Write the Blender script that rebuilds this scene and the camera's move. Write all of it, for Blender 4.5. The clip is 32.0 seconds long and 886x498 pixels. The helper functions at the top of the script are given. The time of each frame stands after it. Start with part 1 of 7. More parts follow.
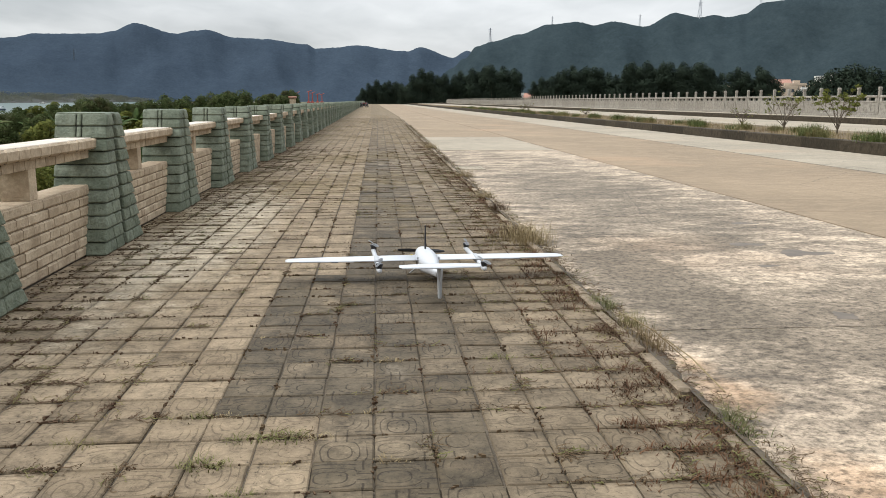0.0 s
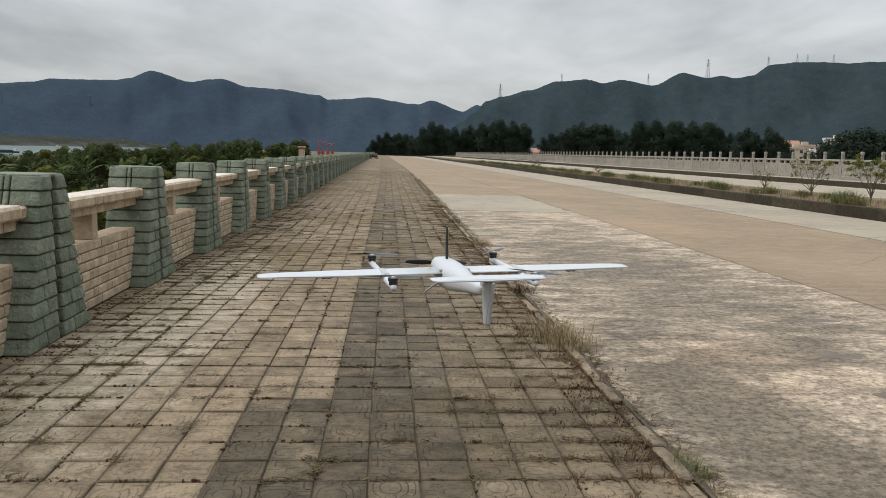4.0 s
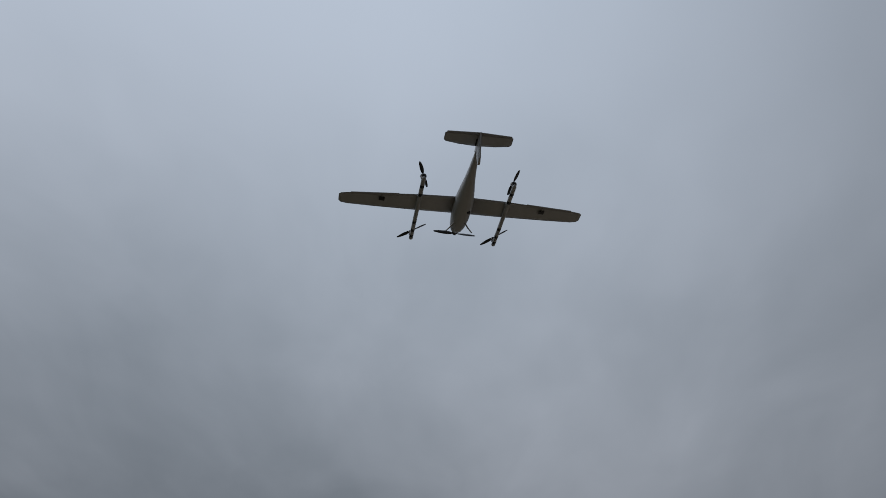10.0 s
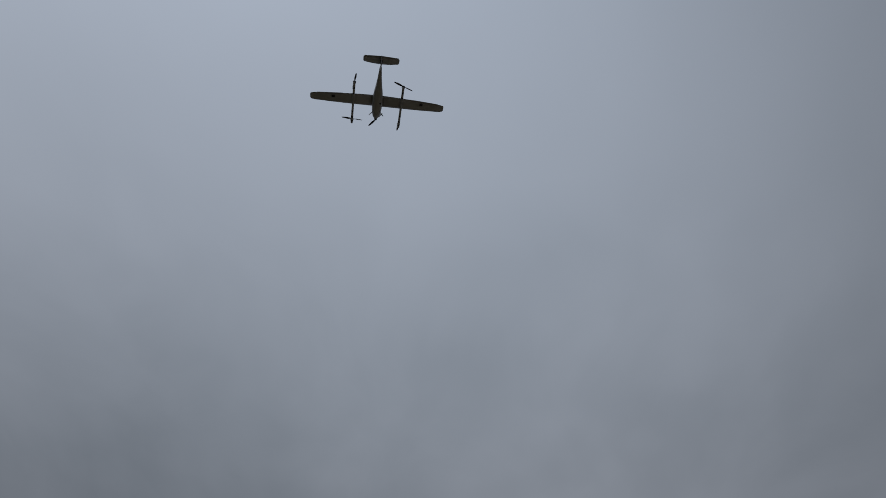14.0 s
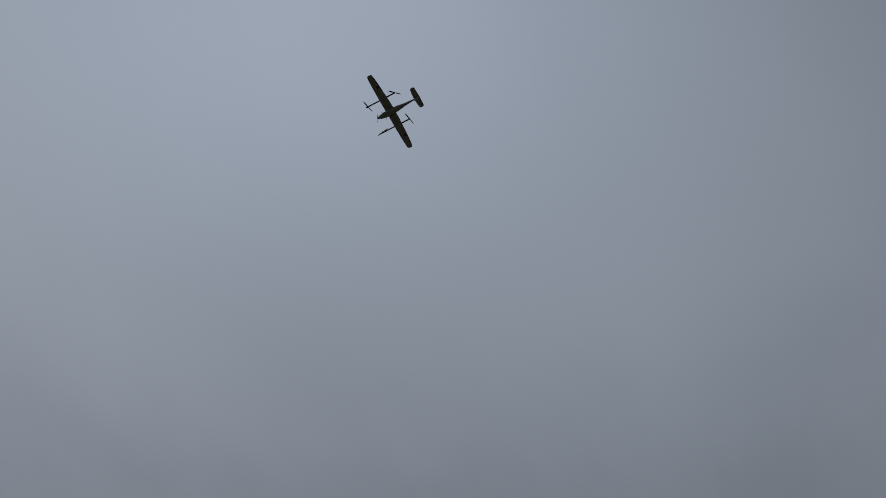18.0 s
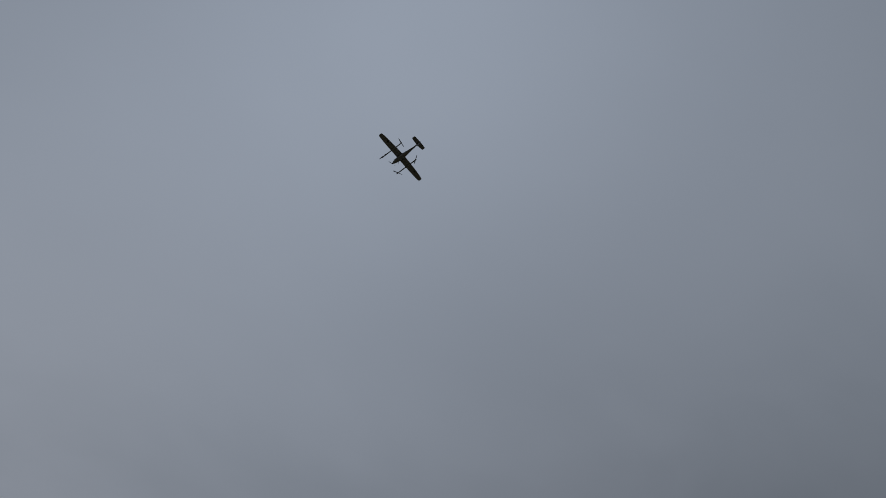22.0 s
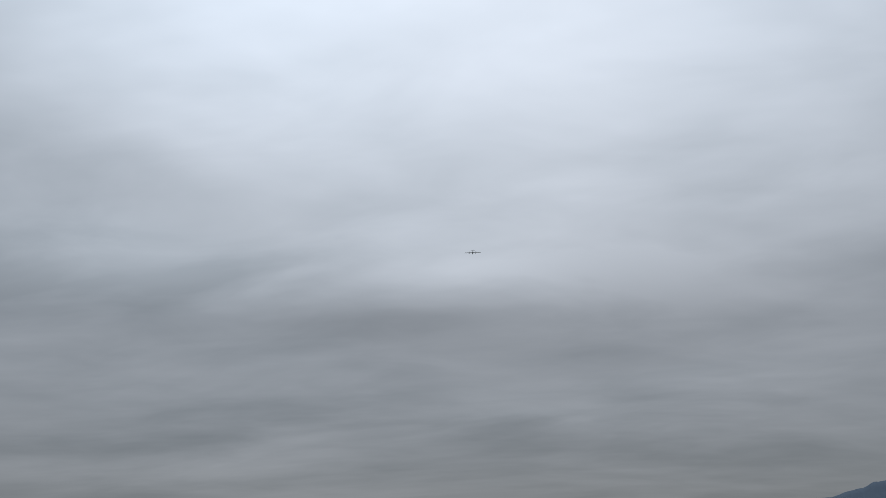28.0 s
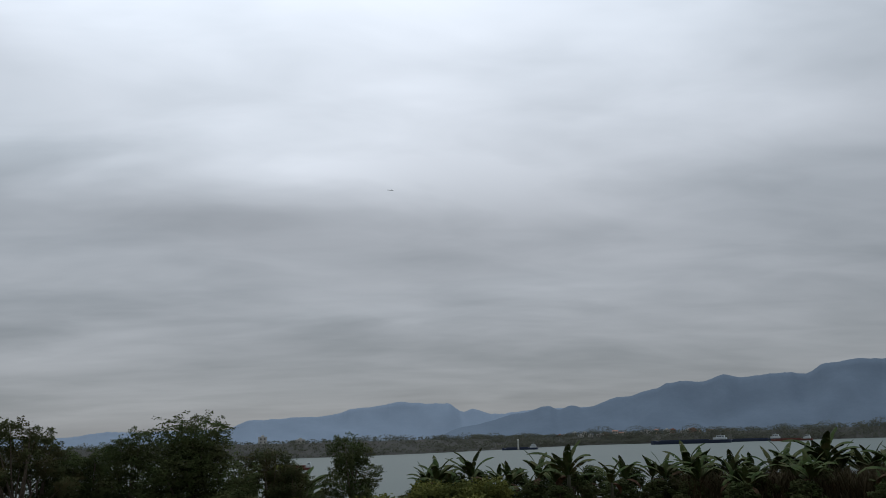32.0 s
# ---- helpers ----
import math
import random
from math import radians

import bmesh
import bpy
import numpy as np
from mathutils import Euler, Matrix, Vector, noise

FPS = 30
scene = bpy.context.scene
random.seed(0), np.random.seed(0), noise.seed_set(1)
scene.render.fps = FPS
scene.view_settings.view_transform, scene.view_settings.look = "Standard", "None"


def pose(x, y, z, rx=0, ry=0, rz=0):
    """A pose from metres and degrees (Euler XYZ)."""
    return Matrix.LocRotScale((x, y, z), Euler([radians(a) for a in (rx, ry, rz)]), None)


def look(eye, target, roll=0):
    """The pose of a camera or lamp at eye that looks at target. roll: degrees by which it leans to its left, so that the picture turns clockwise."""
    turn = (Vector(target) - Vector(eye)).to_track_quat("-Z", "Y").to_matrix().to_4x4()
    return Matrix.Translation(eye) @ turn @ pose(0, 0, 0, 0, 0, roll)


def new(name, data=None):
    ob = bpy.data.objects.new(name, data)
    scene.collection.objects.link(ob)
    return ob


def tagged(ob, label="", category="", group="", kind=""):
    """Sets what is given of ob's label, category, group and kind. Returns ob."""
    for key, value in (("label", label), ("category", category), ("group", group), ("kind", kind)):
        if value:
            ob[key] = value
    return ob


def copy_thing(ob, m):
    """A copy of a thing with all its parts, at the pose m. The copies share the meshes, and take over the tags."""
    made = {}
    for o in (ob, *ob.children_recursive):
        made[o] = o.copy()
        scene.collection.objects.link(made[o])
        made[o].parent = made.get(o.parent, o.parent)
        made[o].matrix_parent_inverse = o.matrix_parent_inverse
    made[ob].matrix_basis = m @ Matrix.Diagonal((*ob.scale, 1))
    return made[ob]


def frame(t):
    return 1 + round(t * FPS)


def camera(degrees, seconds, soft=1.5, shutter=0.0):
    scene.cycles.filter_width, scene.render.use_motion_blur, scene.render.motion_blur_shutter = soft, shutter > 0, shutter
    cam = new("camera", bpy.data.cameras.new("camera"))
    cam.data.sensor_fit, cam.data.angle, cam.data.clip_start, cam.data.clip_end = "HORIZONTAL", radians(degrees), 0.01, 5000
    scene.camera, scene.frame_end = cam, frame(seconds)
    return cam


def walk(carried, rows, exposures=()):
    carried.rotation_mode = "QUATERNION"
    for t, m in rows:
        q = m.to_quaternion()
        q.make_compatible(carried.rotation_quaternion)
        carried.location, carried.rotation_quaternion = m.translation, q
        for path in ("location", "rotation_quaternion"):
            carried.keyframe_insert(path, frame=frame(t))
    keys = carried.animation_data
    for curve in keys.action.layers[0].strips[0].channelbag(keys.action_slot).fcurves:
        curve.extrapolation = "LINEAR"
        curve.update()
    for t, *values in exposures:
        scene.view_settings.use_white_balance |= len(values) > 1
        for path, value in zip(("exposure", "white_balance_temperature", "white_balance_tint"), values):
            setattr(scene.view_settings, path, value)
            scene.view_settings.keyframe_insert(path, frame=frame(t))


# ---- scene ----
DURATION = 32.0
cam = camera(57.4, DURATION, soft=0.75)

# ---- the camera's way ----
walk(cam, [
    (0, pose(0.051, -0.892, 1.400, 79.62, -0.25, -4.97)),
    (0.5, pose(0.059, -0.207, 1.412, 79.36, -0.63, -5.12)),
    (1, pose(0.019, 0.284, 1.404, 79.22, -0.78, -4.62)),
    (1.5, pose(0.024, 0.622, 1.408, 79.03, -1.55, -3.23)),
    (2, pose(0.105, 0.856, 1.403, 77.95, -2.07, -2.61)),
    (2.5, pose(0.126, 0.823, 1.400, 77.34, -1.83, -3.31)),
    (3.5, pose(0.106, 0.780, 1.472, 81.33, -1.66, -3.96)),
    (4.5, pose(0.086, 0.736, 1.543, 85.32, -1.47, -4.58)),
    (5, pose(0.071, 0.868, 1.561, 88.67, -1.63, -3.42)),
    (5.5, pose(0.061, 0.875, 1.616, 93.36, -1.30, -2.57)),
    (6, pose(0.056, 0.878, 1.664, 99.58, -0.89, -1.89)),
    (6.5, pose(0.065, 0.818, 1.656, 104.15, -0.73, -1.66)),
    (7, pose(0.075, 0.773, 1.655, 107.38, -0.30, -1.91)),
    (7.5, pose(0.075, 0.773, 1.655, 112.00, -0.28, -2.01)),
    (8, pose(0.075, 0.773, 1.655, 115.80, -0.45, -1.72)),
    (9, pose(0.070, 0.777, 1.655, 123.20, -0.67, -0.94)),
    (10, pose(0.064, 0.781, 1.655, 129.00, -0.78, -0.63)),
    (11, pose(0.059, 0.784, 1.655, 132.00, -0.74, -0.67)),
    (12, pose(0.054, 0.788, 1.656, 134.00, -0.72, -0.69)),
    (13, pose(0.048, 0.792, 1.656, 135.30, -0.70, -0.71)),
    (14, pose(0.043, 0.796, 1.656, 135.80, -0.70, 0.28)),
    (14.5, pose(0.041, 0.797, 1.657, 136.20, -0.69, 1.28)),
    (16.5, pose(0.030, 0.805, 1.657, 142.00, -0.62, 10.21)),
    (17, pose(0.027, 0.807, 1.657, 144.00, -0.47, 13.85)),
    (18, pose(0.022, 0.810, 1.658, 147.00, -0.27, 26.58)),
    (19, pose(0.017, 0.814, 1.658, 148.50, -0.10, 37.83)),
    (20, pose(0.012, 0.818, 1.658, 149.00, -0.00, 43.00)),
    (21, pose(0.006, 0.821, 1.658, 148.50, 0.10, 45.17)),
    (22, pose(0.001, 0.825, 1.659, 147.00, 0.22, 49.34)),
    (23, pose(-0.004, 0.829, 1.659, 142.50, 0.49, 57.63)),
    (24, pose(-0.009, 0.833, 1.659, 134.51, 0.93, 72.91)),
    (24.5, pose(-0.012, 0.834, 1.660, 130.01, 1.23, 80.03)),
    (26.5, pose(-0.020, 0.840, 1.660, 115.52, 2.08, 93.99)),
    (27, pose(-0.020, 0.840, 1.660, 113.52, 2.20, 95.26)),
    (27.5, pose(-0.020, 0.840, 1.660, 110.72, 2.34, 95.78)),
    (28, pose(-0.020, 0.840, 1.660, 110.75, 1.38, 94.64)),
    (28.5, pose(-0.020, 0.840, 1.660, 108.45, 1.63, 91.90)),
    (29, pose(-0.020, 0.840, 1.660, 107.29, 1.40, 89.98)),
    (29.5, pose(-0.020, 0.840, 1.660, 105.50, 1.51, 87.83)),
    (30, pose(-0.020, 0.840, 1.660, 103.36, 1.75, 86.61)),
    (30.5, pose(-0.020, 0.840, 1.660, 102.71, 1.57, 86.30)),
    (31, pose(-0.020, 0.840, 1.660, 102.76, 1.85, 85.92)),
    (31.5, pose(-0.020, 0.840, 1.660, 103.07, 2.01, 84.77)),
    (32, pose(-0.020, 0.840, 1.660, 103.57, 1.74, 82.76)),
], exposures=[(0, 1.54, 6950, 10), (1, 1.46, 6950, 10), (2, 1.45, 7050, 10), (4.5, 1.06, 6950, 10), (5.2, 0.95, 6750, 10), (6, 0.64, 6700, 10), (7, 0.16, 6550, 10), (8, -0.54, 6500, 10), (9, -0.97, 6400, 11), (10, -0.90, 6400, 11), (11, -1.25, 6400, 12), (12, -1.26, 6400, 12), (13, -1.34, 6400, 12), (14.5, -1.39, 6400, 12), (17, -1.67, 6350, 12), (18, -1.83, 6350, 12), (19, -2.04, 6350, 12), (20, -1.96, 6350, 12), (21, -1.94, 6350, 12), (22, -2.03, 6350, 12), (23, -2.08, 6350, 13), (24, -1.94, 6350, 12), (24.5, -1.68, 6400, 12), (27, -0.72, 6450, 11), (28.2, -0.28, 6500, 10), (29.3, 0.35, 6550, 10), (30, 0.52, 6550, 10), (31.2, 0.76, 6550, 10), (32, 0.02, 6550, 10)])

# ---- overcast daylight ----
SUN_AZ, SUN_EL = radians(86), radians(45)  # towards the river, behind cloud
world = bpy.data.worlds.new("overcast_sky")
scene.world = world
world.use_nodes = True
wn, wl = world.node_tree.nodes, world.node_tree.links
wn.clear()


def wnode(kind, **values):
    n = wn.new(kind)
    for k, v in values.items():
        n.inputs[k].default_value = v
    return n


def wmath(op, a, b=None, c=None):
    n = wn.new("ShaderNodeMath")
    n.operation = op
    for i, v in enumerate((a, b, c)):
        if v is None:
            continue
        if isinstance(v, (int, float)):
            n.inputs[i].default_value = v
        else:
            wl.new(v, n.inputs[i])
    return n.outputs[0]


tc = wn.new("ShaderNodeTexCoord")
sep = wn.new("ShaderNodeSeparateXYZ")
wl.new(tc.outputs["Generated"], sep.inputs[0])
height = wmath("MAXIMUM", sep.outputs[2], 0.0)
below = wmath("ADD", height, 0.13)
plane = wn.new("ShaderNodeCombineXYZ")
wl.new(wmath("DIVIDE", sep.outputs[0], below), plane.inputs[0])
wl.new(wmath("DIVIDE", sep.outputs[1], below), plane.inputs[1])


def cloud_noise(scale, detail, stretch, turn, offset, distortion=0.4):
    mp = wn.new("ShaderNodeMapping")
    mp.inputs["Scale"].default_value = stretch
    mp.inputs["Rotation"].default_value = (0, 0, radians(turn))
    mp.inputs["Location"].default_value = offset
    wl.new(plane.outputs[0], mp.inputs["Vector"])
    nz = wnode("ShaderNodeTexNoise", Scale=scale, Detail=detail, Roughness=0.5, Distortion=distortion)
    wl.new(mp.outputs[0], nz.inputs["Vector"])
    return nz.outputs["Fac"]


broad = cloud_noise(0.42, 2.0, (1, 1, 1), 0, (3.1, 1.7, 0.4))
rolls = cloud_noise(1.0, 4.0, (1.25, 0.75, 1), -25, (0.6, 2.2, 0))
wisps = cloud_noise(3.2, 4.0, (1.3, 0.7, 1), -25, (1.4, 0.3, 2))
mixed = wmath("ADD", wmath("MULTIPLY", broad, 0.44), wmath("ADD", wmath("MULTIPLY", rolls, 0.40), wmath("MULTIPLY", wisps, 0.16)))
ramp = wn.new("ShaderNodeValToRGB")
ramp.color_ramp.elements[0].position, ramp.color_ramp.elements[0].color = 0.34, (0.345, 0.375, 0.41, 1)
ramp.color_ramp.elements[1].position, ramp.color_ramp.elements[1].color = 0.66, (0.585, 0.615, 0.665, 1)
# the cloud base shows most structure part of the way up
wl.new(wmath("ADD", 0.5, wmath("MULTIPLY", wmath("SUBTRACT", mixed, 0.5), wmath("MAXIMUM", 0.3, wmath("ADD", 0.9, wmath("MULTIPLY", height, wmath("SUBTRACT", 4.6, wmath("MULTIPLY", height, 7.0))))))), ramp.inputs[0])
# the cloud is thinner and brighter towards the hidden sun
sun_way = wn.new("ShaderNodeVectorMath")
sun_way.operation = "DOT_PRODUCT"
sun_way.inputs[1].default_value = (-math.sin(SUN_AZ) * math.cos(SUN_EL), math.cos(SUN_AZ) * math.cos(SUN_EL), math.sin(SUN_EL))
wl.new(tc.outputs["Generated"], sun_way.inputs[0])
glow = wmath("POWER", wmath("MAXIMUM", sun_way.outputs["Value"], 0.0), 4.0)
# thicker and thinner banks of cloud: azimuth to the left, height, reach across, reach upwards (degrees), stops
BANKS = [(az, el, 17, 17, stops) for az, el, stops in ((-22, 12, 0.22), (2, 12, -0.15), (72, 10, -0.30), (96, 10, -0.30), (120, 12, -0.02), (-22, 32, 0.29), (10, 32, 0.80), (68, 30, 0.41), (120, 32, 0.85), (-15, 52, 0.45), (18, 52, -0.20), (85, 50, -0.15), (10, 74, 0.42), (70, 70, 0.47))]
BANKS += [(99.5, 15.5, 7, 1.7, -0.42), (118, 25, 9, 4.5, -0.35), (95, 20.5, 7, 2.2, 0.22), (118, 19.5, 7, 2.4, 0.3), (117, 14.5, 6, 2, -0.25), (79, 15, 11, 2.6, -0.30), (88, 8.7, 5, 1.0, 0.22), (77, 10.5, 5, 1.0, 0.15)]
banks = 0.0
warp = wmath("SUBTRACT", rolls, 0.5)
for az, el, across, up, stops in BANKS:
    sa, ca, se, ce = math.sin(radians(az)), math.cos(radians(az)), math.sin(radians(el)), math.cos(radians(el))
    if across == up:
        near = wn.new("ShaderNodeVectorMath")
        near.operation = "DOT_PRODUCT"
        near.inputs[1].default_value = (-sa * ce, ca * ce, se)
        wl.new(tc.outputs["Generated"], near.inputs[0])
        falloff = wmath("MULTIPLY", wmath("SUBTRACT", near.outputs["Value"], 1.0), 1 / radians(up) ** 2)
    else:
        offs = []
        for axis, reach in (((-ca, -sa, 0), across), ((sa * se, -ca * se, ce), up)):
            near = wn.new("ShaderNodeVectorMath")
            near.operation = "DOT_PRODUCT"
            near.inputs[1].default_value = axis
            wl.new(tc.outputs["Generated"], near.inputs[0])
            offs.append(wmath("MULTIPLY", wmath("ADD", near.outputs["Value"], wmath("MULTIPLY", warp, 0.12)), 1 / radians(reach)))
        falloff = wmath("MULTIPLY", wmath("ADD", wmath("MULTIPLY", offs[0], offs[0]), wmath("MULTIPLY", offs[1], offs[1])), -0.5)
    banks = wmath("ADD", banks, wmath("MULTIPLY", wmath("POWER", math.e, falloff), stops))
gain = wmath("ADD", wmath("ADD", 0.39, wmath("MULTIPLY", height, wmath("ADD", 0.42, wmath("MULTIPLY", height, 0.45)))), wmath("MULTIPLY", glow, 0.88))
gain = wmath("MULTIPLY", gain, wmath("POWER", 2.0, banks))
lit = wn.new("ShaderNodeMix")
lit.data_type, lit.blend_type = "RGBA", "MULTIPLY"
lit.inputs["Factor"].default_value = 1.0
wl.new(ramp.outputs[0], lit.inputs["A"])
grey = wn.new("ShaderNodeCombineColor")
# greyer by the horizon, bluer overhead
for i, (low, rise) in enumerate(((0.99, -0.06), (1.0, 0.0), (1.0, 0.08))):
    wl.new(wmath("MULTIPLY", gain, wmath("ADD", low, wmath("MULTIPLY", height, rise))), grey.inputs[i])
wl.new(grey.outputs[0], lit.inputs["B"])
sky = wn.new("ShaderNodeTexSky")
sky.sky_type, sky.sun_disc, sky.sun_elevation, sky.sun_rotation = "NISHITA", False, SUN_EL, -SUN_AZ
sky_bg = wnode("ShaderNodeBackground", Strength=0.06)
wl.new(sky.outputs[0], sky_bg.inputs[0])
cloud_bg = wnode("ShaderNodeBackground", Strength=1.0)
wl.new(lit.outputs["Result"], cloud_bg.inputs[0])
cover = wnode("ShaderNodeMixShader", Fac=0.93)
wl.new(sky_bg.outputs[0], cover.inputs[1])
wl.new(cloud_bg.outputs[0], cover.inputs[2])
wl.new(cover.outputs[0], wn.new("ShaderNodeOutputWorld").inputs[0])

sun = new("sun", bpy.data.lights.new("sun", "SUN"))
sun.data.energy, sun.data.angle, sun.data.color = 0.5, radians(25), (1.0, 0.97, 0.93)
sun.matrix_basis = look((-math.sin(SUN_AZ) * math.cos(SUN_EL) * 50, math.cos(SUN_AZ) * math.cos(SUN_EL) * 50, math.sin(SUN_EL) * 50), (0, 0, 0))

# ---- materials ----


class Nodes:
    """Short way to write a procedural material."""

    def __init__(self, name, rough=0.8, metal=0.0):
        self.m = bpy.data.materials.new(name)
        self.m.use_nodes = True
        self.t = self.m.node_tree
        self.b = self.t.nodes["Principled BSDF"]
        self.b.inputs["Roughness"].default_value = rough
        self.b.inputs["Metallic"].default_value = metal
        self.geo = self.t.nodes.new("ShaderNodeNewGeometry")
        self.pos = self.geo.outputs["Position"]

    def put(self, value, socket):
        if isinstance(value, bpy.types.NodeSocket):
            self.t.links.new(value, socket)
        elif isinstance(value, (int, float)) and socket.type == "RGBA":
            socket.default_value = (value, value, value, 1)
        elif isinstance(value, tuple) and len(value) == 3 and socket.type == "RGBA":
            socket.default_value = (*value, 1)
        else:
            socket.default_value = value

    def obj(self):
        return self.t.nodes.new("ShaderNodeTexCoord").outputs["Object"]

    def math(self, op, a, b=0.0, c=0.0, clamp=False):
        n = self.t.nodes.new("ShaderNodeMath")
        n.operation, n.use_clamp = op, clamp
        for i, v in enumerate((a, b, c)):
            self.put(v, n.inputs[i])
        return n.outputs[0]

    def xyz(self, v=None):
        n = self.t.nodes.new("ShaderNodeSeparateXYZ")
        self.put(v or self.pos, n.inputs[0])
        return n.outputs

    def vec(self, x, y, z=0.0):
        n = self.t.nodes.new("ShaderNodeCombineXYZ")
        for i, v in enumerate((x, y, z)):
            self.put(v, n.inputs[i])
        return n.outputs[0]

    def scaled(self, v, s):
        n = self.t.nodes.new("ShaderNodeMapping")
        self.put(v, n.inputs["Vector"])
        n.inputs["Scale"].default_value = s
        return n.outputs[0]

    def noise(self, scale, detail=4.0, rough=0.55, at=None, distort=0.0):
        n = self.t.nodes.new("ShaderNodeTexNoise")
        self.put(at or self.pos, n.inputs["Vector"])
        n.inputs["Scale"].default_value, n.inputs["Detail"].default_value = scale, detail
        n.inputs["Roughness"].default_value, n.inputs["Distortion"].default_value = rough, distort
        return n.outputs["Fac"]

    def white(self, at):
        n = self.t.nodes.new("ShaderNodeTexWhiteNoise")
        self.put(at, n.inputs["Vector"])
        return n.outputs["Value"]

    def voronoi(self, scale, at=None, feature="F1"):
        n = self.t.nodes.new("ShaderNodeTexVoronoi")
        n.feature = feature
        self.put(at or self.pos, n.inputs["Vector"])
        n.inputs["Scale"].default_value = scale
        return n.outputs["Distance"]

    def ramp(self, fac, *stops):
        n = self.t.nodes.new("ShaderNodeValToRGB")
        e = n.color_ramp.elements
        while len(e) < len(stops):
            e.new(0.5)
        for k, (p, c) in zip(e, stops):
            k.position = p
            k.color = (c, c, c, 1) if isinstance(c, (int, float)) else (*c, 1)
        self.put(fac, n.inputs[0])
        return n.outputs[0]

    def mix(self, fac, a, b, mode="MIX"):
        n = self.t.nodes.new("ShaderNodeMix")
        n.data_type, n.blend_type = "RGBA", mode
        self.put(fac, n.inputs["Factor"])
        self.put(a, n.inputs["A"])
        self.put(b, n.inputs["B"])
        return n.outputs["Result"]

    def random(self):
        return self.t.nodes.new("ShaderNodeObjectInfo").outputs["Random"]

    def island(self):
        return self.geo.outputs["Random Per Island"]

    def colour(self, c):
        self.put(c, self.b.inputs["Base Color"])
        return self

    def dull(self, s):
        self.b.inputs["Specular IOR Level"].default_value = s
        return self

    def rough(self, r):
        self.put(r, self.b.inputs["Roughness"])
        return self

    def bump(self, h, strength=0.4, distance=0.01):
        n = self.t.nodes.new("ShaderNodeBump")
        n.inputs["Strength"].default_value, n.inputs["Distance"].default_value = strength, distance
        self.put(h, n.inputs["Height"])
        self.t.links.new(n.outputs[0], self.b.inputs["Normal"])
        return self


TILE, TILE_Y0, COLUMNS = 0.25, 0.113, 16
PAVE_X0 = -2.38  # foot of the pillars
WALL_X = -2.545  # face of the parapet wall
KERB_X, KERB_SLOPE = 1.475, 0.0125  # the kerb runs slightly away from the parapet


def kerb_x(y):
    return KERB_X + KERB_SLOPE * min(y, 70.0)


def tile_w(y):
    return (kerb_x(y) - PAVE_X0) / COLUMNS


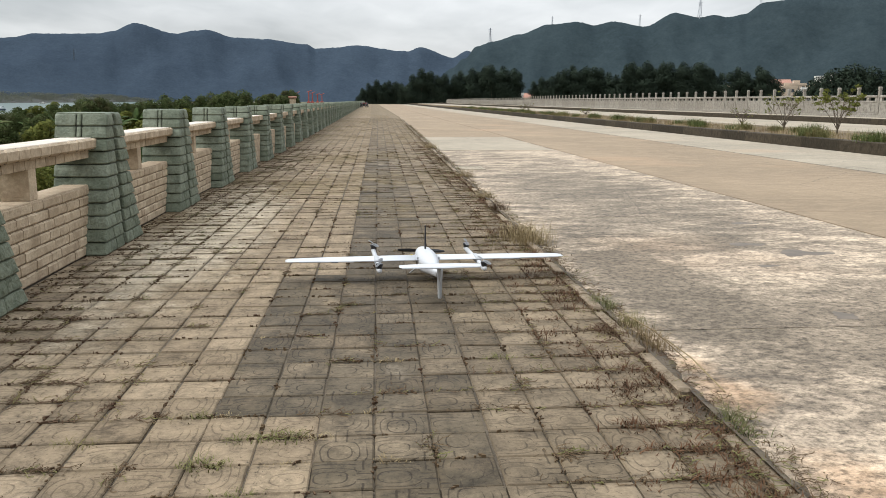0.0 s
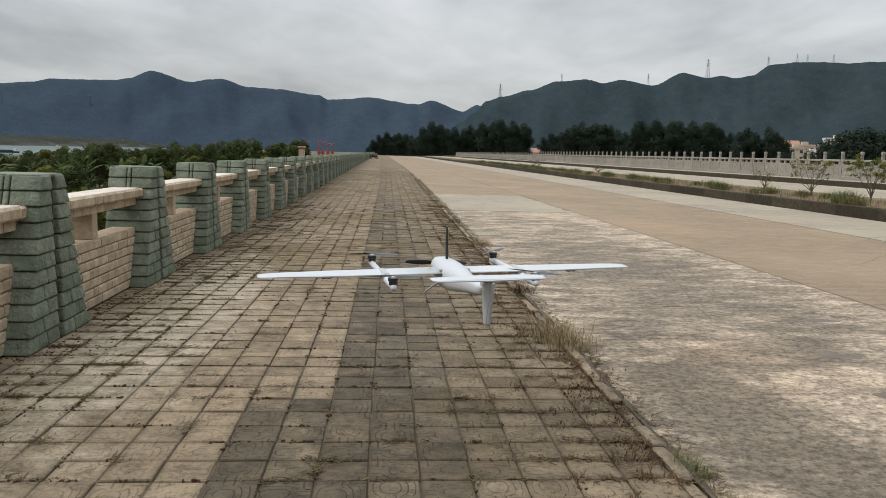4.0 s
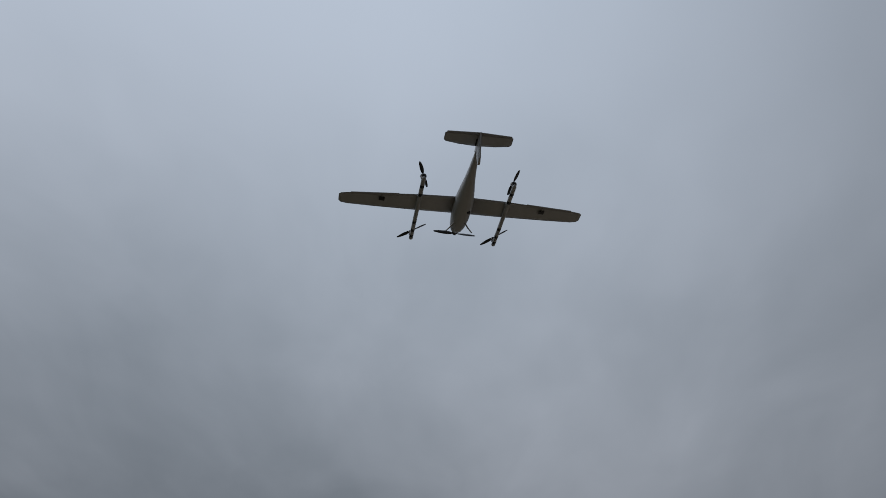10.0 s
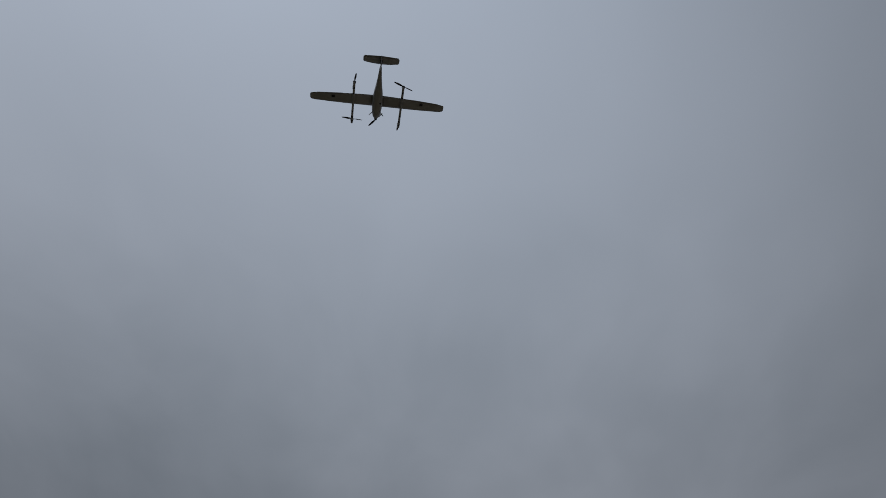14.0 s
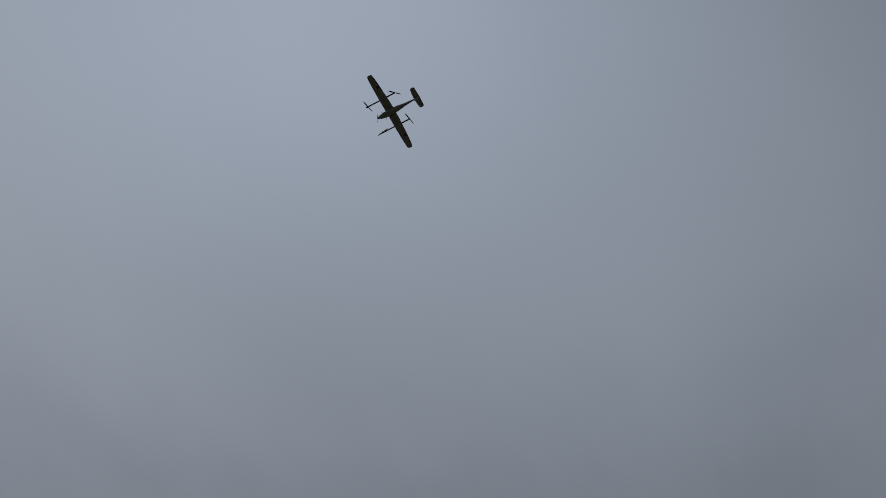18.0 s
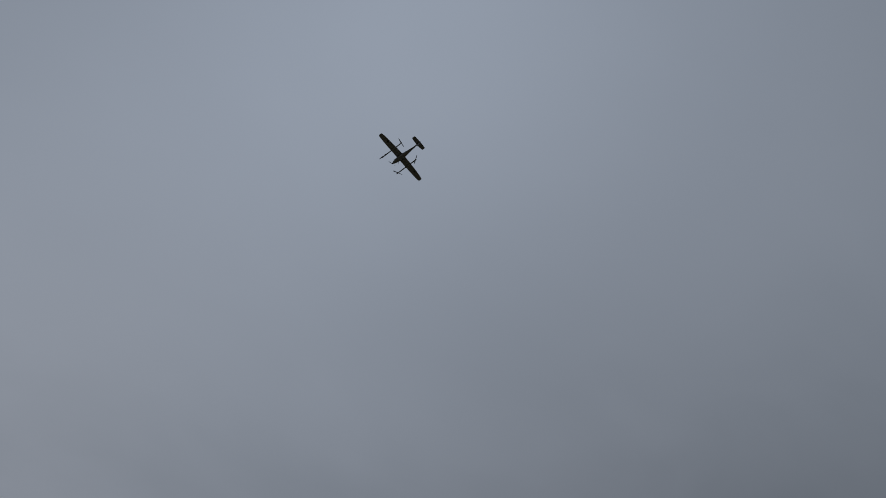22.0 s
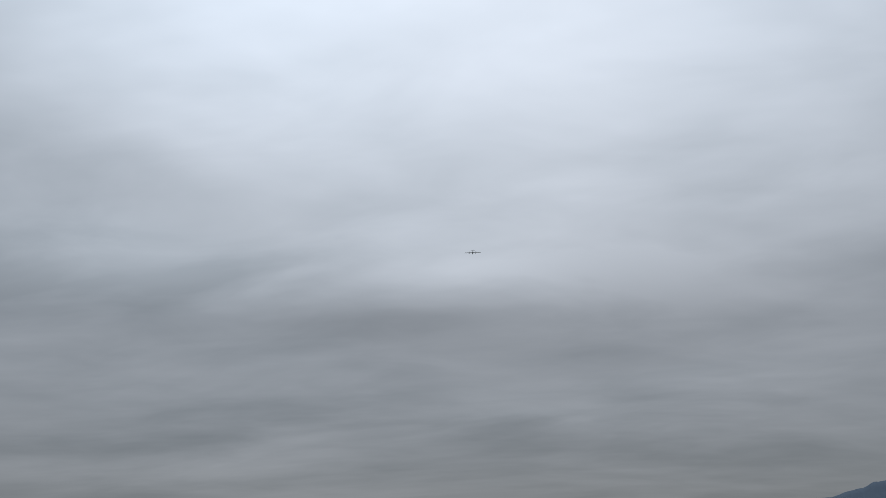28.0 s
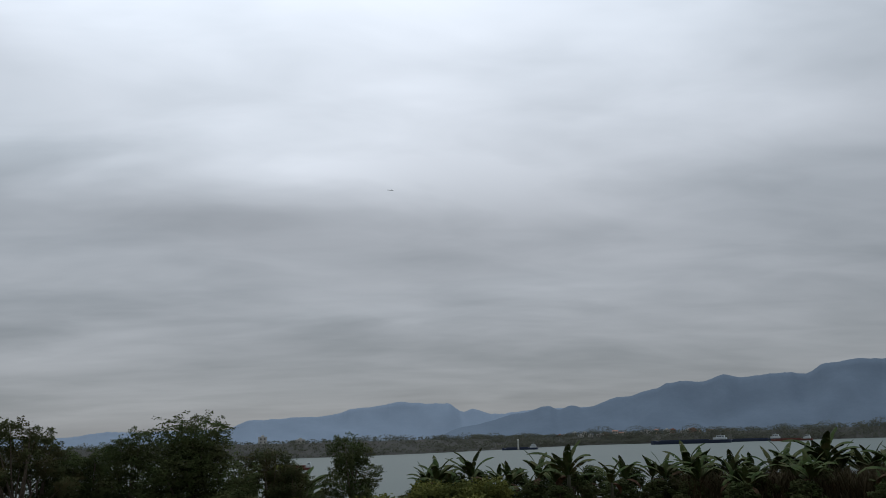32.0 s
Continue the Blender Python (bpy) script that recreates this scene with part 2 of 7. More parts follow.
def mat_paving():
    n = Nodes("mat_paving", 0.9).dull(0.15)
    x, y, z = n.xyz()
    wide = n.math("DIVIDE", n.math("ADD", KERB_X - PAVE_X0, n.math("MULTIPLY", n.math("MINIMUM", y, 70.0), KERB_SLOPE)), COLUMNS)
    u, v = n.math("DIVIDE", n.math("SUBTRACT", x, PAVE_X0), wide), n.math("DIVIDE", n.math("SUBTRACT", y, TILE_Y0), TILE)
    iu, iv = n.math("FLOOR", u), n.math("FLOOR", v)
    cell = n.vec(iu, iv)
    rnd, rnd2 = n.white(cell), n.white(n.vec(iv, iu, 3.0))
    fu, fv = n.math("SUBTRACT", n.math("FRACT", u), 0.5), n.math("SUBTRACT", n.math("FRACT", v), 0.5)
    # cast ornament: rounded rings curling from one side, straight bars on the other
    flip = n.math("SUBTRACT", n.math("MULTIPLY", n.math("GREATER_THAN", n.white(n.vec(iu, iv, 5.0)), 0.5), 2.0), 1.0)
    turned = n.math("GREATER_THAN", n.white(n.vec(iu, iv, 8.0)), 0.5)
    wob = n.math("MULTIPLY", n.math("SUBTRACT", n.noise(11.0, 3.0), 0.5), 0.07)
    su = n.mix(turned, fu, fv)
    sv = n.mix(turned, fv, fu)
    gu = n.math("ADD", n.math("ADD", n.math("MULTIPLY", su, flip), 0.17), wob)
    gv = n.math("ADD", n.math("ADD", sv, 0.07), wob)
    ring = n.math("POWER", n.math("ADD", n.math("POWER", n.math("ABSOLUTE", n.math("MULTIPLY", gu, 0.75)), 2.6), n.math("POWER", n.math("ABSOLUTE", gv), 2.6)), 1.0 / 2.6)
    rings = n.math("ABSOLUTE", n.math("SUBTRACT", n.math("FRACT", n.math("MULTIPLY", ring, 7.6)), 0.5))
    rings = n.math("MAXIMUM", rings, n.math("LESS_THAN", ring, 0.13))
    bars = n.math("ABSOLUTE", n.math("SUBTRACT", n.math("FRACT", n.math("MULTIPLY", gv, 5.2)), 0.5))
    posts = n.math("ABSOLUTE", n.math("SUBTRACT", n.math("FRACT", n.math("MULTIPLY", gu, 5.0)), 0.5))
    far_side = n.mix(n.math("GREATER_THAN", n.math("ABSOLUTE", gv), 0.22), bars, posts)
    orn = n.mix(n.math("GREATER_THAN", gu, 0.40), rings, far_side)
    worn_off = n.ramp(n.noise(3.2, 4.0, 0.65), (0.36, 0.13), (0.52, 0.0))
    groove = n.ramp(n.math("ADD", n.math("ADD", orn, worn_off), n.math("MULTIPLY", n.math("SUBTRACT", n.noise(30.0, 4.0, 0.7), 0.5), 0.16)), (0.04, 0.0), (0.13, 1.0))
    tone = n.mix(rnd, (0.165, 0.122, 0.079), (0.256, 0.192, 0.126))
    # black algae film on the trodden strip down the middle, tile by tile
    cx = n.math("ADD", n.math("MULTIPLY", n.math("ADD", iu, 0.5), wide), PAVE_X0)
    left = n.math("ADD", n.math("ADD", -0.72, n.math("ADD", n.math("MULTIPLY", n.math("GREATER_THAN", y, TILE_Y0 + 22 * TILE), 0.48), n.math("MULTIPLY", n.math("GREATER_THAN", y, TILE_Y0 + 50 * TILE), 0.24))), n.math("MULTIPLY", n.math("LESS_THAN", y, TILE_Y0 + 10 * TILE), 0.5))
    inside = n.math("GREATER_THAN", n.math("SUBTRACT", cx, left), n.math("MULTIPLY", n.math("SUBTRACT", n.white(n.vec(iv, 2.0)), 0.5), 0.04))
    fade = n.ramp(n.math("DIVIDE", n.math("ADD", cx, n.math("MULTIPLY", n.noise(0.5, 2.0), 0.8)), 2.0), (0.34, 1.0), (0.70, 0.42))
    far = n.ramp(n.math("DIVIDE", y, 40.0), (0.25, 1.0), (0.9, 0.35))
    blotch = n.noise(2.3, 9.0, 0.74)
    wet = n.math("MULTIPLY", n.math("MULTIPLY", n.math("MULTIPLY", inside, fade), far), n.math("ADD", n.math("MULTIPLY", rnd2, 0.34), n.math("MULTIPLY", n.ramp(blotch, (0.36, 0.30), (0.54, 1.0)), 0.84)), clamp=True)
    base = n.mix(n.math("MULTIPLY", wet, 0.92), tone, n.mix(rnd, (0.045, 0.035, 0.022), (0.084, 0.065, 0.042)))
    pale = n.ramp(n.noise(0.9, 5.0, 0.62, at=n.scaled(n.pos, (1, 0.5, 1))), (0.60, 0.0), (0.68, 1.0))
    base = n.mix(n.math("MULTIPLY", pale, 0.6), base, (0.30, 0.242, 0.175))
    # dry dust blown against the parapet
    d = n.math("SQRT", n.math("ADD", n.math("POWER", n.math("DIVIDE", n.math("ADD", x, 1.7), 0.9), 2.0), n.math("POWER", n.math("DIVIDE", n.math("SUBTRACT", y, 8.5), 5.5), 2.0)))
    dust = n.ramp(n.math("ADD", d, n.math("MULTIPLY", n.math("SUBTRACT", n.noise(2.6, 8.0, 0.75), 0.5), 2.2)), (0.35, 1.0), (0.85, 0.0))
    base = n.mix(n.math("MULTIPLY", dust, 0.66), base, (0.42, 0.350, 0.252))
    # brown grime spread from the joints
    edge = n.math("MAXIMUM", n.math("ABSOLUTE", fu), n.math("ABSOLUTE", fv))
    grime = n.math("MULTIPLY", n.ramp(n.math("ADD", edge, n.math("MULTIPLY", n.math("SUBTRACT", n.noise(14.0, 4.0, 0.65), 0.5), 0.35)), (0.36, 0.0), (0.52, 1.0)), n.ramp(n.noise(1.1, 4.0, 0.6, at=n.vec(x, y, 4.0)), (0.34, 0.15), (0.60, 0.55)))
    base = n.mix(grime, base, (0.058, 0.040, 0.023))
    moss = n.math("MULTIPLY", n.ramp(n.noise(0.55, 7.0, 0.68, at=n.vec(x, n.math("MULTIPLY", y, 0.6), 7.0)), (0.48, 0.0), (0.60, 1.0)), n.ramp(n.math("DIVIDE", y, 30.0), (0.15, 0.15), (0.4, 1.0)))
    base = n.mix(n.math("MULTIPLY", moss, 0.62), base, (0.125, 0.088, 0.038))
    dirt = n.ramp(n.noise(7.0, 8.0, 0.8), (0.36, 0.52), (0.50, 1.0), (0.63, 1.28))
    base = n.mix(1.0, base, dirt, "MULTIPLY")
    grain = n.noise(60.0, 3.0)
    base = n.mix(0.7, base, n.ramp(grain, (0.25, 0.84), (0.75, 1.14)), "MULTIPLY")
    specks = n.ramp(n.noise(34.0, 7.0, 0.82), (0.35, 0.30), (0.44, 1.0), (0.58, 1.0), (0.67, 1.45))
    base = n.mix(1.0, base, specks, "MULTIPLY")
    base = n.mix(n.math("MULTIPLY", n.math("SUBTRACT", 1.0, groove), n.math("ADD", 0.36, n.math("MULTIPLY", wet, 0.42))), base, (0.024, 0.017, 0.011))
    n.colour(base).rough(n.math("SUBTRACT", 0.95, n.math("MULTIPLY", wet, 0.2)))
    return n.bump(n.math("ADD", n.math("MULTIPLY", groove, 0.6), n.math("MULTIPLY", grain, 0.5)), 0.6, 0.005).m


def mat_joint():
    n = Nodes("mat_joint_soil", 0.95)
    n.colour(n.ramp(n.noise(9.0, 5.0), (0.3, (0.046, 0.034, 0.021)), (0.6, (0.090, 0.066, 0.041)), (0.75, (0.078, 0.064, 0.033))))
    return n.bump(n.noise(40.0), 0.6, 0.02).m


def mat_concrete(name, light, dark, streak, rough=0.85, sandy=False):
    n = Nodes(name, rough).dull(0.2)
    x, y, z = n.xyz()
    worn = n.ramp(n.noise(0.30, 6.0, 0.6, distort=0.5), (0.38, 0.0), (0.62, 1.0))
    smear = n.math("MULTIPLY", n.ramp(n.noise(1.5, 10.0, 0.70, distort=0.5, at=n.scaled(n.pos, (0.7, 1.25, 1))), (0.42, 0.0), (0.56, 1.0)), n.ramp(n.noise(0.24, 4.0, 0.55, at=n.vec(y, x, 9.0)), (0.36, 0.30), (0.50, 1.0)))
    smear = n.math("MULTIPLY", smear, n.ramp(n.noise(5.5, 6.0, 0.66, distort=0.6, at=n.scaled(n.pos, (0.6, 1.3, 1))), (0.36, 0.45), (0.60, 1.0)))
    scuff = n.ramp(n.noise(3.4, 10.0, 0.74, distort=0.4, at=n.scaled(n.pos, (0.75, 1.3, 1))), (0.48, 0.0), (0.55, 1.0))
    base = n.mix(worn, light, tuple(0.78 * c for c in light))
    base = n.mix(n.math("MULTIPLY", scuff, 0.8 if sandy else 0.22), base, tuple(1.55 * c for c in light))
    base = n.mix(n.math("MULTIPLY", smear, streak), base, dark)
    rust = n.ramp(n.noise(0.22, 4.0, 0.5, at=n.vec(x, y, 5.0)), (0.60, 0.0), (0.70, 1.0))
    base = n.mix(n.math("MULTIPLY", rust, 0.45), base, (0.36, 0.235, 0.145))
    if sandy:
        for sx, sy, size in ((1.86, 1.80, 0.36), (1.80, 2.75, 0.34), (1.78, 3.2, 0.20)):
            d = n.math("SQRT", n.math("ADD", n.math("POWER", n.math("MULTIPLY", n.math("SUBTRACT", x, sx), 1.3), 2.0), n.math("POWER", n.math("SUBTRACT", y, sy), 2.0)))
            spill = n.ramp(n.math("ADD", n.math("DIVIDE", d, size), n.math("MULTIPLY", n.math("SUBTRACT", n.noise(5.0, 8.0, 0.75), 0.5), 1.6)), (0.25, 1.0), (0.95, 0.0))
            base = n.mix(n.math("MULTIPLY", spill, 0.45), base, (0.40, 0.235, 0.125))
        # damp dark wear beside the kerb
        d = n.math("SQRT", n.math("ADD", n.math("POWER", n.math("DIVIDE", n.math("SUBTRACT", x, 2.25), 0.7), 2.0), n.math("POWER", n.math("DIVIDE", n.math("SUBTRACT", y, 5.3), 2.8), 2.0)))
        damp = n.ramp(n.math("ADD", d, n.math("MULTIPLY", n.math("SUBTRACT", n.noise(2.2, 10.0, 0.8), 0.5), 3.0)), (0.5, 1.0), (1.3, 0.0))
        base = n.mix(n.math("MULTIPLY", damp, 0.78), base, (0.102, 0.080, 0.056))
        d = n.math("SQRT", n.math("ADD", n.math("POWER", n.math("DIVIDE", n.math("SUBTRACT", x, 3.3), 1.4), 2.0), n.math("POWER", n.math("DIVIDE", n.math("SUBTRACT", y, 3.9), 1.5), 2.0)))
        damp = n.ramp(n.math("ADD", d, n.math("MULTIPLY", n.math("SUBTRACT", n.noise(2.0, 10.0, 0.8, at=n.vec(x, y, 2.0)), 0.5), 3.2)), (0.5, 1.0), (1.3, 0.0))
        base = n.mix(n.math("MULTIPLY", damp, 0.60), base, (0.112, 0.088, 0.062))
        # grey tyre-worn stretch further on
        d = n.math("SQRT", n.math("ADD", n.math("POWER", n.math("DIVIDE", n.math("SUBTRACT", x, 3.4), 1.7), 2.0), n.math("POWER", n.math("DIVIDE", n.math("SUBTRACT", y, 11.0), 6.0), 2.0)))
        damp = n.ramp(n.math("ADD", d, n.math("MULTIPLY", n.math("SUBTRACT", n.noise(1.6, 10.0, 0.76, at=n.scaled(n.pos, (0.6, 1.3, 1))), 0.5), 3.2)), (0.5, 1.0), (1.3, 0.0))
        base = n.mix(n.math("MULTIPLY", damp, 0.55), base, (0.116, 0.094, 0.068))
    pits = n.noise(16.0, 8.0, 0.82, at=n.scaled(n.pos, (1.0, 1.1, 1)))
    base = n.mix(1.0 if sandy else 0.22, base, n.ramp(pits, (0.405, 0.46), (0.5, 1.0), (0.597, 1.36)), "MULTIPLY")
    base = n.mix(0.95 if sandy else 0.35, base, n.ramp(n.noise(24.0, 8.0, 0.84), (0.34, 0.45), (0.44, 1.0), (0.58, 1.0), (0.68, 1.35)), "MULTIPLY")
    grain = n.noise(90.0, 3.0)
    base = n.mix(0.4, base, n.ramp(grain, (0.25, 0.75), (0.75, 1.2)), "MULTIPLY")
    cracks = n.ramp(n.voronoi(0.22, at=n.vec(x, y, n.noise(0.6)), feature="DISTANCE_TO_EDGE"), (0.0, 0.0), (0.0035, 1.0))
    base = n.mix(n.math("MULTIPLY", n.math("SUBTRACT", 1.0, cracks), 0.5), base, (0.08, 0.065, 0.05))
    n.colour(base)
    return n.bump(n.math("ADD", n.math("ADD", grain, smear), n.math("MULTIPLY", pits, 2.0)), 0.4, 0.008).m


def mat_stone(name, a, b, spot, rnd="object", rough=0.75, relief=0.012):
    n = Nodes(name, rough).dull(0.12)
    r = n.random() if rnd == "object" else n.island()
    base = n.mix(r, a, b)
    base = n.mix(n.math("MULTIPLY", n.ramp(n.noise(7.0, 5.0, 0.6), (0.42, 0.0), (0.68, 1.0)), 0.7), base, spot)
    fine = n.noise(45.0, 4.0, 0.6)
    base = n.mix(0.5, base, n.ramp(fine, (0.25, 0.6), (0.75, 1.35)), "MULTIPLY")
    n.colour(base)
    return n.bump(n.math("ADD", n.math("MULTIPLY", n.noise(14.0, 4.0), 1.5), n.math("MULTIPLY", fine, 0.5)), 1.0, relief).m


def mat_plain(name, c, rough=0.5, metal=0.0, vary=0.12, scale=20.0):
    n = Nodes(name, rough, metal)
    n.colour(n.mix(1.0, c, n.ramp(n.noise(scale, 4.0, at=n.obj()), (0.3, 1 - vary), (0.7, 1 + vary)), "MULTIPLY"))
    return n.m


def mat_leaf(name, a, b, c, rough=0.55, thin=0.0):
    n = Nodes(name, rough)
    base = n.mix(n.island(), a, b)
    base = n.mix(n.ramp(n.noise(0.9, 3.0), (0.45, 0.0), (0.7, 1.0)), base, c)
    n.colour(base)
    n.b.inputs["Specular IOR Level"].default_value = 0.05
    if thin:
        back, both = n.t.nodes.new("ShaderNodeBsdfTranslucent"), n.t.nodes.new("ShaderNodeMixShader")
        n.put(base, back.inputs["Color"])
        both.inputs[0].default_value = thin
        n.t.links.new(n.b.outputs[0], both.inputs[1])
        n.t.links.new(back.outputs[0], both.inputs[2])
        n.t.links.new(both.outputs[0], n.t.nodes["Material Output"].inputs[0])
    return n.m


def mat_ridge(name, a, b, scale, relief=0.12, grain=0.6):
    n = Nodes(name, 1.0)
    n.b.inputs["Specular IOR Level"].default_value = 0.0
    big, small = n.noise(scale, 6.0, 0.6), n.noise(scale * 9, 5.0, 0.65)
    woods = n.noise(scale * 38, 4.0, 0.7)
    base = n.mix(n.ramp(n.math("ADD", n.math("MULTIPLY", big, 0.4), n.math("MULTIPLY", small, 0.6)), (0.38, 0.0), (0.62, 1.0)), a, b)
    n.colour(n.mix(grain, base, n.ramp(woods, (0.3, 0.80), (0.7, 1.20)), "MULTIPLY"))
    return n.bump(n.math("ADD", big, n.math("ADD", n.math("MULTIPLY", small, 0.5), n.math("MULTIPLY", woods, 0.15))), relief, 0.05 / scale).m


M = dict(
    paving=mat_paving(), joint=mat_joint(),
    road=mat_concrete("mat_road_concrete", (0.358, 0.278, 0.199), (0.094, 0.074, 0.055), 0.85, sandy=True),
    road_tan=mat_concrete("mat_tan_concrete", (0.262, 0.192, 0.124), (0.205, 0.150, 0.098), 0.40),
    road_pale=mat_concrete("mat_pale_concrete", (0.325, 0.272, 0.200), (0.21, 0.175, 0.13), 0.45),
    kerb=mat_stone("mat_kerb", (0.185, 0.140, 0.094), (0.270, 0.205, 0.140), (0.090, 0.066, 0.040)),
    dark_kerb=mat_stone("mat_dark_kerb", (0.034, 0.027, 0.018), (0.062, 0.048, 0.032), (0.016, 0.014, 0.009)),
    green=mat_stone("mat_green_slate", (0.142, 0.160, 0.112), (0.228, 0.246, 0.182), (0.088, 0.102, 0.070), "object", 0.6, 0.02),
    green_all=mat_stone("mat_green_slate_joined", (0.142, 0.160, 0.112), (0.228, 0.246, 0.182), (0.088, 0.102, 0.070), "island", 0.6, 0.02),
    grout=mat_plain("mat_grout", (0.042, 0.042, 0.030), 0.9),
    beige=mat_stone("mat_beige_block", (0.42, 0.322, 0.222), (0.54, 0.425, 0.300), (0.29, 0.214, 0.140), "object", 0.8, 0.010),
    beige_all=mat_stone("mat_beige_block_joined", (0.42, 0.322, 0.222), (0.54, 0.425, 0.300), (0.29, 0.214, 0.140), "island", 0.8, 0.010),
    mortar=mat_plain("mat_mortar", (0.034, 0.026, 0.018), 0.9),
    wall_mortar=mat_plain("mat_wall_mortar", (0.150, 0.112, 0.072), 0.9),
    coping=mat_stone("mat_coping_top", (0.55, 0.475, 0.395), (0.64, 0.565, 0.48), (0.40, 0.335, 0.26), "object", 0.7, 0.004),
    white_stone=mat_stone("mat_white_stone", (0.255, 0.230, 0.192), (0.315, 0.288, 0.243), (0.15, 0.133, 0.108), "object", 0.8, 0.005),
    soil=mat_stone("mat_soil", (0.13, 0.095, 0.060), (0.18, 0.130, 0.082), (0.08, 0.066, 0.038), "object", 1.0, 0.03),
    grass=mat_leaf("mat_grass", (0.060, 0.082, 0.024), (0.100, 0.118, 0.040), (0.13, 0.11, 0.052)),
    straw=mat_leaf("mat_straw", (0.20, 0.145, 0.075), (0.32, 0.25, 0.14), (0.14, 0.095, 0.05), 0.8),
    leaf=mat_leaf("mat_leaf", (0.044, 0.064, 0.022), (0.080, 0.100, 0.036), (0.078, 0.080, 0.034), 0.85, 0.25),
    leaf_yellow=mat_leaf("mat_leaf_yellow", (0.100, 0.112, 0.026), (0.160, 0.156, 0.040), (0.072, 0.086, 0.024), 0.8, 0.25),
    leaf_dark=mat_leaf("mat_leaf_dark", (0.022, 0.032, 0.022), (0.033, 0.046, 0.030), (0.027, 0.036, 0.025), 0.9),
    banana=mat_leaf("mat_banana_leaf", (0.032, 0.053, 0.016), (0.056, 0.084, 0.026), (0.088, 0.084, 0.034), 0.7),
    reed=mat_leaf("mat_dry_reed", (0.046, 0.036, 0.020), (0.086, 0.066, 0.036), (0.056, 0.052, 0.025), 0.9),
    leaf_grey=mat_leaf("mat_leaf_grey", (0.042, 0.056, 0.022), (0.080, 0.088, 0.036), (0.085, 0.072, 0.032), 0.8, 0.25),
    # far bank foliage: colour lifted and greyed to carry haze and soften its backlit side
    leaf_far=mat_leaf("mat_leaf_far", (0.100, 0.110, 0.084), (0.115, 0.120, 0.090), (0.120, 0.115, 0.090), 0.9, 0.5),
    litter=mat_leaf("mat_brown_litter", (0.062, 0.041, 0.025), (0.13, 0.088, 0.050), (0.095, 0.054, 0.036), 0.9),
    rusty=mat_leaf("mat_rusty_weed", (0.070, 0.034, 0.019), (0.125, 0.066, 0.036), (0.050, 0.030, 0.018), 0.9),
    olive=mat_leaf("mat_olive_weed", (0.085, 0.085, 0.030), (0.17, 0.155, 0.065), (0.20, 0.15, 0.075), 0.8),
    stain=mat_plain("mat_dark_stain", (0.105, 0.080, 0.057), 0.7, 0.0, 0.25, 6.0),
    banana_stem=mat_plain("mat_banana_stem", (0.045, 0.046, 0.022), 0.7),
    bark=mat_stone("mat_bark", (0.11, 0.085, 0.06), (0.15, 0.12, 0.09), (0.06, 0.05, 0.04), "object", 0.95, 0.02),
    foam=mat_plain("mat_white_foam", (0.45, 0.454, 0.46), 0.42, 0.0, 0.03, 30.0),
    panel=mat_plain("mat_white_panel", (0.35, 0.354, 0.36), 0.5, 0.0, 0.04, 30.0),
    black=mat_plain("mat_black_plastic", (0.018, 0.018, 0.02), 0.38),
    carbon=mat_plain("mat_carbon", (0.022, 0.023, 0.025), 0.3),
    sticker=mat_plain("mat_yellow_sticker", (0.42, 0.33, 0.06), 0.5),
    metal=mat_plain("mat_motor_metal", (0.35, 0.35, 0.37), 0.35, 0.9),
    # farther ranges are paler and bluer: the air's haze is put into their colour
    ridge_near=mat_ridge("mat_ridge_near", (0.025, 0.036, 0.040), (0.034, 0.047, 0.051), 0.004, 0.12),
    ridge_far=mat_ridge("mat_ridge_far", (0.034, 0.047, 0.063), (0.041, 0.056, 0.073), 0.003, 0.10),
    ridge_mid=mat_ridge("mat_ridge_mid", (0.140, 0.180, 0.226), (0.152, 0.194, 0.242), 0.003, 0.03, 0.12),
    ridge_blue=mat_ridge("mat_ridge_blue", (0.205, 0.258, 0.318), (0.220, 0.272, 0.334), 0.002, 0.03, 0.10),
    hull=mat_plain("mat_hull", (0.032, 0.042, 0.080), 0.5),
    hull_red=mat_plain("mat_hull_red", (0.16, 0.05, 0.035), 0.6),
    cabin=mat_plain("mat_cabin", (0.55, 0.58, 0.58), 0.5),
    glass=mat_plain("mat_window", (0.03, 0.04, 0.05), 0.15),
    plaster=mat_plain("mat_plaster", (0.46, 0.36, 0.27), 0.8, 0.0, 0.15, 0.6),
    plaster_white=mat_plain("mat_white_plaster", (0.52, 0.50, 0.46), 0.8, 0.0, 0.1, 0.6),
    brick_red=mat_plain("mat_red_roof", (0.32, 0.16, 0.11), 0.85, 0.0, 0.2, 2.0),
    flag=mat_plain("mat_red_flag", (0.30, 0.05, 0.03), 0.7),
    red_soil=mat_stone("mat_red_soil", (0.22, 0.140, 0.080), (0.25, 0.16, 0.092), (0.15, 0.10, 0.058), "object", 1.0, 0.03),
    # pylon steel toned towards the hills behind: haze put into the colour
    steel_far=mat_plain("mat_far_pylon", (0.070, 0.088, 0.102), 0.7),
    steel=mat_plain("mat_pylon_steel", (0.30, 0.32, 0.35), 0.5, 0.4),
    rubber=mat_plain("mat_rubber", (0.02, 0.02, 0.02), 0.8),
    red_paint=mat_plain("mat_red_paint", (0.24, 0.03, 0.02), 0.4),
)


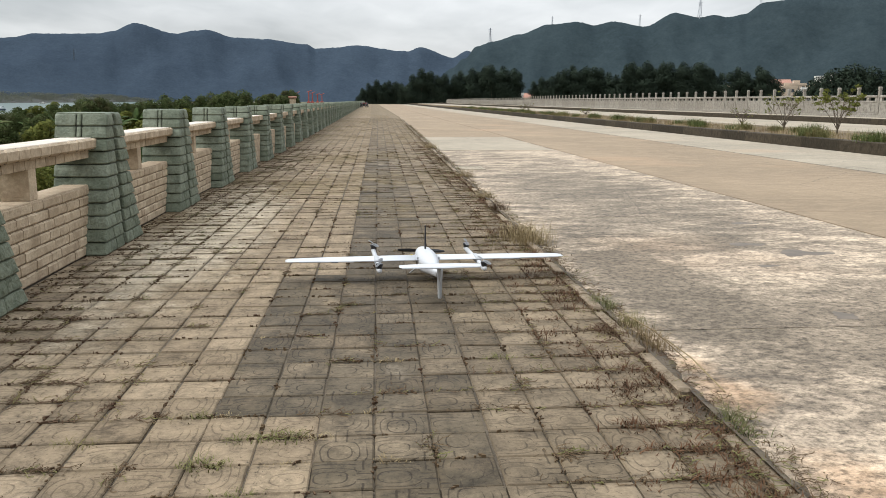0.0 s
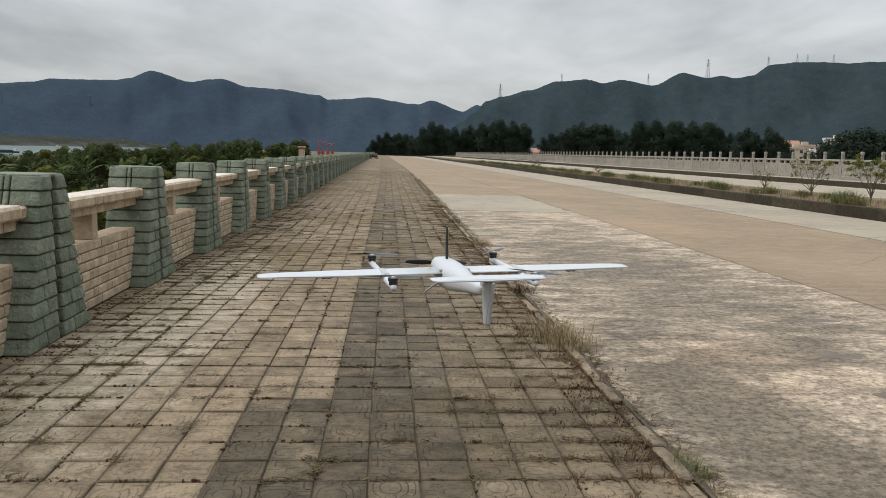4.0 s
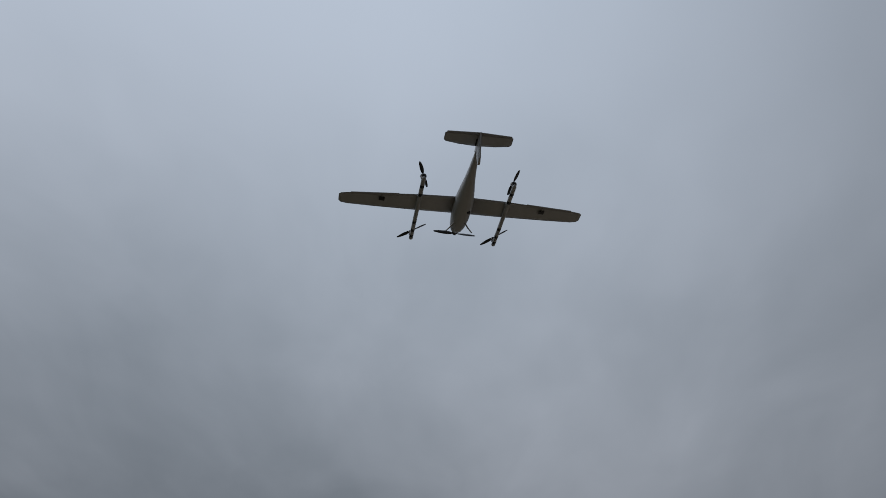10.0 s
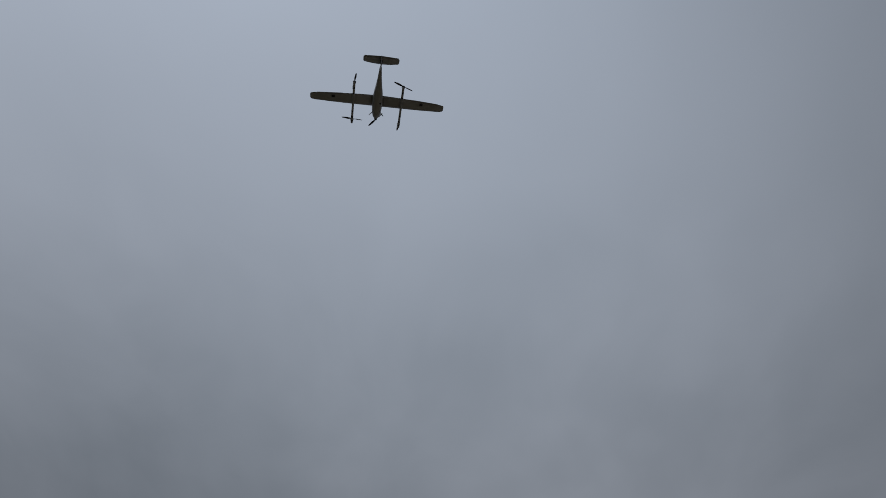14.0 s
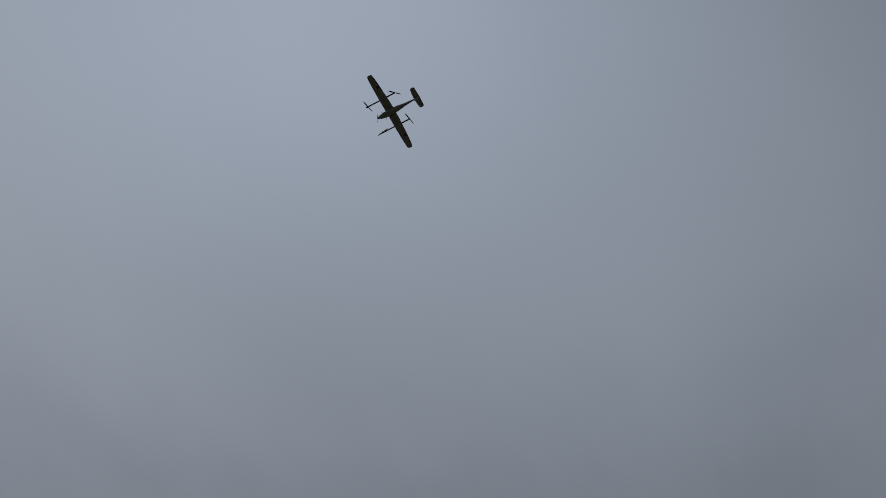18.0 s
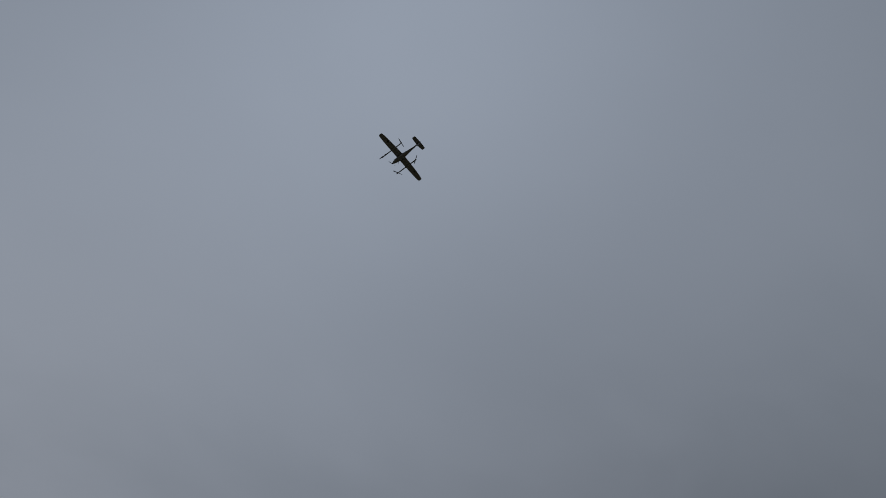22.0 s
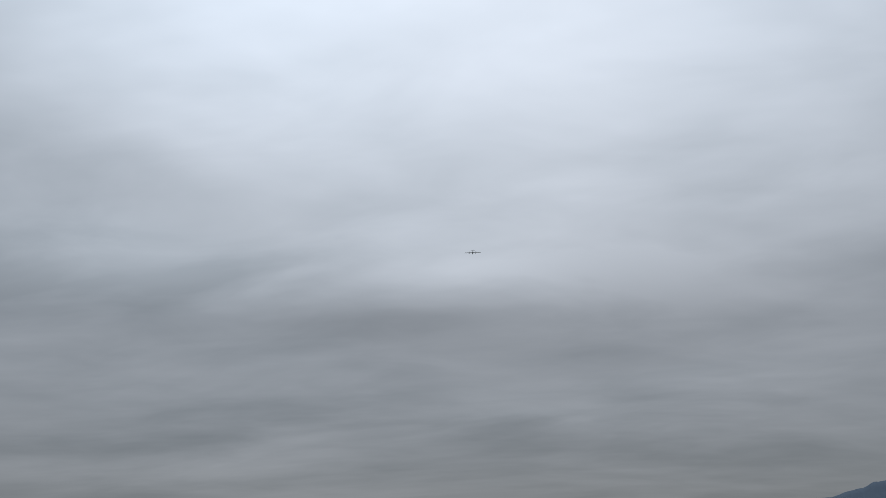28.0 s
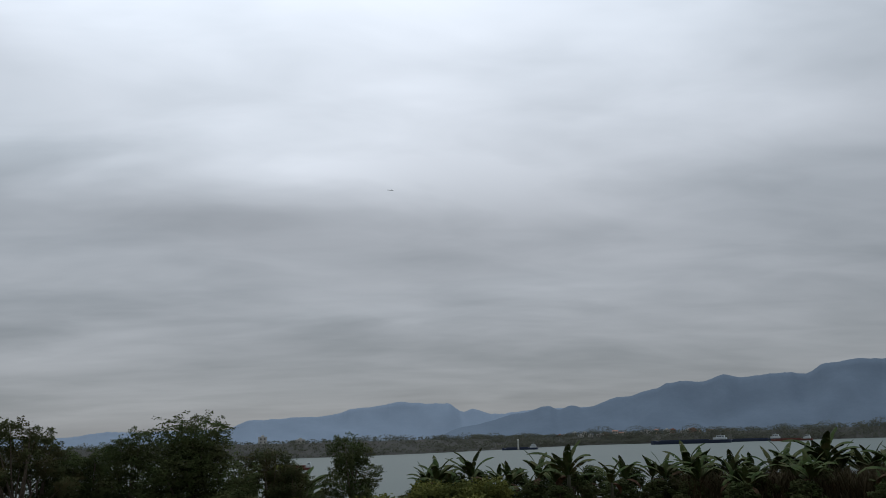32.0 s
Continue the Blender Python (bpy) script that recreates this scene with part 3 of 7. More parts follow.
def mat_water():
    n = Nodes("mat_river", 0.3)
    n.b.inputs["IOR"].default_value = 1.14
    n.colour(n.mix(n.noise(0.01, 3.0), (0.068, 0.098, 0.088), (0.088, 0.119, 0.104)))
    return n.bump(n.math("ADD", n.noise(0.6, 4.0, at=n.scaled(n.pos, (1, 0.5, 1))), n.math("MULTIPLY", n.noise(3.0), 0.3)), 0.12, 0.3).m


def mat_ground():
    n = Nodes("mat_ground", 1.0)
    big = n.noise(0.05, 5.0, 0.6)
    base = n.ramp(big, (0.35, (0.050, 0.058, 0.018)), (0.5, (0.085, 0.075, 0.03)), (0.6, (0.105, 0.078, 0.040)), (0.72, (0.055, 0.065, 0.02)))
    # dark scrub and bare banks beyond the river
    across = n.math("LESS_THAN", n.xyz()[0], -600.0)
    base = n.mix(across, base, n.ramp(n.noise(0.035, 7.0, 0.7), (0.38, (0.013, 0.015, 0.010)), (0.52, (0.018, 0.018, 0.012)), (0.66, (0.026, 0.022, 0.015))))
    base = n.mix(0.6, base, n.ramp(n.noise(1.3, 5.0, 0.65), (0.3, 0.65), (0.7, 1.3)), "MULTIPLY")
    n.colour(base)
    return n.bump(n.noise(3.0, 5.0), 0.6, 0.15).m


M["water"], M["ground"] = mat_water(), mat_ground()


# ---- mesh helpers ----


class Geo:
    """Collects faces of one mesh, with a material slot for each."""

    def __init__(self):
        self.v, self.f, self.k = [], [], []

    def quad(self, a, b, c, d, k=0):
        i = len(self.v)
        self.v += [a, b, c, d]
        self.f.append((i, i + 1, i + 2, i + 3))
        self.k.append(k)

    def hexa(self, p, k=0):
        """Eight corners: bottom ring of four, then top ring, each counter-clockwise from above."""
        i = len(self.v)
        self.v += [tuple(q) for q in p]
        for f in ((3, 2, 1, 0), (4, 5, 6, 7), (0, 1, 5, 4), (1, 2, 6, 5), (2, 3, 7, 6), (3, 0, 4, 7)):
            self.f.append(tuple(i + j for j in f))
            self.k.append(k)

    def box(self, x0, x1, y0, y1, z0, z1, k=0, bevel=0.0):
        if not bevel:
            self.hexa([(x0, y0, z0), (x1, y0, z0), (x1, y1, z0), (x0, y1, z0), (x0, y0, z1), (x1, y0, z1), (x1, y1, z1), (x0, y1, z1)], k)
            return
        b = bevel
        self.loft([[(x0 + b, y0 + b, z0), (x1 - b, y0 + b, z0), (x1 - b, y1 - b, z0), (x0 + b, y1 - b, z0)],
                   [(x0, y0, z0 + b), (x1, y0, z0 + b), (x1, y1, z0 + b), (x0, y1, z0 + b)],
                   [(x0, y0, z1 - b), (x1, y0, z1 - b), (x1, y1, z1 - b), (x0, y1, z1 - b)],
                   [(x0 + b, y0 + b, z1), (x1 - b, y0 + b, z1), (x1 - b, y1 - b, z1), (x0 + b, y1 - b, z1)]], k)

    def loft(self, rings, k=0, caps=True):
        i, n = len(self.v), len(rings[0])
        for r in rings:
            self.v += [tuple(q) for q in r]
        for a in range(len(rings) - 1):
            for j in range(n):
                l = (j + 1) % n
                self.f.append((i + a * n + j, i + a * n + l, i + (a + 1) * n + l, i + (a + 1) * n + j))
                self.k.append(k)
        if caps:
            self.f.append(tuple(i + j for j in reversed(range(n))))
            self.f.append(tuple(i + (len(rings) - 1) * n + j for j in range(n)))
            self.k += [k, k]

    def tube(self, pts, radii, sides=8, k=0):
        rings = []
        pts = [Vector(p) for p in pts]
        for a, p in enumerate(pts):
            d = (pts[min(a + 1, len(pts) - 1)] - pts[max(a - 1, 0)]).normalized()
            s = d.cross(Vector((0.13, 0.31, 1)) if abs(d.z) < 0.9 else Vector((1, 0.1, 0))).normalized()
            t = d.cross(s)
            r = radii[a] if isinstance(radii, (list, tuple)) else radii
            rings.append([p + (s * math.cos(q) + t * math.sin(q)) * r for q in [2 * math.pi * j / sides for j in range(sides)]])
        self.loft(rings, k)

    def mesh(self, name, mats, smooth=False):
        me = bpy.data.meshes.new(name)
        me.from_pydata(self.v, [], self.f)
        for m in mats if isinstance(mats, (list, tuple)) else (mats,):
            me.materials.append(m)
        me.polygons.foreach_set("material_index", self.k)
        if smooth:
            me.polygons.foreach_set("use_smooth", [True] * len(self.f))
        me.update()
        return me


def part(name, geo, mats, parent=None, label="", smooth=False, at=None, kind=""):
    """One mesh object under a thing or a part."""
    me = geo if isinstance(geo, bpy.types.Mesh) else geo.mesh(name, mats, smooth)
    ob = new(name, me)
    if parent:
        ob.parent = parent
    if at:
        ob.matrix_basis = at
    if label or kind:
        tagged(ob, label, kind=kind)
    return ob


def thing(name, label, category, group="", at=None):
    ob = new(name)
    ob.empty_display_size = 0.2
    if at:
        ob.matrix_basis = at
    return tagged(ob, label, category, group)


rng = random.Random(11)


# ---- ground, river, roads ----
WATER_Z = -6.5


def near_shore(y):
    return -108 - 0.16 * max(y, 0) + 5 * math.sin(y * 0.05)


def far_shore(y):
    return -690 - 520 * math.exp(-((y - 400) / 260) ** 2) + 12 * math.sin(y * 0.013)


def ground_height(x, y):
    if x > 42:
        return -0.4 - 1.6 * min(1, (x - 42) / 30)
    if x > -3.4:
        return -0.4
    if x > -11:
        return -0.4 - 3.6 * (-3.4 - x) / 7.6
    s, e = near_shore(y), far_shore(y)
    if x > s:
        return -4.0 - 2.2 * max(0.0, 1 - (x - s) / 25) + 0.25 * noise.noise((x * 0.12, y * 0.12, 0))
    if x > e:
        return -8.5
    return -8.5 + min(3.0, (e - x) * 0.2) + min(13.0, max(0.0, e - x - 20) * 0.11)


def build_ground():
    xs = [4600, 2500, 1200, 500, 200, 90, 60, 50, 43, 41, 30, 0, -3.3, -3.5, -5, -8, -11] + [-11 - 4 * i for i in range(1, 30)]
    xs += [-135, -150, -175, -210, -260, -320, -400, -500, -600] + [-660 - 22 * i for i in range(28)] + [-1350, -1700, -2300, -3200, -4600]
    ys = [-4600, -2500, -1200, -600, -300, -150] + [-90 + 6 * i for i in range(36)] + [140 + 30 * i for i in range(40)] + [1500, 2000, 2800, 4600]
    v = [(x, y, ground_height(x, y)) for y in ys for x in xs]
    w = len(xs)
    f = [(j * w + i + 1, j * w + i, (j + 1) * w + i, (j + 1) * w + i + 1) for j in range(len(ys) - 1) for i in range(w - 1)]
    me = bpy.data.meshes.new("ground")
    me.from_pydata(v, [], f)
    me.materials.append(M["ground"])
    me.polygons.foreach_set("use_smooth", [True] * len(f))
    tagged(new("ground", me), "rough grassy river flat with bare reddish soil", "ground", kind="structure")
    g = Geo()
    g.quad((-4500, -4500, WATER_Z), (-60, -4500, WATER_Z), (-60, 4500, WATER_Z), (-4500, 4500, WATER_Z))
    tagged(part("water", g, M["water"]), "wide calm grey-green river", "river", kind="structure")


build_ground()


def build_field():
    """Bare tilled soil in front of the banana plants."""
    cols, rows = 24, 10
    v, f = [], []
    for j in range(rows + 1):
        for i in range(cols + 1):
            az, d = radians(50 + 29 * i / cols), 60 + 20 * j / rows + 1.5 * math.sin(i * 1.3) * (j in (0, rows))
            x, y = -d * math.sin(az), 0.85 + d * math.cos(az)
            v.append((x, y, ground_height(x, y) + 0.06))
    w = cols + 1
    f = [(j * w + i, j * w + i + 1, (j + 1) * w + i + 1, (j + 1) * w + i) for j in range(rows) for i in range(cols)]
    me = bpy.data.meshes.new("field")
    me.from_pydata(v, [], f)
    me.materials.append(M["red_soil"])
    tagged(new("field", me), "bare reddish tilled soil on the river flat", "field", kind="structure")


build_field()
ROAD_END = 330.0
KERB_W = 0.11

# solid beds under the pavement and roads
g = Geo()
for y0, y1 in ((-12, 70), (70, ROAD_END)):
    g.hexa([(PAVE_X0 - 0.7, y0, -0.45), (kerb_x(y0), y0, -0.45), (kerb_x(y1), y1, -0.45), (PAVE_X0 - 0.7, y1, -0.45), (PAVE_X0 - 0.7, y0, -0.009), (kerb_x(y0), y0, -0.009), (kerb_x(y1), y1, -0.009), (PAVE_X0 - 0.7, y1, -0.009)])
pavement = tagged(part("pavement", g, M["joint"]), "weathered ornamental concrete paving with weedy joints", "pavement", kind="structure")
g = Geo()
for y0, y1 in ((-12, 70), (70, ROAD_END)):
    a, b = kerb_x(y0) + KERB_W, kerb_x(y1) + KERB_W
    g.hexa([(a, y0, -0.45), (5.42, y0, -0.45), (5.42, y1, -0.45), (b, y1, -0.45), (a, y0, -0.012), (5.42, y0, -0.012), (5.42, y1, -0.012), (b, y1, -0.012)], k=int(y0 > 0))
road = tagged(part("road", g, [M["road"], M["road_tan"]]), "pale mottled concrete carriageway with dark wear marks", "road", kind="structure")
g = Geo()
g.box(5.44, 10.2, -12, ROAD_END, -0.45, -0.006)
part("lane", g, M["road_tan"], road, "smoother tan concrete lane")
g = Geo()
g.box(10.22, 13.68, -12, ROAD_END, -0.45, -0.008)
part("edge_strip", g, M["road_pale"], road, "pale concrete edge strip")
g = Geo()
g.box(17.4, 23.5, -12, ROAD_END, -0.45, 0.38)
tagged(part("road", g, M["road_pale"]), "pale concrete carriageway behind the planted median", "road", kind="structure")
g = Geo()
g.box(23.5, 23.72, -12, ROAD_END, -0.45, 0.66, bevel=0.02)
tagged(part("kerb", g, M["dark_kerb"]), "dark mossy concrete kerb below the promenade", "kerb", kind="structure")
g = Geo()
g.box(23.72, 27.5, -12, ROAD_END, -0.45, 0.64)
tagged(part("promenade", g, M["road_pale"]), "raised pale concrete promenade", "pavement", kind="structure")


def build_median():
    g = Geo()
    g.box(13.9, 17.4, -12, ROAD_END, -0.45, 0.31)
    med = tagged(part("median", g, M["soil"]), "planted median of dry soil and tufty grass", "median", kind="structure")
    g = Geo()
    g.box(0, 0.22, 0.005, 1.995, -0.2, 0.34, bevel=0.025)
    me = g.mesh("kerb_stone", M["dark_kerb"])
    for i in range(60):
        part("kerb_stone", me, None, med, at=pose(13.68, -6 + i * 2.0, 0.004 * math.sin(i * 2.7)))
    g = Geo()
    g.box(13.68, 13.9, 114, ROAD_END, -0.2, 0.34, bevel=0.02)
    part("kerb_run", g, M["dark_kerb"], med)
    return med


median = build_median()


def build_kerb():
    g = Geo()
    for y0, y1 in ((-12, 70), (70, ROAD_END)):
        a, b = kerb_x(y0), kerb_x(y1)
        g.hexa([(a, y0, -0.45), (a + KERB_W, y0, -0.45), (b + KERB_W, y1, -0.45), (b, y1, -0.45), (a, y0, -0.03), (a + KERB_W, y0, -0.03), (b + KERB_W, y1, -0.03), (b, y1, -0.03)])
    kerb = tagged(part("kerb", g, M["joint"]), "narrow worn concrete kerb between paving and road", "kerb", kind="structure")
    r = random.Random(3)
    shapes = []
    for length in (0.30, 0.42, 0.55, 0.62):
        # chipped blocks: the ends and the arrises are knocked off unevenly
        g, rings, w = Geo(), [], KERB_W - 0.03
        for k in (0.0, 0.03, 0.33, 0.66, 0.97, 1.0):
            c, d = (0.016 if k in (0.0, 1.0) else 0.004) + r.uniform(0, 0.005), r.uniform(-0.004, 0.004)
            rings.append([(c, k * length, -0.07), (w - c, k * length, -0.07), (w - c * 0.6 + d, k * length, 0.008), (w - 0.010 - c, k * length, 0.022 - c), (0.010 + c, k * length, 0.022 - c), (c * 0.6 + d, k * length, 0.008)])
        g.loft(rings)
        shapes.append((length, g.mesh("kerb_stone", M["kerb"])))
    y, count = -2.0, 0
    while y < 78 and count < 160:
        length, me = r.choice(shapes)
        if r.random() > 0.10:
            part("kerb_stone", me, None, kerb, at=pose(kerb_x(y) + 0.015 + r.uniform(-0.012, 0.012), y, r.uniform(-0.016, 0.006), r.uniform(-0.8, 0.8), r.uniform(-5, 5), r.uniform(-1.6, 1.6)))
            count += 1
        y += length + r.uniform(0.006, 0.05)
    return kerb


build_kerb()


def build_slab_joints():
    """Sawn joints and patches of the carriageway, as slightly sunk and raised slabs."""
    for k, (x0, x1, z, m) in enumerate(((None, 5.425, -0.012, "road"), (5.435, 10.19, -0.006, "road_tan"), (10.23, 13.67, -0.008, "road_pale"))):
        for i in range(16):
            g = Geo()
            y = -11.15 + i * 5.0 + (0.0, 0.25, 0.0)[k]
            a, b, y0, y1 = (x0, x0, y + 0.006, y + 4.994) if x0 else (kerb_x(y) + KERB_W + 0.01, kerb_x(y + 5) + KERB_W + 0.01, y + 0.006, y + 4.994)
            g.hexa([(a, y0, z - 0.05), (x1, y0, z - 0.05), (x1, y1, z - 0.05), (b, y1, z - 0.05), (a, y0, z + 0.008), (x1, y0, z + 0.008), (x1, y1, z + 0.008), (b, y1, z + 0.008)])
            part("slab", g, M["road_tan" if y > 28 else m] if k < 2 else M[m], road)
    x = 10.21
    # open seam between the lanes, filled with dirt
    g, last = Geo(), None
    for i in range(220):
        y = -11 + i * 0.4 + 0.1 * math.sin(i * 1.7)
        w, o = 0.022 + 0.008 * noise.noise((y * 1.1, x, 0)), 0.012 * noise.noise((y * 0.6, x, 4))
        now = ((x + o - w, y, 0.0035), (x + o + w, y, 0.0035))
        if last:
            g.quad(last[0], last[1], now[1], now[0])
        last = now
    part("seam", g, M["mortar"], road, "dirt-filled seam between the lanes")
    g = Geo()
    g.box(1.95, 5.3, 22.4, 30.9, -0.02, 0.003)
    part("patch", g, M["road_pale"], road, "freshly patched pale concrete slab")


build_slab_joints()


def build_grate():
    t = thing("drain_grate", "pale concrete drain cover set in the road edge", "drain cover", at=pose(1.80, 15.8, 0.0))
    g = Geo()
    for x0, x1, y0, y1 in ((0, 0.6, 0, 0.06), (0, 0.6, 0.74, 0.8), (0, 0.06, 0.06, 0.74), (0.54, 0.6, 0.06, 0.74)):
        g.box(x0, x1, y0, y1, -0.03, 0.006)
    part("frame", g, M["road_pale"], t)
    for i in range(5):
        g = Geo()
        g.box(0.065 + i * 0.095, 0.150 + i * 0.095, 0.06, 0.74, -0.02, 0.003)
        part("slat", g, M["road_pale"], t)


build_grate()


def blot(x, y, size, seed, mat, name, label, stretch=1.0):
    """A thin irregular film on the road."""
    g, n = Geo(), 26
    ring = []
    for i in range(n):
        a = 2 * math.pi * i / n
        k = size * (0.8 + 0.7 * noise.noise((math.cos(a) * 1.3 + seed, math.sin(a) * 1.3, seed)))
        ring.append((k * stretch * math.cos(a), k * math.sin(a)))
    g.loft([[(u, v, -0.01) for u, v in ring], [(u * 0.97, v * 0.97, 0.0015) for u, v in ring]])
    return part(name, g, M[mat], road, label, at=pose(x, y, -0.004))


for x, y, size, st in ((4.1, 6.3, 0.19, 1.7), (3.8, 6.8, 0.13, 1.8), (3.5, 5.75, 0.06, 1.8), (4.45, 5.3, 0.12, 1.6), (7.5, 11.9, 0.17, 1.9), (3.2, 4.1, 0.1, 1.4), (4.4, 8.2, 0.1, 1.8)):
    blot(x, y, size, x + y, "stain", "stain", "dark damp stain on the concrete", st)


# ---- parapet towards the river ----
SPACING, FIRST_Y = 2.92, 7.17
PIL_X0, PIL_X1, PIL_H = -2.86, -2.40, 1.272
TOP_HALF, FOOT_HALF, GROOVE = 0.215, 0.60, 0.046


def half_at(z):
    k = 1 - z / PIL_H
    return TOP_HALF + (FOOT_HALF - TOP_HALF) * (0.75 * k + 0.25 * k * k)


def pillar_stones():
    """The cladding stones, each by its eight corners."""
    r = random.Random(5)
    out = []
    rows = 11
    for i in range(rows):
        z0, z1 = PIL_H * i / rows + 0.0035, PIL_H * (i + 1) / rows - 0.0035
        xi, xo = PIL_X0, PIL_X1 + 0.03 * (1 - i / rows)
        for side in (-1, 1):
            a0, a1 = half_at(z0), half_at(z1)
            # corner blocks run through to the river side; an inner stone fills the wider courses
            inner = None if i > 5 else (0.45 + 0.14 * (i % 2)) * a0
            d, e = r.uniform(-0.003, 0.007), r.uniform(0, 0.007)
            ya = GROOVE + 0.004 if inner is None else inner + 0.004
            if inner is not None:
                p = [(xo - 0.06, GROOVE + 0.004, z0), (xo + e + 0.008, GROOVE + 0.004, z0), (xo + e + 0.008, inner - 0.004, z0), (xo - 0.06, inner - 0.004, z0), (xo - 0.06, GROOVE + 0.004, z1), (xo + e - 0.006, GROOVE + 0.004, z1), (xo + e - 0.006, inner - 0.004, z1), (xo - 0.06, inner - 0.004, z1)]
                out.append((side, p))
            pieces = [(xi, xo)] if i < rows - 2 else [(xi, xi + 0.185), (xi + 0.195, xi + 0.235), (xi + 0.245, xo)]
            for x0, x1 in pieces:
                f0, f1 = (0.008 + d, d - 0.006) if x1 == xo else (0, 0)
                p = [(x0, ya, z0), (x1 + f0, ya, z0), (x1 + f0, a0 + e + 0.009, z0), (x0, a0 + e + 0.009, z0), (x0, ya, z1), (x1 + f1, ya, z1), (x1 + f1, a1 + e - 0.003, z1), (x0, a1 + e - 0.003, z1)]
                out.append((side, p))
    return [([(x, s * y, z) for x, y, z in p] if s > 0 else [(x, -y, z) for x, y, z in (p[3], p[2], p[1], p[0], p[7], p[6], p[5], p[4])]) for s, p in out]


def pillar_core():
    g = Geo()
    rings = []
    for i in range(7):
        z = (PIL_H - 0.012) * i / 6
        a = half_at(z) - 0.02
        rings.append([(PIL_X0 + 0.012, -a, z), (PIL_X1 - 0.03, -a, z), (PIL_X1 - 0.03, a, z), (PIL_X0 + 0.012, a, z)])
    g.loft(rings)
    return g


def pillowed(me, width):
    """Rounds the edges of the stones, as of hand-dressed blocks."""
    bm = bmesh.new()
    bm.from_mesh(me)
    bmesh.ops.bevel(bm, geom=bm.edges[:], offset=width, segments=3, profile=0.55, affect="EDGES", clamp_overlap=True)
    for f in bm.faces:
        f.smooth = True
    bm.to_mesh(me)
    bm.free()
    return me


def build_parapet():
    stones = pillar_stones()
    core = pillar_core().mesh("core", M["grout"])
    cap = Geo()
    cap.box(PIL_X0 + 0.01, PIL_X1 - 0.015, -TOP_HALF + 0.006, TOP_HALF - 0.006, PIL_H - 0.02, PIL_H + 0.006, bevel=0.006)
    cap_me = cap.mesh("cap", M["green"])
    single = []
    for p in stones:
        c = [sum(q[i] for q in p) / 8 for i in range(3)]
        g = Geo()
        q = [tuple(a - b for a, b in zip(w, c)) for w in p]
        g.hexa(q)
        single.append((c, pillowed(g.mesh("stone", M["green"]), 0.015)))
    joined = Geo()
    for p in stones:
        joined.hexa(p)
    joined_me = pillowed(joined.mesh("stone_cladding", M["green_all"]), 0.015)
    first = -6
    for i in range(first, 34):
        y = FIRST_Y + i * SPACING
        t = thing("parapet_pillar", "tapered pillar clad in green slate with a dark central groove", "pillar", "parapet pillars", pose(0, y, 0, 0, 0, 0))
        # dark in the stone joints; the groove's inner shade is put into its colour too
        part("core", core, None, t, "mortar core, darkened for the depth of the groove")
        part("cap", cap_me, None, t)
        if -1 <= i < 4:
            for c, me in single:
                part("stone", me, None, t, at=pose(*c))
        else:
            tagged(part("stone_cladding", joined_me, None, t), kind="stuff")
    g = Geo()
    for i in range(34, 105):
        y = FIRST_Y + i * SPACING
        g.hexa([(PIL_X0, y - FOOT_HALF, 0), (PIL_X1 + 0.02, y - FOOT_HALF, 0), (PIL_X1 + 0.02, y + FOOT_HALF, 0), (PIL_X0, y + FOOT_HALF, 0),
                (PIL_X0, y - TOP_HALF, PIL_H), (PIL_X1, y - TOP_HALF, PIL_H), (PIL_X1, y + TOP_HALF, PIL_H), (PIL_X0, y + TOP_HALF, PIL_H)])
    tagged(part("parapet_pillars_far", g, M["green_all"]), "distant row of green slate parapet pillars", "pillars", kind="stuff")
    # wall panels between the pillars
    brick = Geo()
    brick.box(-0.05, 0.0, -0.1 + 0.003, 0.1 - 0.003, -0.0425, 0.0425, bevel=0.013)
    brick_me = brick.mesh("brick", M["beige"])
    half = Geo()
    half.box(-0.05, 0.0, -0.05 + 0.003, 0.05 - 0.003, -0.0425, 0.0425, bevel=0.013)
    half_me = half.mesh("brick", M["beige"])
    tile = Geo()
    tile.box(-0.042, 0.0, -0.1 + 0.004, 0.1 - 0.004, -0.05, 0.052, bevel=0.020)
    tile_me = tile.mesh("edge_tile", M["beige"])
    low = Geo()
    low.box(-0.02, 0.0, -0.1 + 0.007, 0.1 - 0.007, -0.037, 0.037, bevel=0.005)
    low_tile_me = low.mesh("edge_tile", M["beige"])
    r = random.Random(8)
    WX, WALL_H = WALL_X, 0.635
    for i in range(first, 104):
        ya, yb = FIRST_Y + i * SPACING, FIRST_Y + (i + 1) * SPACING
        mid = (ya + yb) / 2
        near = -1 <= i < 3
        if i >= 34:
            continue
        t = thing("parapet_panel", "beige block parapet wall under a pale stone coping", "parapet", "parapet panels", pose(0, mid, 0))
        g = Geo()
        L = SPACING / 2 - 0.14
        g.box(WX - 0.22, WX - 0.012, -L, L, 0, WALL_H - 0.031)
        part("wall_core", g, M["wall_mortar"], t, "recessed mortar bed")
        many = Geo()
        for c in range(7):
            z = 0.045 + c * 0.089
            n = int(L / 0.1)
            for j in range(-n, n + 1, 2):
                y = j * 0.1 + (0.1 if c % 2 else 0)
                if abs(y) > L - 0.1:
                    continue
                short = (j + c * 3) % 11 == 0
                d = r.uniform(-0.004, 0.005)
                if near:
                    if short:
                        part("brick", half_me, None, t, at=pose(WX + d, y - 0.05, z))
                        part("brick", half_me, None, t, at=pose(WX - d, y + 0.05, z))
                    else:
                        part("brick", brick_me, None, t, at=pose(WX + d, y, z))
                else:
                    many.box(WX - 0.05, WX + d, y - 0.096, y + 0.096, z - 0.0415, z + 0.0415)
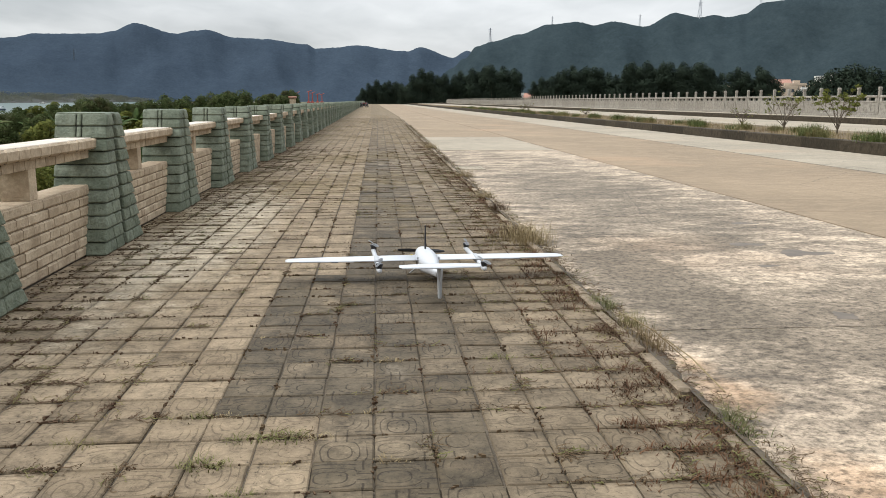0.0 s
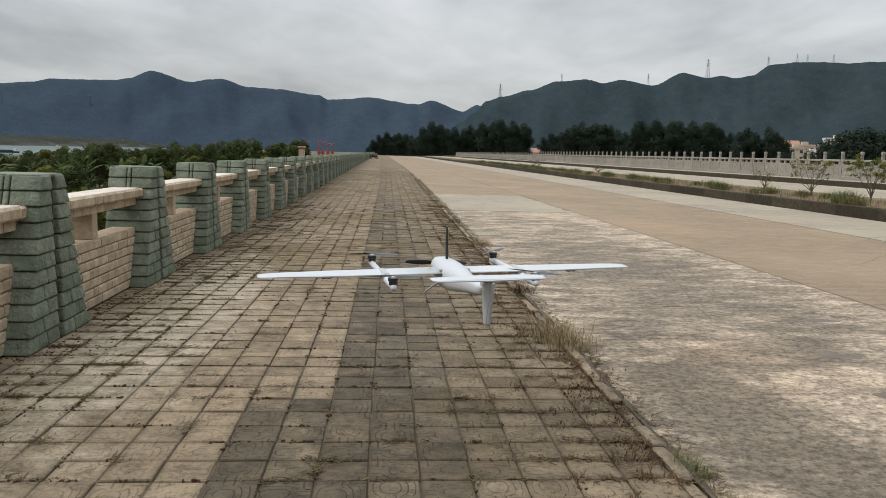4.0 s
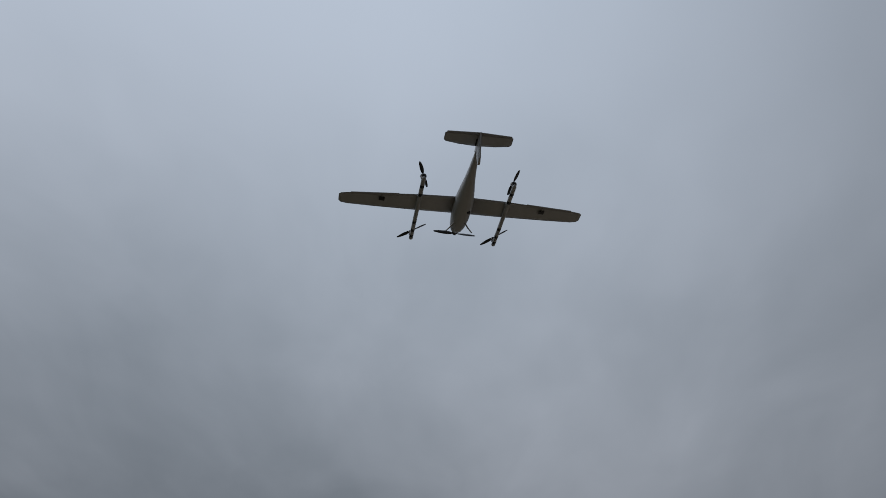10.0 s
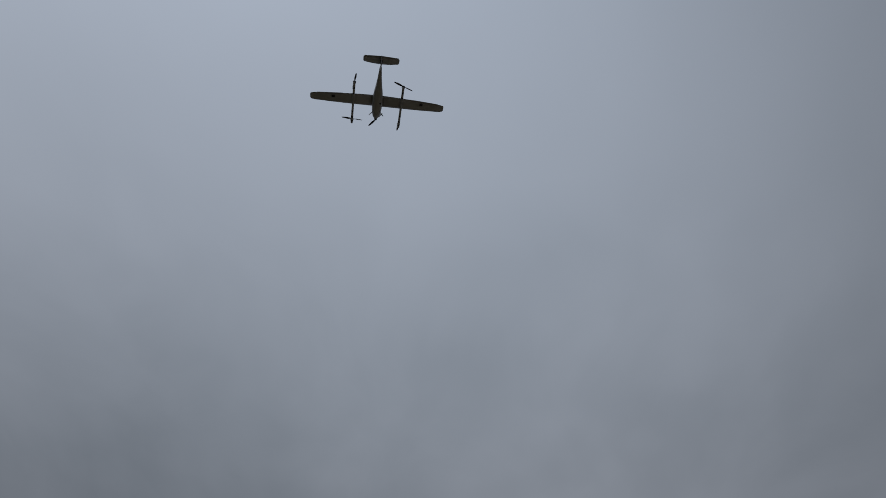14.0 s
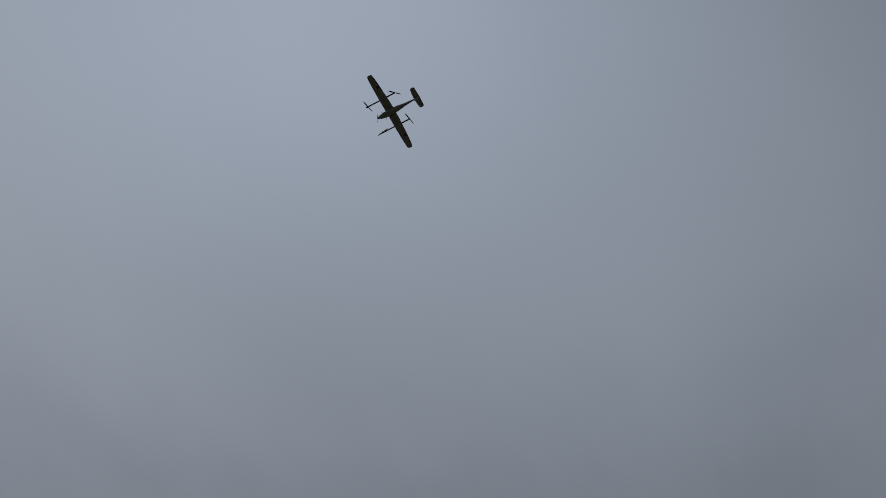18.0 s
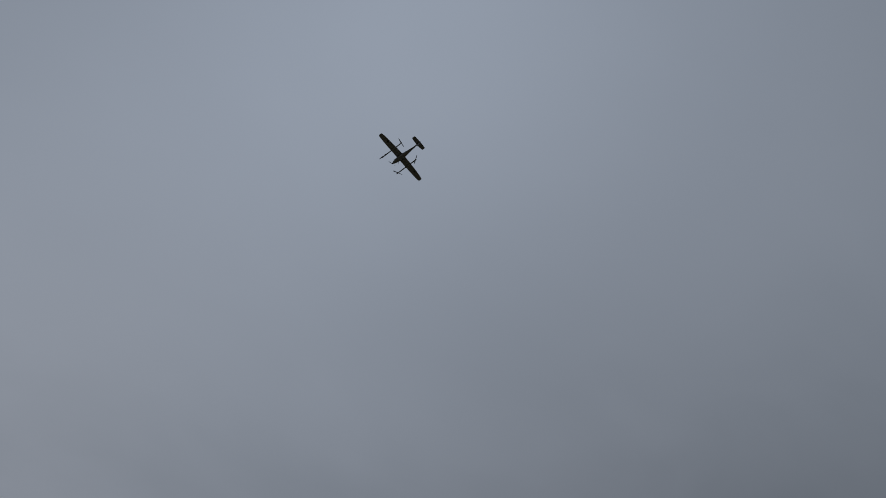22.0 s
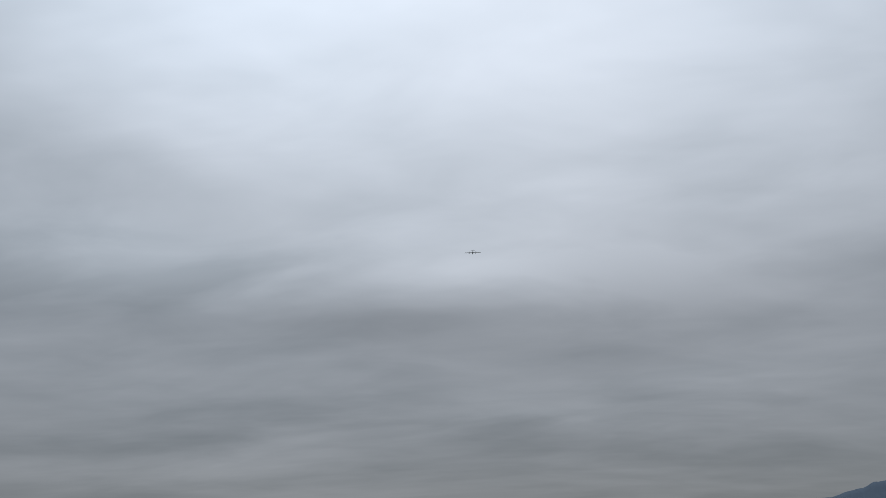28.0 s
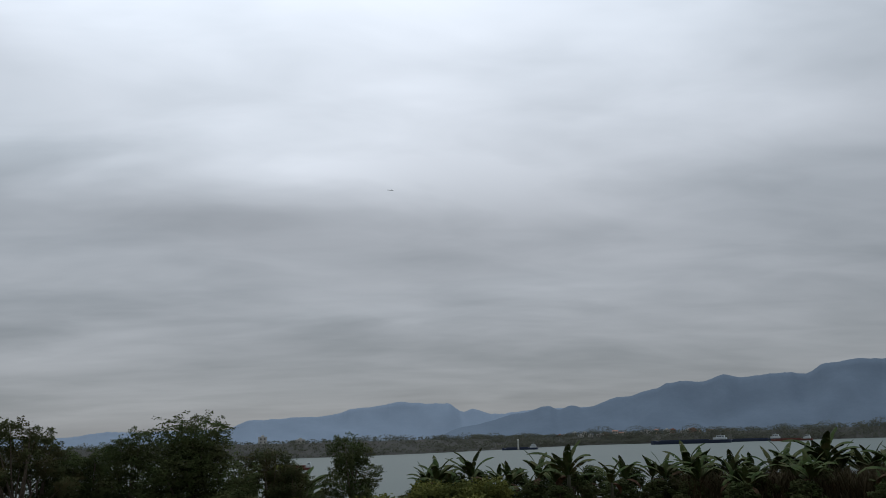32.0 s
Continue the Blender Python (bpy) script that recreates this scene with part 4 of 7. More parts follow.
        if not near:
            tagged(part("brick_facing", many, M["beige_all"], t), kind="stuff")
        g = Geo()
        g.box(WX - 0.24, WX - 0.006, -L, L, WALL_H - 0.03, WALL_H - 0.006, bevel=0.006)
        part("wall_cap", g, M["beige"], t)
        y = -0.13
        g = Geo()
        g.box(WX - 0.23, WX - 0.01, y - 0.07, y + 0.07, WALL_H - 0.006, 0.885, bevel=0.006)
        part("baluster", g, M["beige"], t, "short square stone post")
        # the rail takes the dark joint colour, which paints in shade under the coping
        g = Geo()
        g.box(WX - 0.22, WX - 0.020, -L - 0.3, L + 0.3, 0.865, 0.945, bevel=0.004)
        part("rail", g, M["mortar"], t, "jointed under-rail, darkened for the shade below the coping")
        g = Geo()
        g.box(WX - 0.26, WX + 0.018, -L - 0.22, L + 0.22, 0.945, 1.052, bevel=0.006)
        part("coping", g, M["coping"], t, "pale stone coping slab")
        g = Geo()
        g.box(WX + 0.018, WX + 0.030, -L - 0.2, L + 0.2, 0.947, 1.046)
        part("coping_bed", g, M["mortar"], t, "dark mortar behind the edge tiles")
        if near:
            for j in range(-6, 7):
                part("edge_tile", tile_me, None, t, at=pose(WX + 0.062 + r.uniform(-0.002, 0.002), j * 0.2, 0.999))
            for j in range(-6, 7):
                part("edge_tile", low_tile_me, None, t, at=pose(WX - 0.008, j * 0.2 + 0.05, 0.905))
        else:
            many = Geo()
            for j in range(-6, 7):
                many.box(WX + 0.02, WX + 0.062, j * 0.2 - 0.094, j * 0.2 + 0.094, 0.95, 1.05)
                many.box(WX - 0.03, WX - 0.008, j * 0.2 - 0.044, j * 0.2 + 0.144, 0.868, 0.942)
            tagged(part("edge_tiles", many, M["beige_all"], t), kind="stuff")
    g = Geo()
    y0, y1 = FIRST_Y + 34 * SPACING, FIRST_Y + 104 * SPACING
    g.box(WX - 0.22, WX, y0, y1, 0, WALL_H)
    g.box(WX - 0.26, WX + 0.06, y0, y1, 0.87, 1.05)
    tagged(part("parapet_wall_far", g, M["beige_all"]), "distant run of beige parapet wall", "parapet", kind="structure")


build_parapet()


# ---- white balustrade beyond the second road ----
BAL_X, BAL_Z, BAL_STEP = 26.3, 0.64, 1.87


def build_balustrade():
    post = Geo()
    post.box(-0.07, 0.07, -0.07, 0.07, 0, 1.38, bevel=0.012)
    post_me = post.mesh("post", M["white_stone"])
    cap = Geo()
    cap.loft([[(-s, -s, z), (s, -s, z), (s, s, z), (-s, s, z)] for s, z in ((0.055, 1.38), (0.055, 1.41), (0.075, 1.42), (0.08, 1.50), (0.07, 1.56), (0.04, 1.58))])
    cap_me = cap.mesh("post_cap", M["white_stone"])
    w = BAL_STEP / 2 - 0.1
    panel = Geo()
    panel.box(-0.05, 0.05, -w, w, 0.12, 0.86)
    panel.box(-0.075, 0.075, -w, w, 0.78, 0.86, bevel=0.01)
    panel.box(-0.075, 0.075, -w, w, 0.12, 0.2, bevel=0.01)
    for y in (-0.5, 0, 0.5):
        panel.box(-0.065, 0.065, y - 0.2, y + 0.2, 0.26, 0.3)
        panel.box(-0.065, 0.065, y - 0.2, y + 0.2, 0.64, 0.68)
        panel.box(-0.065, 0.065, y - 0.2, y - 0.16, 0.3, 0.64)
        panel.box(-0.065, 0.065, y + 0.16, y + 0.2, 0.3, 0.64)
    for y in (-w + 0.1, 0, w - 0.1):
        panel.box(-0.06, 0.06, y - 0.09, y + 0.09, 0.86, 1.02)
    panel_me = panel.mesh("panel", M["white_stone"])
    rail = Geo()
    rail.box(-0.085, 0.085, -w, w, 1.02, 1.14, bevel=0.02)
    rail_me = rail.mesh("handrail", M["white_stone"])
    foot = Geo()
    foot.box(-0.14, 0.14, -BAL_STEP / 2, BAL_STEP / 2, 0, 0.12)
    foot_me = foot.mesh("plinth", M["white_stone"])
    bal = thing("stone_balustrade", "weathered white stone balustrade with carved panels and capped posts", "balustrade", at=pose(BAL_X, 0, BAL_Z))
    for i in range(150):
        y = 6 + i * BAL_STEP
        for me, yy in ((post_me, y), (cap_me, y), (panel_me, y + BAL_STEP / 2), (rail_me, y + BAL_STEP / 2), (foot_me, y + BAL_STEP / 2)):
            if i < 70 or me in (post_me, panel_me):
                part(me.name.split(".")[0], me, None, bal, at=pose(0, yy, 0))


build_balustrade()


# ---- hills round the valley ----


def build_hills(name, label, mat, dist, az0, az1, peaks, base_el, seed, rough, step=0.06):
    """A range as seen from the levee: peaks are (azimuth to the left, elevation, dip before the next) in degrees; spurs run down to the valley."""
    rows = [(0.87 + 0.13 * k / 13, k / 13) for k in range(14)] + [(1.08, 0.8)]
    n = int((az1 - az0) / step)
    v, f = [], []
    for i in range(n + 1):
        az = az0 + (az1 - az0) * i / n
        el = base_el
        for (pa, pe, dip), (qa, qe, _) in zip(peaks, peaks[1:]):
            if qa <= az <= pa:
                k = (pa - az) / (pa - qa)
                el = pe + (qe - pe) * (k * k * (3 - 2 * k)) - dip * math.sin(math.pi * k) ** 2
        el += rough * 0.55 * noise.noise((az * 0.55, seed, 0))
        crest = rough * (0.3 * noise.noise((az * 1.7, seed, 3)) + 0.16 * noise.noise((az * 5.5, seed, 5)) + 0.12 * noise.noise((az * 14, seed, 7)) + 0.08 * noise.noise((az * 31, seed, 8)))
        for k, (d, h) in enumerate(rows):
            spur = noise.noise((az * 0.34 + k * 0.05, seed + 9, k * 0.12)) + 0.4 * noise.noise((az * 0.8 - k * 0.12, seed + 4, k * 0.2))
            hh = min(0.99, max(0.0, h + 0.16 * spur * math.sin(math.pi * min(1, h)))) if k < 13 else h
            dd = dist * d
            top = dist * math.tan(radians(el + crest * (h ** 12 if k < 13 else 1)))
            v.append((-dd * math.sin(radians(az)), dd * math.cos(radians(az)), (1.6 + (top - 1.6) * hh) * (1 if k >= 13 else d) - 7 * (1 - hh)))
    w = len(rows)
    for i in range(n):
        for k in range(w - 1):
            f.append((i * w + k, i * w + k + 1, (i + 1) * w + k + 1, (i + 1) * w + k))
    me = bpy.data.meshes.new(name)
    me.from_pydata(v, [], f)
    me.materials.append(M[mat])
    me.polygons.foreach_set("use_smooth", [True] * len(f))
    return tagged(new(name, me), label, "hills", kind="structure")


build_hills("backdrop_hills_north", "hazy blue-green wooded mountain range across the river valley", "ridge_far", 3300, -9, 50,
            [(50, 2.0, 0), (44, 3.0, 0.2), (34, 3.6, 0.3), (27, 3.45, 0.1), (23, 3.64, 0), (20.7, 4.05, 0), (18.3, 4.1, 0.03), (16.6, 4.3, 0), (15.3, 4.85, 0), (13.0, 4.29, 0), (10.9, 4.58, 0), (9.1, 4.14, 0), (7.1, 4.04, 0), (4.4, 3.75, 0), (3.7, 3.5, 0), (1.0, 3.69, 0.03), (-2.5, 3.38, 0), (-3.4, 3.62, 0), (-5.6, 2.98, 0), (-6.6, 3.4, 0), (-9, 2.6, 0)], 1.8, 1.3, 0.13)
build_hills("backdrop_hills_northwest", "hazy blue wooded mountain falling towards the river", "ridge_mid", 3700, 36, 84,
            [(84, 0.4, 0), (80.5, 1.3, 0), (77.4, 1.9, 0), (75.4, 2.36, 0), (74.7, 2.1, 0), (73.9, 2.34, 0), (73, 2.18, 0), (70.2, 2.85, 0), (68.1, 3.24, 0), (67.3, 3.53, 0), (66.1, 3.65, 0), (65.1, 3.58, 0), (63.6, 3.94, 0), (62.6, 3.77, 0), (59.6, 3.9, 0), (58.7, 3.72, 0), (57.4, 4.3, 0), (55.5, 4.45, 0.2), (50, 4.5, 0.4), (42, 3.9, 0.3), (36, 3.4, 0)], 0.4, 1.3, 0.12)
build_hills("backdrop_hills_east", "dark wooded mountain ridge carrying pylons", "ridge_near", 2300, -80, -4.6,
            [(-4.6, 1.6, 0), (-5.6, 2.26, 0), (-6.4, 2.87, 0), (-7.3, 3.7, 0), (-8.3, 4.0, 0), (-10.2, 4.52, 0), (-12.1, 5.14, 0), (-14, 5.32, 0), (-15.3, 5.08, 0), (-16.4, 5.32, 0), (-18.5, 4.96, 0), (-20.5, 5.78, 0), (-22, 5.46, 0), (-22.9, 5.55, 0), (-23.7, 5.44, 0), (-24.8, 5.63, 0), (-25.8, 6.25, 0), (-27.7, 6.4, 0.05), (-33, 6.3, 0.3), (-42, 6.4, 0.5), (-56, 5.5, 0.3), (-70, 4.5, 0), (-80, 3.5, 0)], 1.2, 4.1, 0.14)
build_hills("backdrop_hills_west", "distant mountains beyond the river, haze put into their pale blue", "ridge_blue", 4200, 68, 150,
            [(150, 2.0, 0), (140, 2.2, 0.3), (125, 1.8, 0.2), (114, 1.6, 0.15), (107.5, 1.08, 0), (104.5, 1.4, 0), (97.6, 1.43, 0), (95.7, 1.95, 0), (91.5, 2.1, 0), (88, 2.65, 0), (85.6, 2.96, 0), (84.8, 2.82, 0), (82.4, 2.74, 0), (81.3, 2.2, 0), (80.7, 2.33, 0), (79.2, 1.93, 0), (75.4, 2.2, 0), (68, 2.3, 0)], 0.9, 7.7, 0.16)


# ---- the aircraft ----


def wing_section(y_le, chord, x, z, thick, n=7):
    up, down = [], []
    for i in range(n + 1):
        c = i / n
        th = thick * chord * 2.6 * (0.2969 * math.sqrt(c) - 0.126 * c - 0.3516 * c * c + 0.2843 * c ** 3 - 0.1015 * c ** 4) * 1.9
        up.append((x, y_le - c * chord, z + th * 0.62))
        down.append((x, y_le - c * chord, z - th * 0.38))
    return up + down[-2:0:-1]


AIR_SCALE = 1.058


def build_aircraft():
    t = thing("vtol_drone", "white fixed-wing drone with four lift rotors and a nose propeller", "drone")
    # fuselage
    g = Geo()
    rings = []
    for y, w, h, z in ((0.385, 0.012, 0.012, -0.022), (0.37, 0.032, 0.032, -0.022), (0.33, 0.052, 0.052, -0.024), (0.26, 0.068, 0.067, -0.028), (0.16, 0.078, 0.075, -0.032), (0.04, 0.082, 0.078, -0.033),
                       (-0.08, 0.079, 0.074, -0.03), (-0.2, 0.066, 0.062, -0.024), (-0.32, 0.048, 0.048, -0.016), (-0.45, 0.033, 0.037, -0.008), (-0.58, 0.023, 0.027, 0.0), (-0.65, 0.016, 0.02, 0.006)):
        ring = []
        for j in range(18):
            a = 2 * math.pi * j / 18
            cx, cz = math.cos(a), math.sin(a)
            k = 0.82
            ring.append((w * math.copysign(abs(cx) ** k, cx), y, z + h * math.copysign(abs(cz) ** k, cz)))
        rings.append(ring)
    g.loft(rings)
    body = part("fuselage", g, M["foam"], t, smooth=True)
    for s in (-1, 1):
        g = Geo()
        g.box(s * 0.078 - 0.006, s * 0.078 + 0.006, -0.06, -0.045, -0.004, 0.016, bevel=0.002)
        part("wing_clip", g, M["panel"], body, "small wing retaining clip")
    g = Geo()
    g.box(-0.125, -0.105, 0.045, 0.06, 0.012, 0.0175)
    part("sticker", g, M["sticker"], body, "small yellow sticker beside the fuselage")
    g = Geo()
    g.box(0.035, 0.06, -0.02, 0.0, -0.112, -0.092, bevel=0.003)
    part("vent", g, M["black"], body, "small black belly vent")
    # wings
    for s in (-1, 1):
        g = Geo()
        rings = []
        for x, c, le, z in ((0.0, 0.235, 0.145, -0.003), (0.35, 0.224, 0.145, -0.006), (0.75, 0.185, 0.138, -0.008), (0.98, 0.154, 0.128, -0.010), (1.03, 0.130, 0.114, -0.011), (1.05, 0.088, 0.090, -0.011)):
            sec = wing_section(le, c, s * x, z, 0.10)
            rings.append(sec if s > 0 else sec[::-1])
        g.loft(rings)
        wing = part("wing", g, M["foam"], t, smooth=True)
        g = Geo()
        p = [(s * 0.55, -0.034, -0.012), (s * 0.95, -0.012, -0.013), (s * 0.95, -0.034, -0.012), (s * 0.55, -0.068, -0.011)]
        q = [(x, y, z + 0.006) for x, y, z in p]
        g.hexa((p + q) if s > 0 else ([p[1], p[0], p[3], p[2]] + [q[1], q[0], q[3], q[2]]))
        part("aileron", g, M["panel"], wing, "white hinged aileron")
        g = Geo()
        g.box(s * 0.69 - 0.024, s * 0.69 + 0.024, -0.01, 0.028, -0.026, -0.018)
        part("servo_cover", g, M["black"], wing, "black servo recess under the wing")
        g = Geo()
        g.tube([(s * 0.69, -0.01, -0.024), (s * 0.69, -0.044, -0.016)], 0.0025, 5)
        part("push_rod", g, M["metal"], wing)
        # boom with its two motors
        g = Geo()
        g.tube([(s * 0.378, 0.545, -0.030), (s * 0.378, 0.535, -0.030), (s * 0.378, -0.315, -0.030), (s * 0.378, -0.335, -0.030)], [0.011, 0.018, 0.018, 0.009], 12)
        boom = part("boom", g, M["foam"], t, "white carbon motor boom", smooth=True)
        g = Geo()
        g.box(s * 0.378 - 0.022, s * 0.378 + 0.022, -0.075, 0.115, -0.030, 0.004, bevel=0.008)
        part("boom_mount", g, M["panel"], boom)
        for y in (-0.24, -0.13, 0.26, 0.38, 0.47):
            # black strap round the underside
            g = Geo()
            arc = [(math.pi * (1.15 + 0.7 * j / 8), 0.0196) for j in range(9)] + [(math.pi * (1.85 - 0.7 * j / 8), 0.0172) for j in range(9)]
            g.loft([[(s * 0.378 + q * math.cos(a), yy, -0.0300 + q * math.sin(a)) for a, q in arc] for yy in (y + 0.032, y)])
            part("strap", g, M["black"], boom, "black retaining strap")
        for y in (-0.297, 0.503):
            g = Geo()
            g.tube([(s * 0.378, y, -0.016), (s * 0.378, y, 0.002), (s * 0.378, y, 0.004), (s * 0.378, y, 0.018), (s * 0.378, y, 0.021)], [0.022, 0.022, 0.026, 0.026, 0.020], 14)
            motor = part("motor", g, M["black"], boom, "black lift motor")
            g = Geo()
            g.tube([(s * 0.378, y, 0.020), (s * 0.378, y, 0.024), (s * 0.378, y, 0.027)], [0.013, 0.012, 0.004], 12)
            part("rotor_hub", g, M["metal"], motor, "bright metal hub")
    # tail
    g = Geo()
    prof = [(-0.585, 0.072), (-0.775, 0.072), (-0.768, -0.02), (-0.715, -0.145), (-0.680, -0.145), (-0.650, -0.02), (-0.615, 0.03)]
    left, right = [(-0.009, y, z) for y, z in prof], [(0.009, y, z) for y, z in prof]
    g.loft([left, right])
    fin = part("fin", g, M["foam"], t)
    g = Geo()
    g.hexa([(-0.005, -0.755, -0.13), (0.005, -0.755, -0.13), (0.007, -0.722, -0.135), (-0.007, -0.722, -0.135), (-0.005, -0.822, 0.07), (0.005, -0.822, 0.07), (0.007, -0.774, 0.07), (-0.007, -0.774, 0.07)])
    part("rudder", g, M["panel"], fin, "white hinged rudder")
    g = Geo()
    rings = [wing_section(le + 0.008, c, x, 0.080, 0.09, 5) for x, c, le in ((-0.272, 0.078, -0.700), (-0.258, 0.108, -0.680), (-0.15, 0.130, -0.660), (0, 0.142, -0.650), (0.15, 0.130, -0.660), (0.258, 0.108, -0.680), (0.272, 0.078, -0.700))]
    g.loft(rings)
    stab = part("tailplane", g, M["foam"], t, smooth=True)
    for s in (-1, 1):
        g = Geo()
        p = [(0.0, -0.814), (s * 0.258, -0.800), (s * 0.258, -0.786), (0.0, -0.788)]
        p = p if s > 0 else p[::-1]
        g.hexa([(x, y + 0.008, 0.0765) for x, y in p] + [(x, y + 0.008, 0.0815) for x, y in p])
        part("elevator", g, M["panel"], stab, "white hinged elevator")
    g = Geo()
    g.box(-0.02, 0.02, -0.735, -0.665, 0.060, 0.074, bevel=0.004)
    part("tail_bracket", g, M["black"], stab, "black tailplane bracket")
    # undercarriage
    for s in (-1, 1):
        g = Geo()
        g.tube([(s * 0.042, 0.15, -0.092), (s * 0.078, 0.185, -0.125), (s * 0.114, 0.204, -0.158)], [0.007, 0.006, 0.005], 7)
        part("landing_leg", g, M["panel"], t, "thin white skid leg")
    g = Geo()
    g.tube([(0, 0.375, -0.022), (0, 0.40, -0.022), (0, 0.425, -0.022), (0, 0.44, -0.022)], [0.026, 0.026, 0.018, 0.004], 12)
    part("spinner", g, M["black"], body, "black propeller hub")

    def blade_set(count, radius, axis):
        g = Geo()
        for b in range(count):
            a = 2 * math.pi * b / count
            rings = []
            for k, (c, tw) in zip((0.06, 0.2, 0.45, 0.75, 0.95, 1.0), ((0.008, 20), (0.024, 26), (0.032, 20), (0.026, 14), (0.016, 10), (0.006, 9))):
                rr, tw = radius * k, radians(tw)
                ring = []
                for u, w in ((-0.5, 0), (0, 0.1), (0.5, 0), (0, -0.1)):
                    cu, cw = c * u * math.cos(tw) - c * w * math.sin(tw), c * u * math.sin(tw) + c * w * math.cos(tw)
                    px, py = rr * math.cos(a) - cu * math.sin(a), rr * math.sin(a) + cu * math.cos(a)
                    ring.append((px, py, cw) if axis == "z" else (px, cw, py))
                rings.append(ring)
            g.loft(rings)
        return g

    rotor_me = blade_set(2, 0.168, "z").mesh("rotor", M["carbon"])
    rotors = []
    for s in (-1, 1):
        for y in (-0.297, 0.503):
            rotors.append((part("rotor", rotor_me, None, t, "black two-blade lift rotor"), s * 0.378, y, 0.028))
    nose = part("propeller", blade_set(2, 0.19, "y"), M["carbon"], t, "black two-blade nose propeller")
    g = Geo()
    g.loft([[(-w, 0.14 - c, z), (w, 0.14 - c, z), (w, 0.14 + c, z), (-w, 0.14 + c, z)] for z, w, c in ((0.03, 0.006, 0.010), (0.08, 0.006, 0.010), (0.20, 0.005, 0.007), (0.225, 0.003, 0.003))])
    part("antenna", g, M["black"], body, "black whip antenna on the nose")
    # true size: 2.2 m across the wings
    for me in {ob.data for ob in t.children_recursive}:
        me.transform(Matrix.Scale(AIR_SCALE, 4))
    return t, rotors, nose


drone, rotors, nose_prop = build_aircraft()


# ---- plants ----


def leaf_cloud(lumps, count, size, seed, droop=0.0, aspect=1.8, shell=0.55, spray=0):
    """Many small bent leaves round ellipsoid lumps (x, y, z, rx, ry, rz), in sprays of so many where a spray is given."""
    r = np.random.RandomState(seed)
    total = count
    if spray:
        count = total // spray
    weight = np.array([l[3] * l[4] * l[5] for l in lumps]) ** 0.67
    which = r.choice(len(lumps), count, p=weight / weight.sum())
    lump = np.array(lumps)[which]
    d = r.normal(size=(count, 3))
    d /= np.linalg.norm(d, axis=1)[:, None]
    rad = shell + (1.02 - shell) * r.rand(count) ** 0.7
    clump = (1 + 0.16 * r.rand(count) * (r.rand(count) < (0.0 if spray else 0.15))) * (1 + 0.20 * np.sin(d[:, 0] * 7 + which) * np.sin(d[:, 1] * 6 + which * 2) * np.sin(d[:, 2] * 8))
    c = lump[:, :3] + d * lump[:, 3:] * (rad * clump)[:, None]
    if spray:
        # the leaves of a spray hang about the tip of one twig
        c, d = np.repeat(c, spray, axis=0), np.repeat(d, spray, axis=0)
        count = len(c)
        c = c + r.normal(size=(count, 3)) * np.array((1.0, 1.0, 0.6)) * size * 1.7
    a = r.normal(size=(count, 3))
    a[:, 2] = a[:, 2] * 0.6 - droop
    a /= np.linalg.norm(a, axis=1)[:, None]
    b = np.cross(a, r.normal(size=(count, 3)))
    b /= np.linalg.norm(b, axis=1)[:, None]
    face = -np.cross(a, b)
    b[(face * d).sum(1) < 0] *= -1
    face = -np.cross(a, b)
    # leaves shade with the mass of the crown that they belong to
    soft = 0.75 * d + 0.45 * face + np.array((0.0, 0.0, 0.2))
    soft /= np.linalg.norm(soft, axis=1)[:, None]
    s = (size * (0.6 + 0.8 * r.rand(count)))[:, None]
    v = np.stack([c - a * s * aspect * 0.5, c + b * s * 0.5, c + a * s * aspect * 0.5, c - b * s * 0.5], 1).reshape(-1, 3)
    f = np.arange(count * 4).reshape(-1, 4)
    return v, (f, np.repeat(soft, 4, axis=0))


def cloud_mesh(name, v, f, mat):
    me = bpy.data.meshes.new(name)
    me.from_pydata(v.tolist(), [], f[0].tolist())
    me.materials.append(mat)
    me.polygons.foreach_set("use_smooth", [True] * len(me.polygons))
    me.update()
    me.normals_split_custom_set_from_vertices(f[1].tolist())
    return me


def limbs(g, height, lumps, r0, seed, lean=0.0):
    r = random.Random(seed)
    top = max(l[2] for l in lumps)
    trunk = [(0, 0, -0.15), (lean * 0.2, 0, height * 0.25), (lean * 0.6 + r.uniform(-0.1, 0.1), r.uniform(-0.1, 0.1), height * 0.55), (lean, 0, top)]
    g.tube(trunk, [r0, r0 * 0.8, r0 * 0.55, r0 * 0.15], 8)
    for l in lumps:
        z = height * r.uniform(0.22, 0.5)
        m = (l[0] * 0.45, l[1] * 0.45, (z + l[2]) * 0.5 + 0.1)
        g.tube([(lean * z / height, 0, z), m, (l[0], l[1], l[2] + l[5] * 0.4)], [r0 * 0.45, r0 * 0.3, r0 * 0.08], 6)


def make_tree(name, label, category, lumps, count, size, mat, r0, seed, group, droop=0.0, aspect=1.8, shell=0.55, lean=0.0, spray=0):
    t = thing(name, label, category, group)
    h = max(l[2] + l[5] for l in lumps)
    g = Geo()
    limbs(g, h, lumps, r0, seed, lean)
    part("trunk", g, M["bark"], t, smooth=True)
    v, f = leaf_cloud(lumps, count, size, seed, droop, aspect, shell, spray)
    part("crown", cloud_mesh("crown", v, f, M[mat]), None, t)
    return t


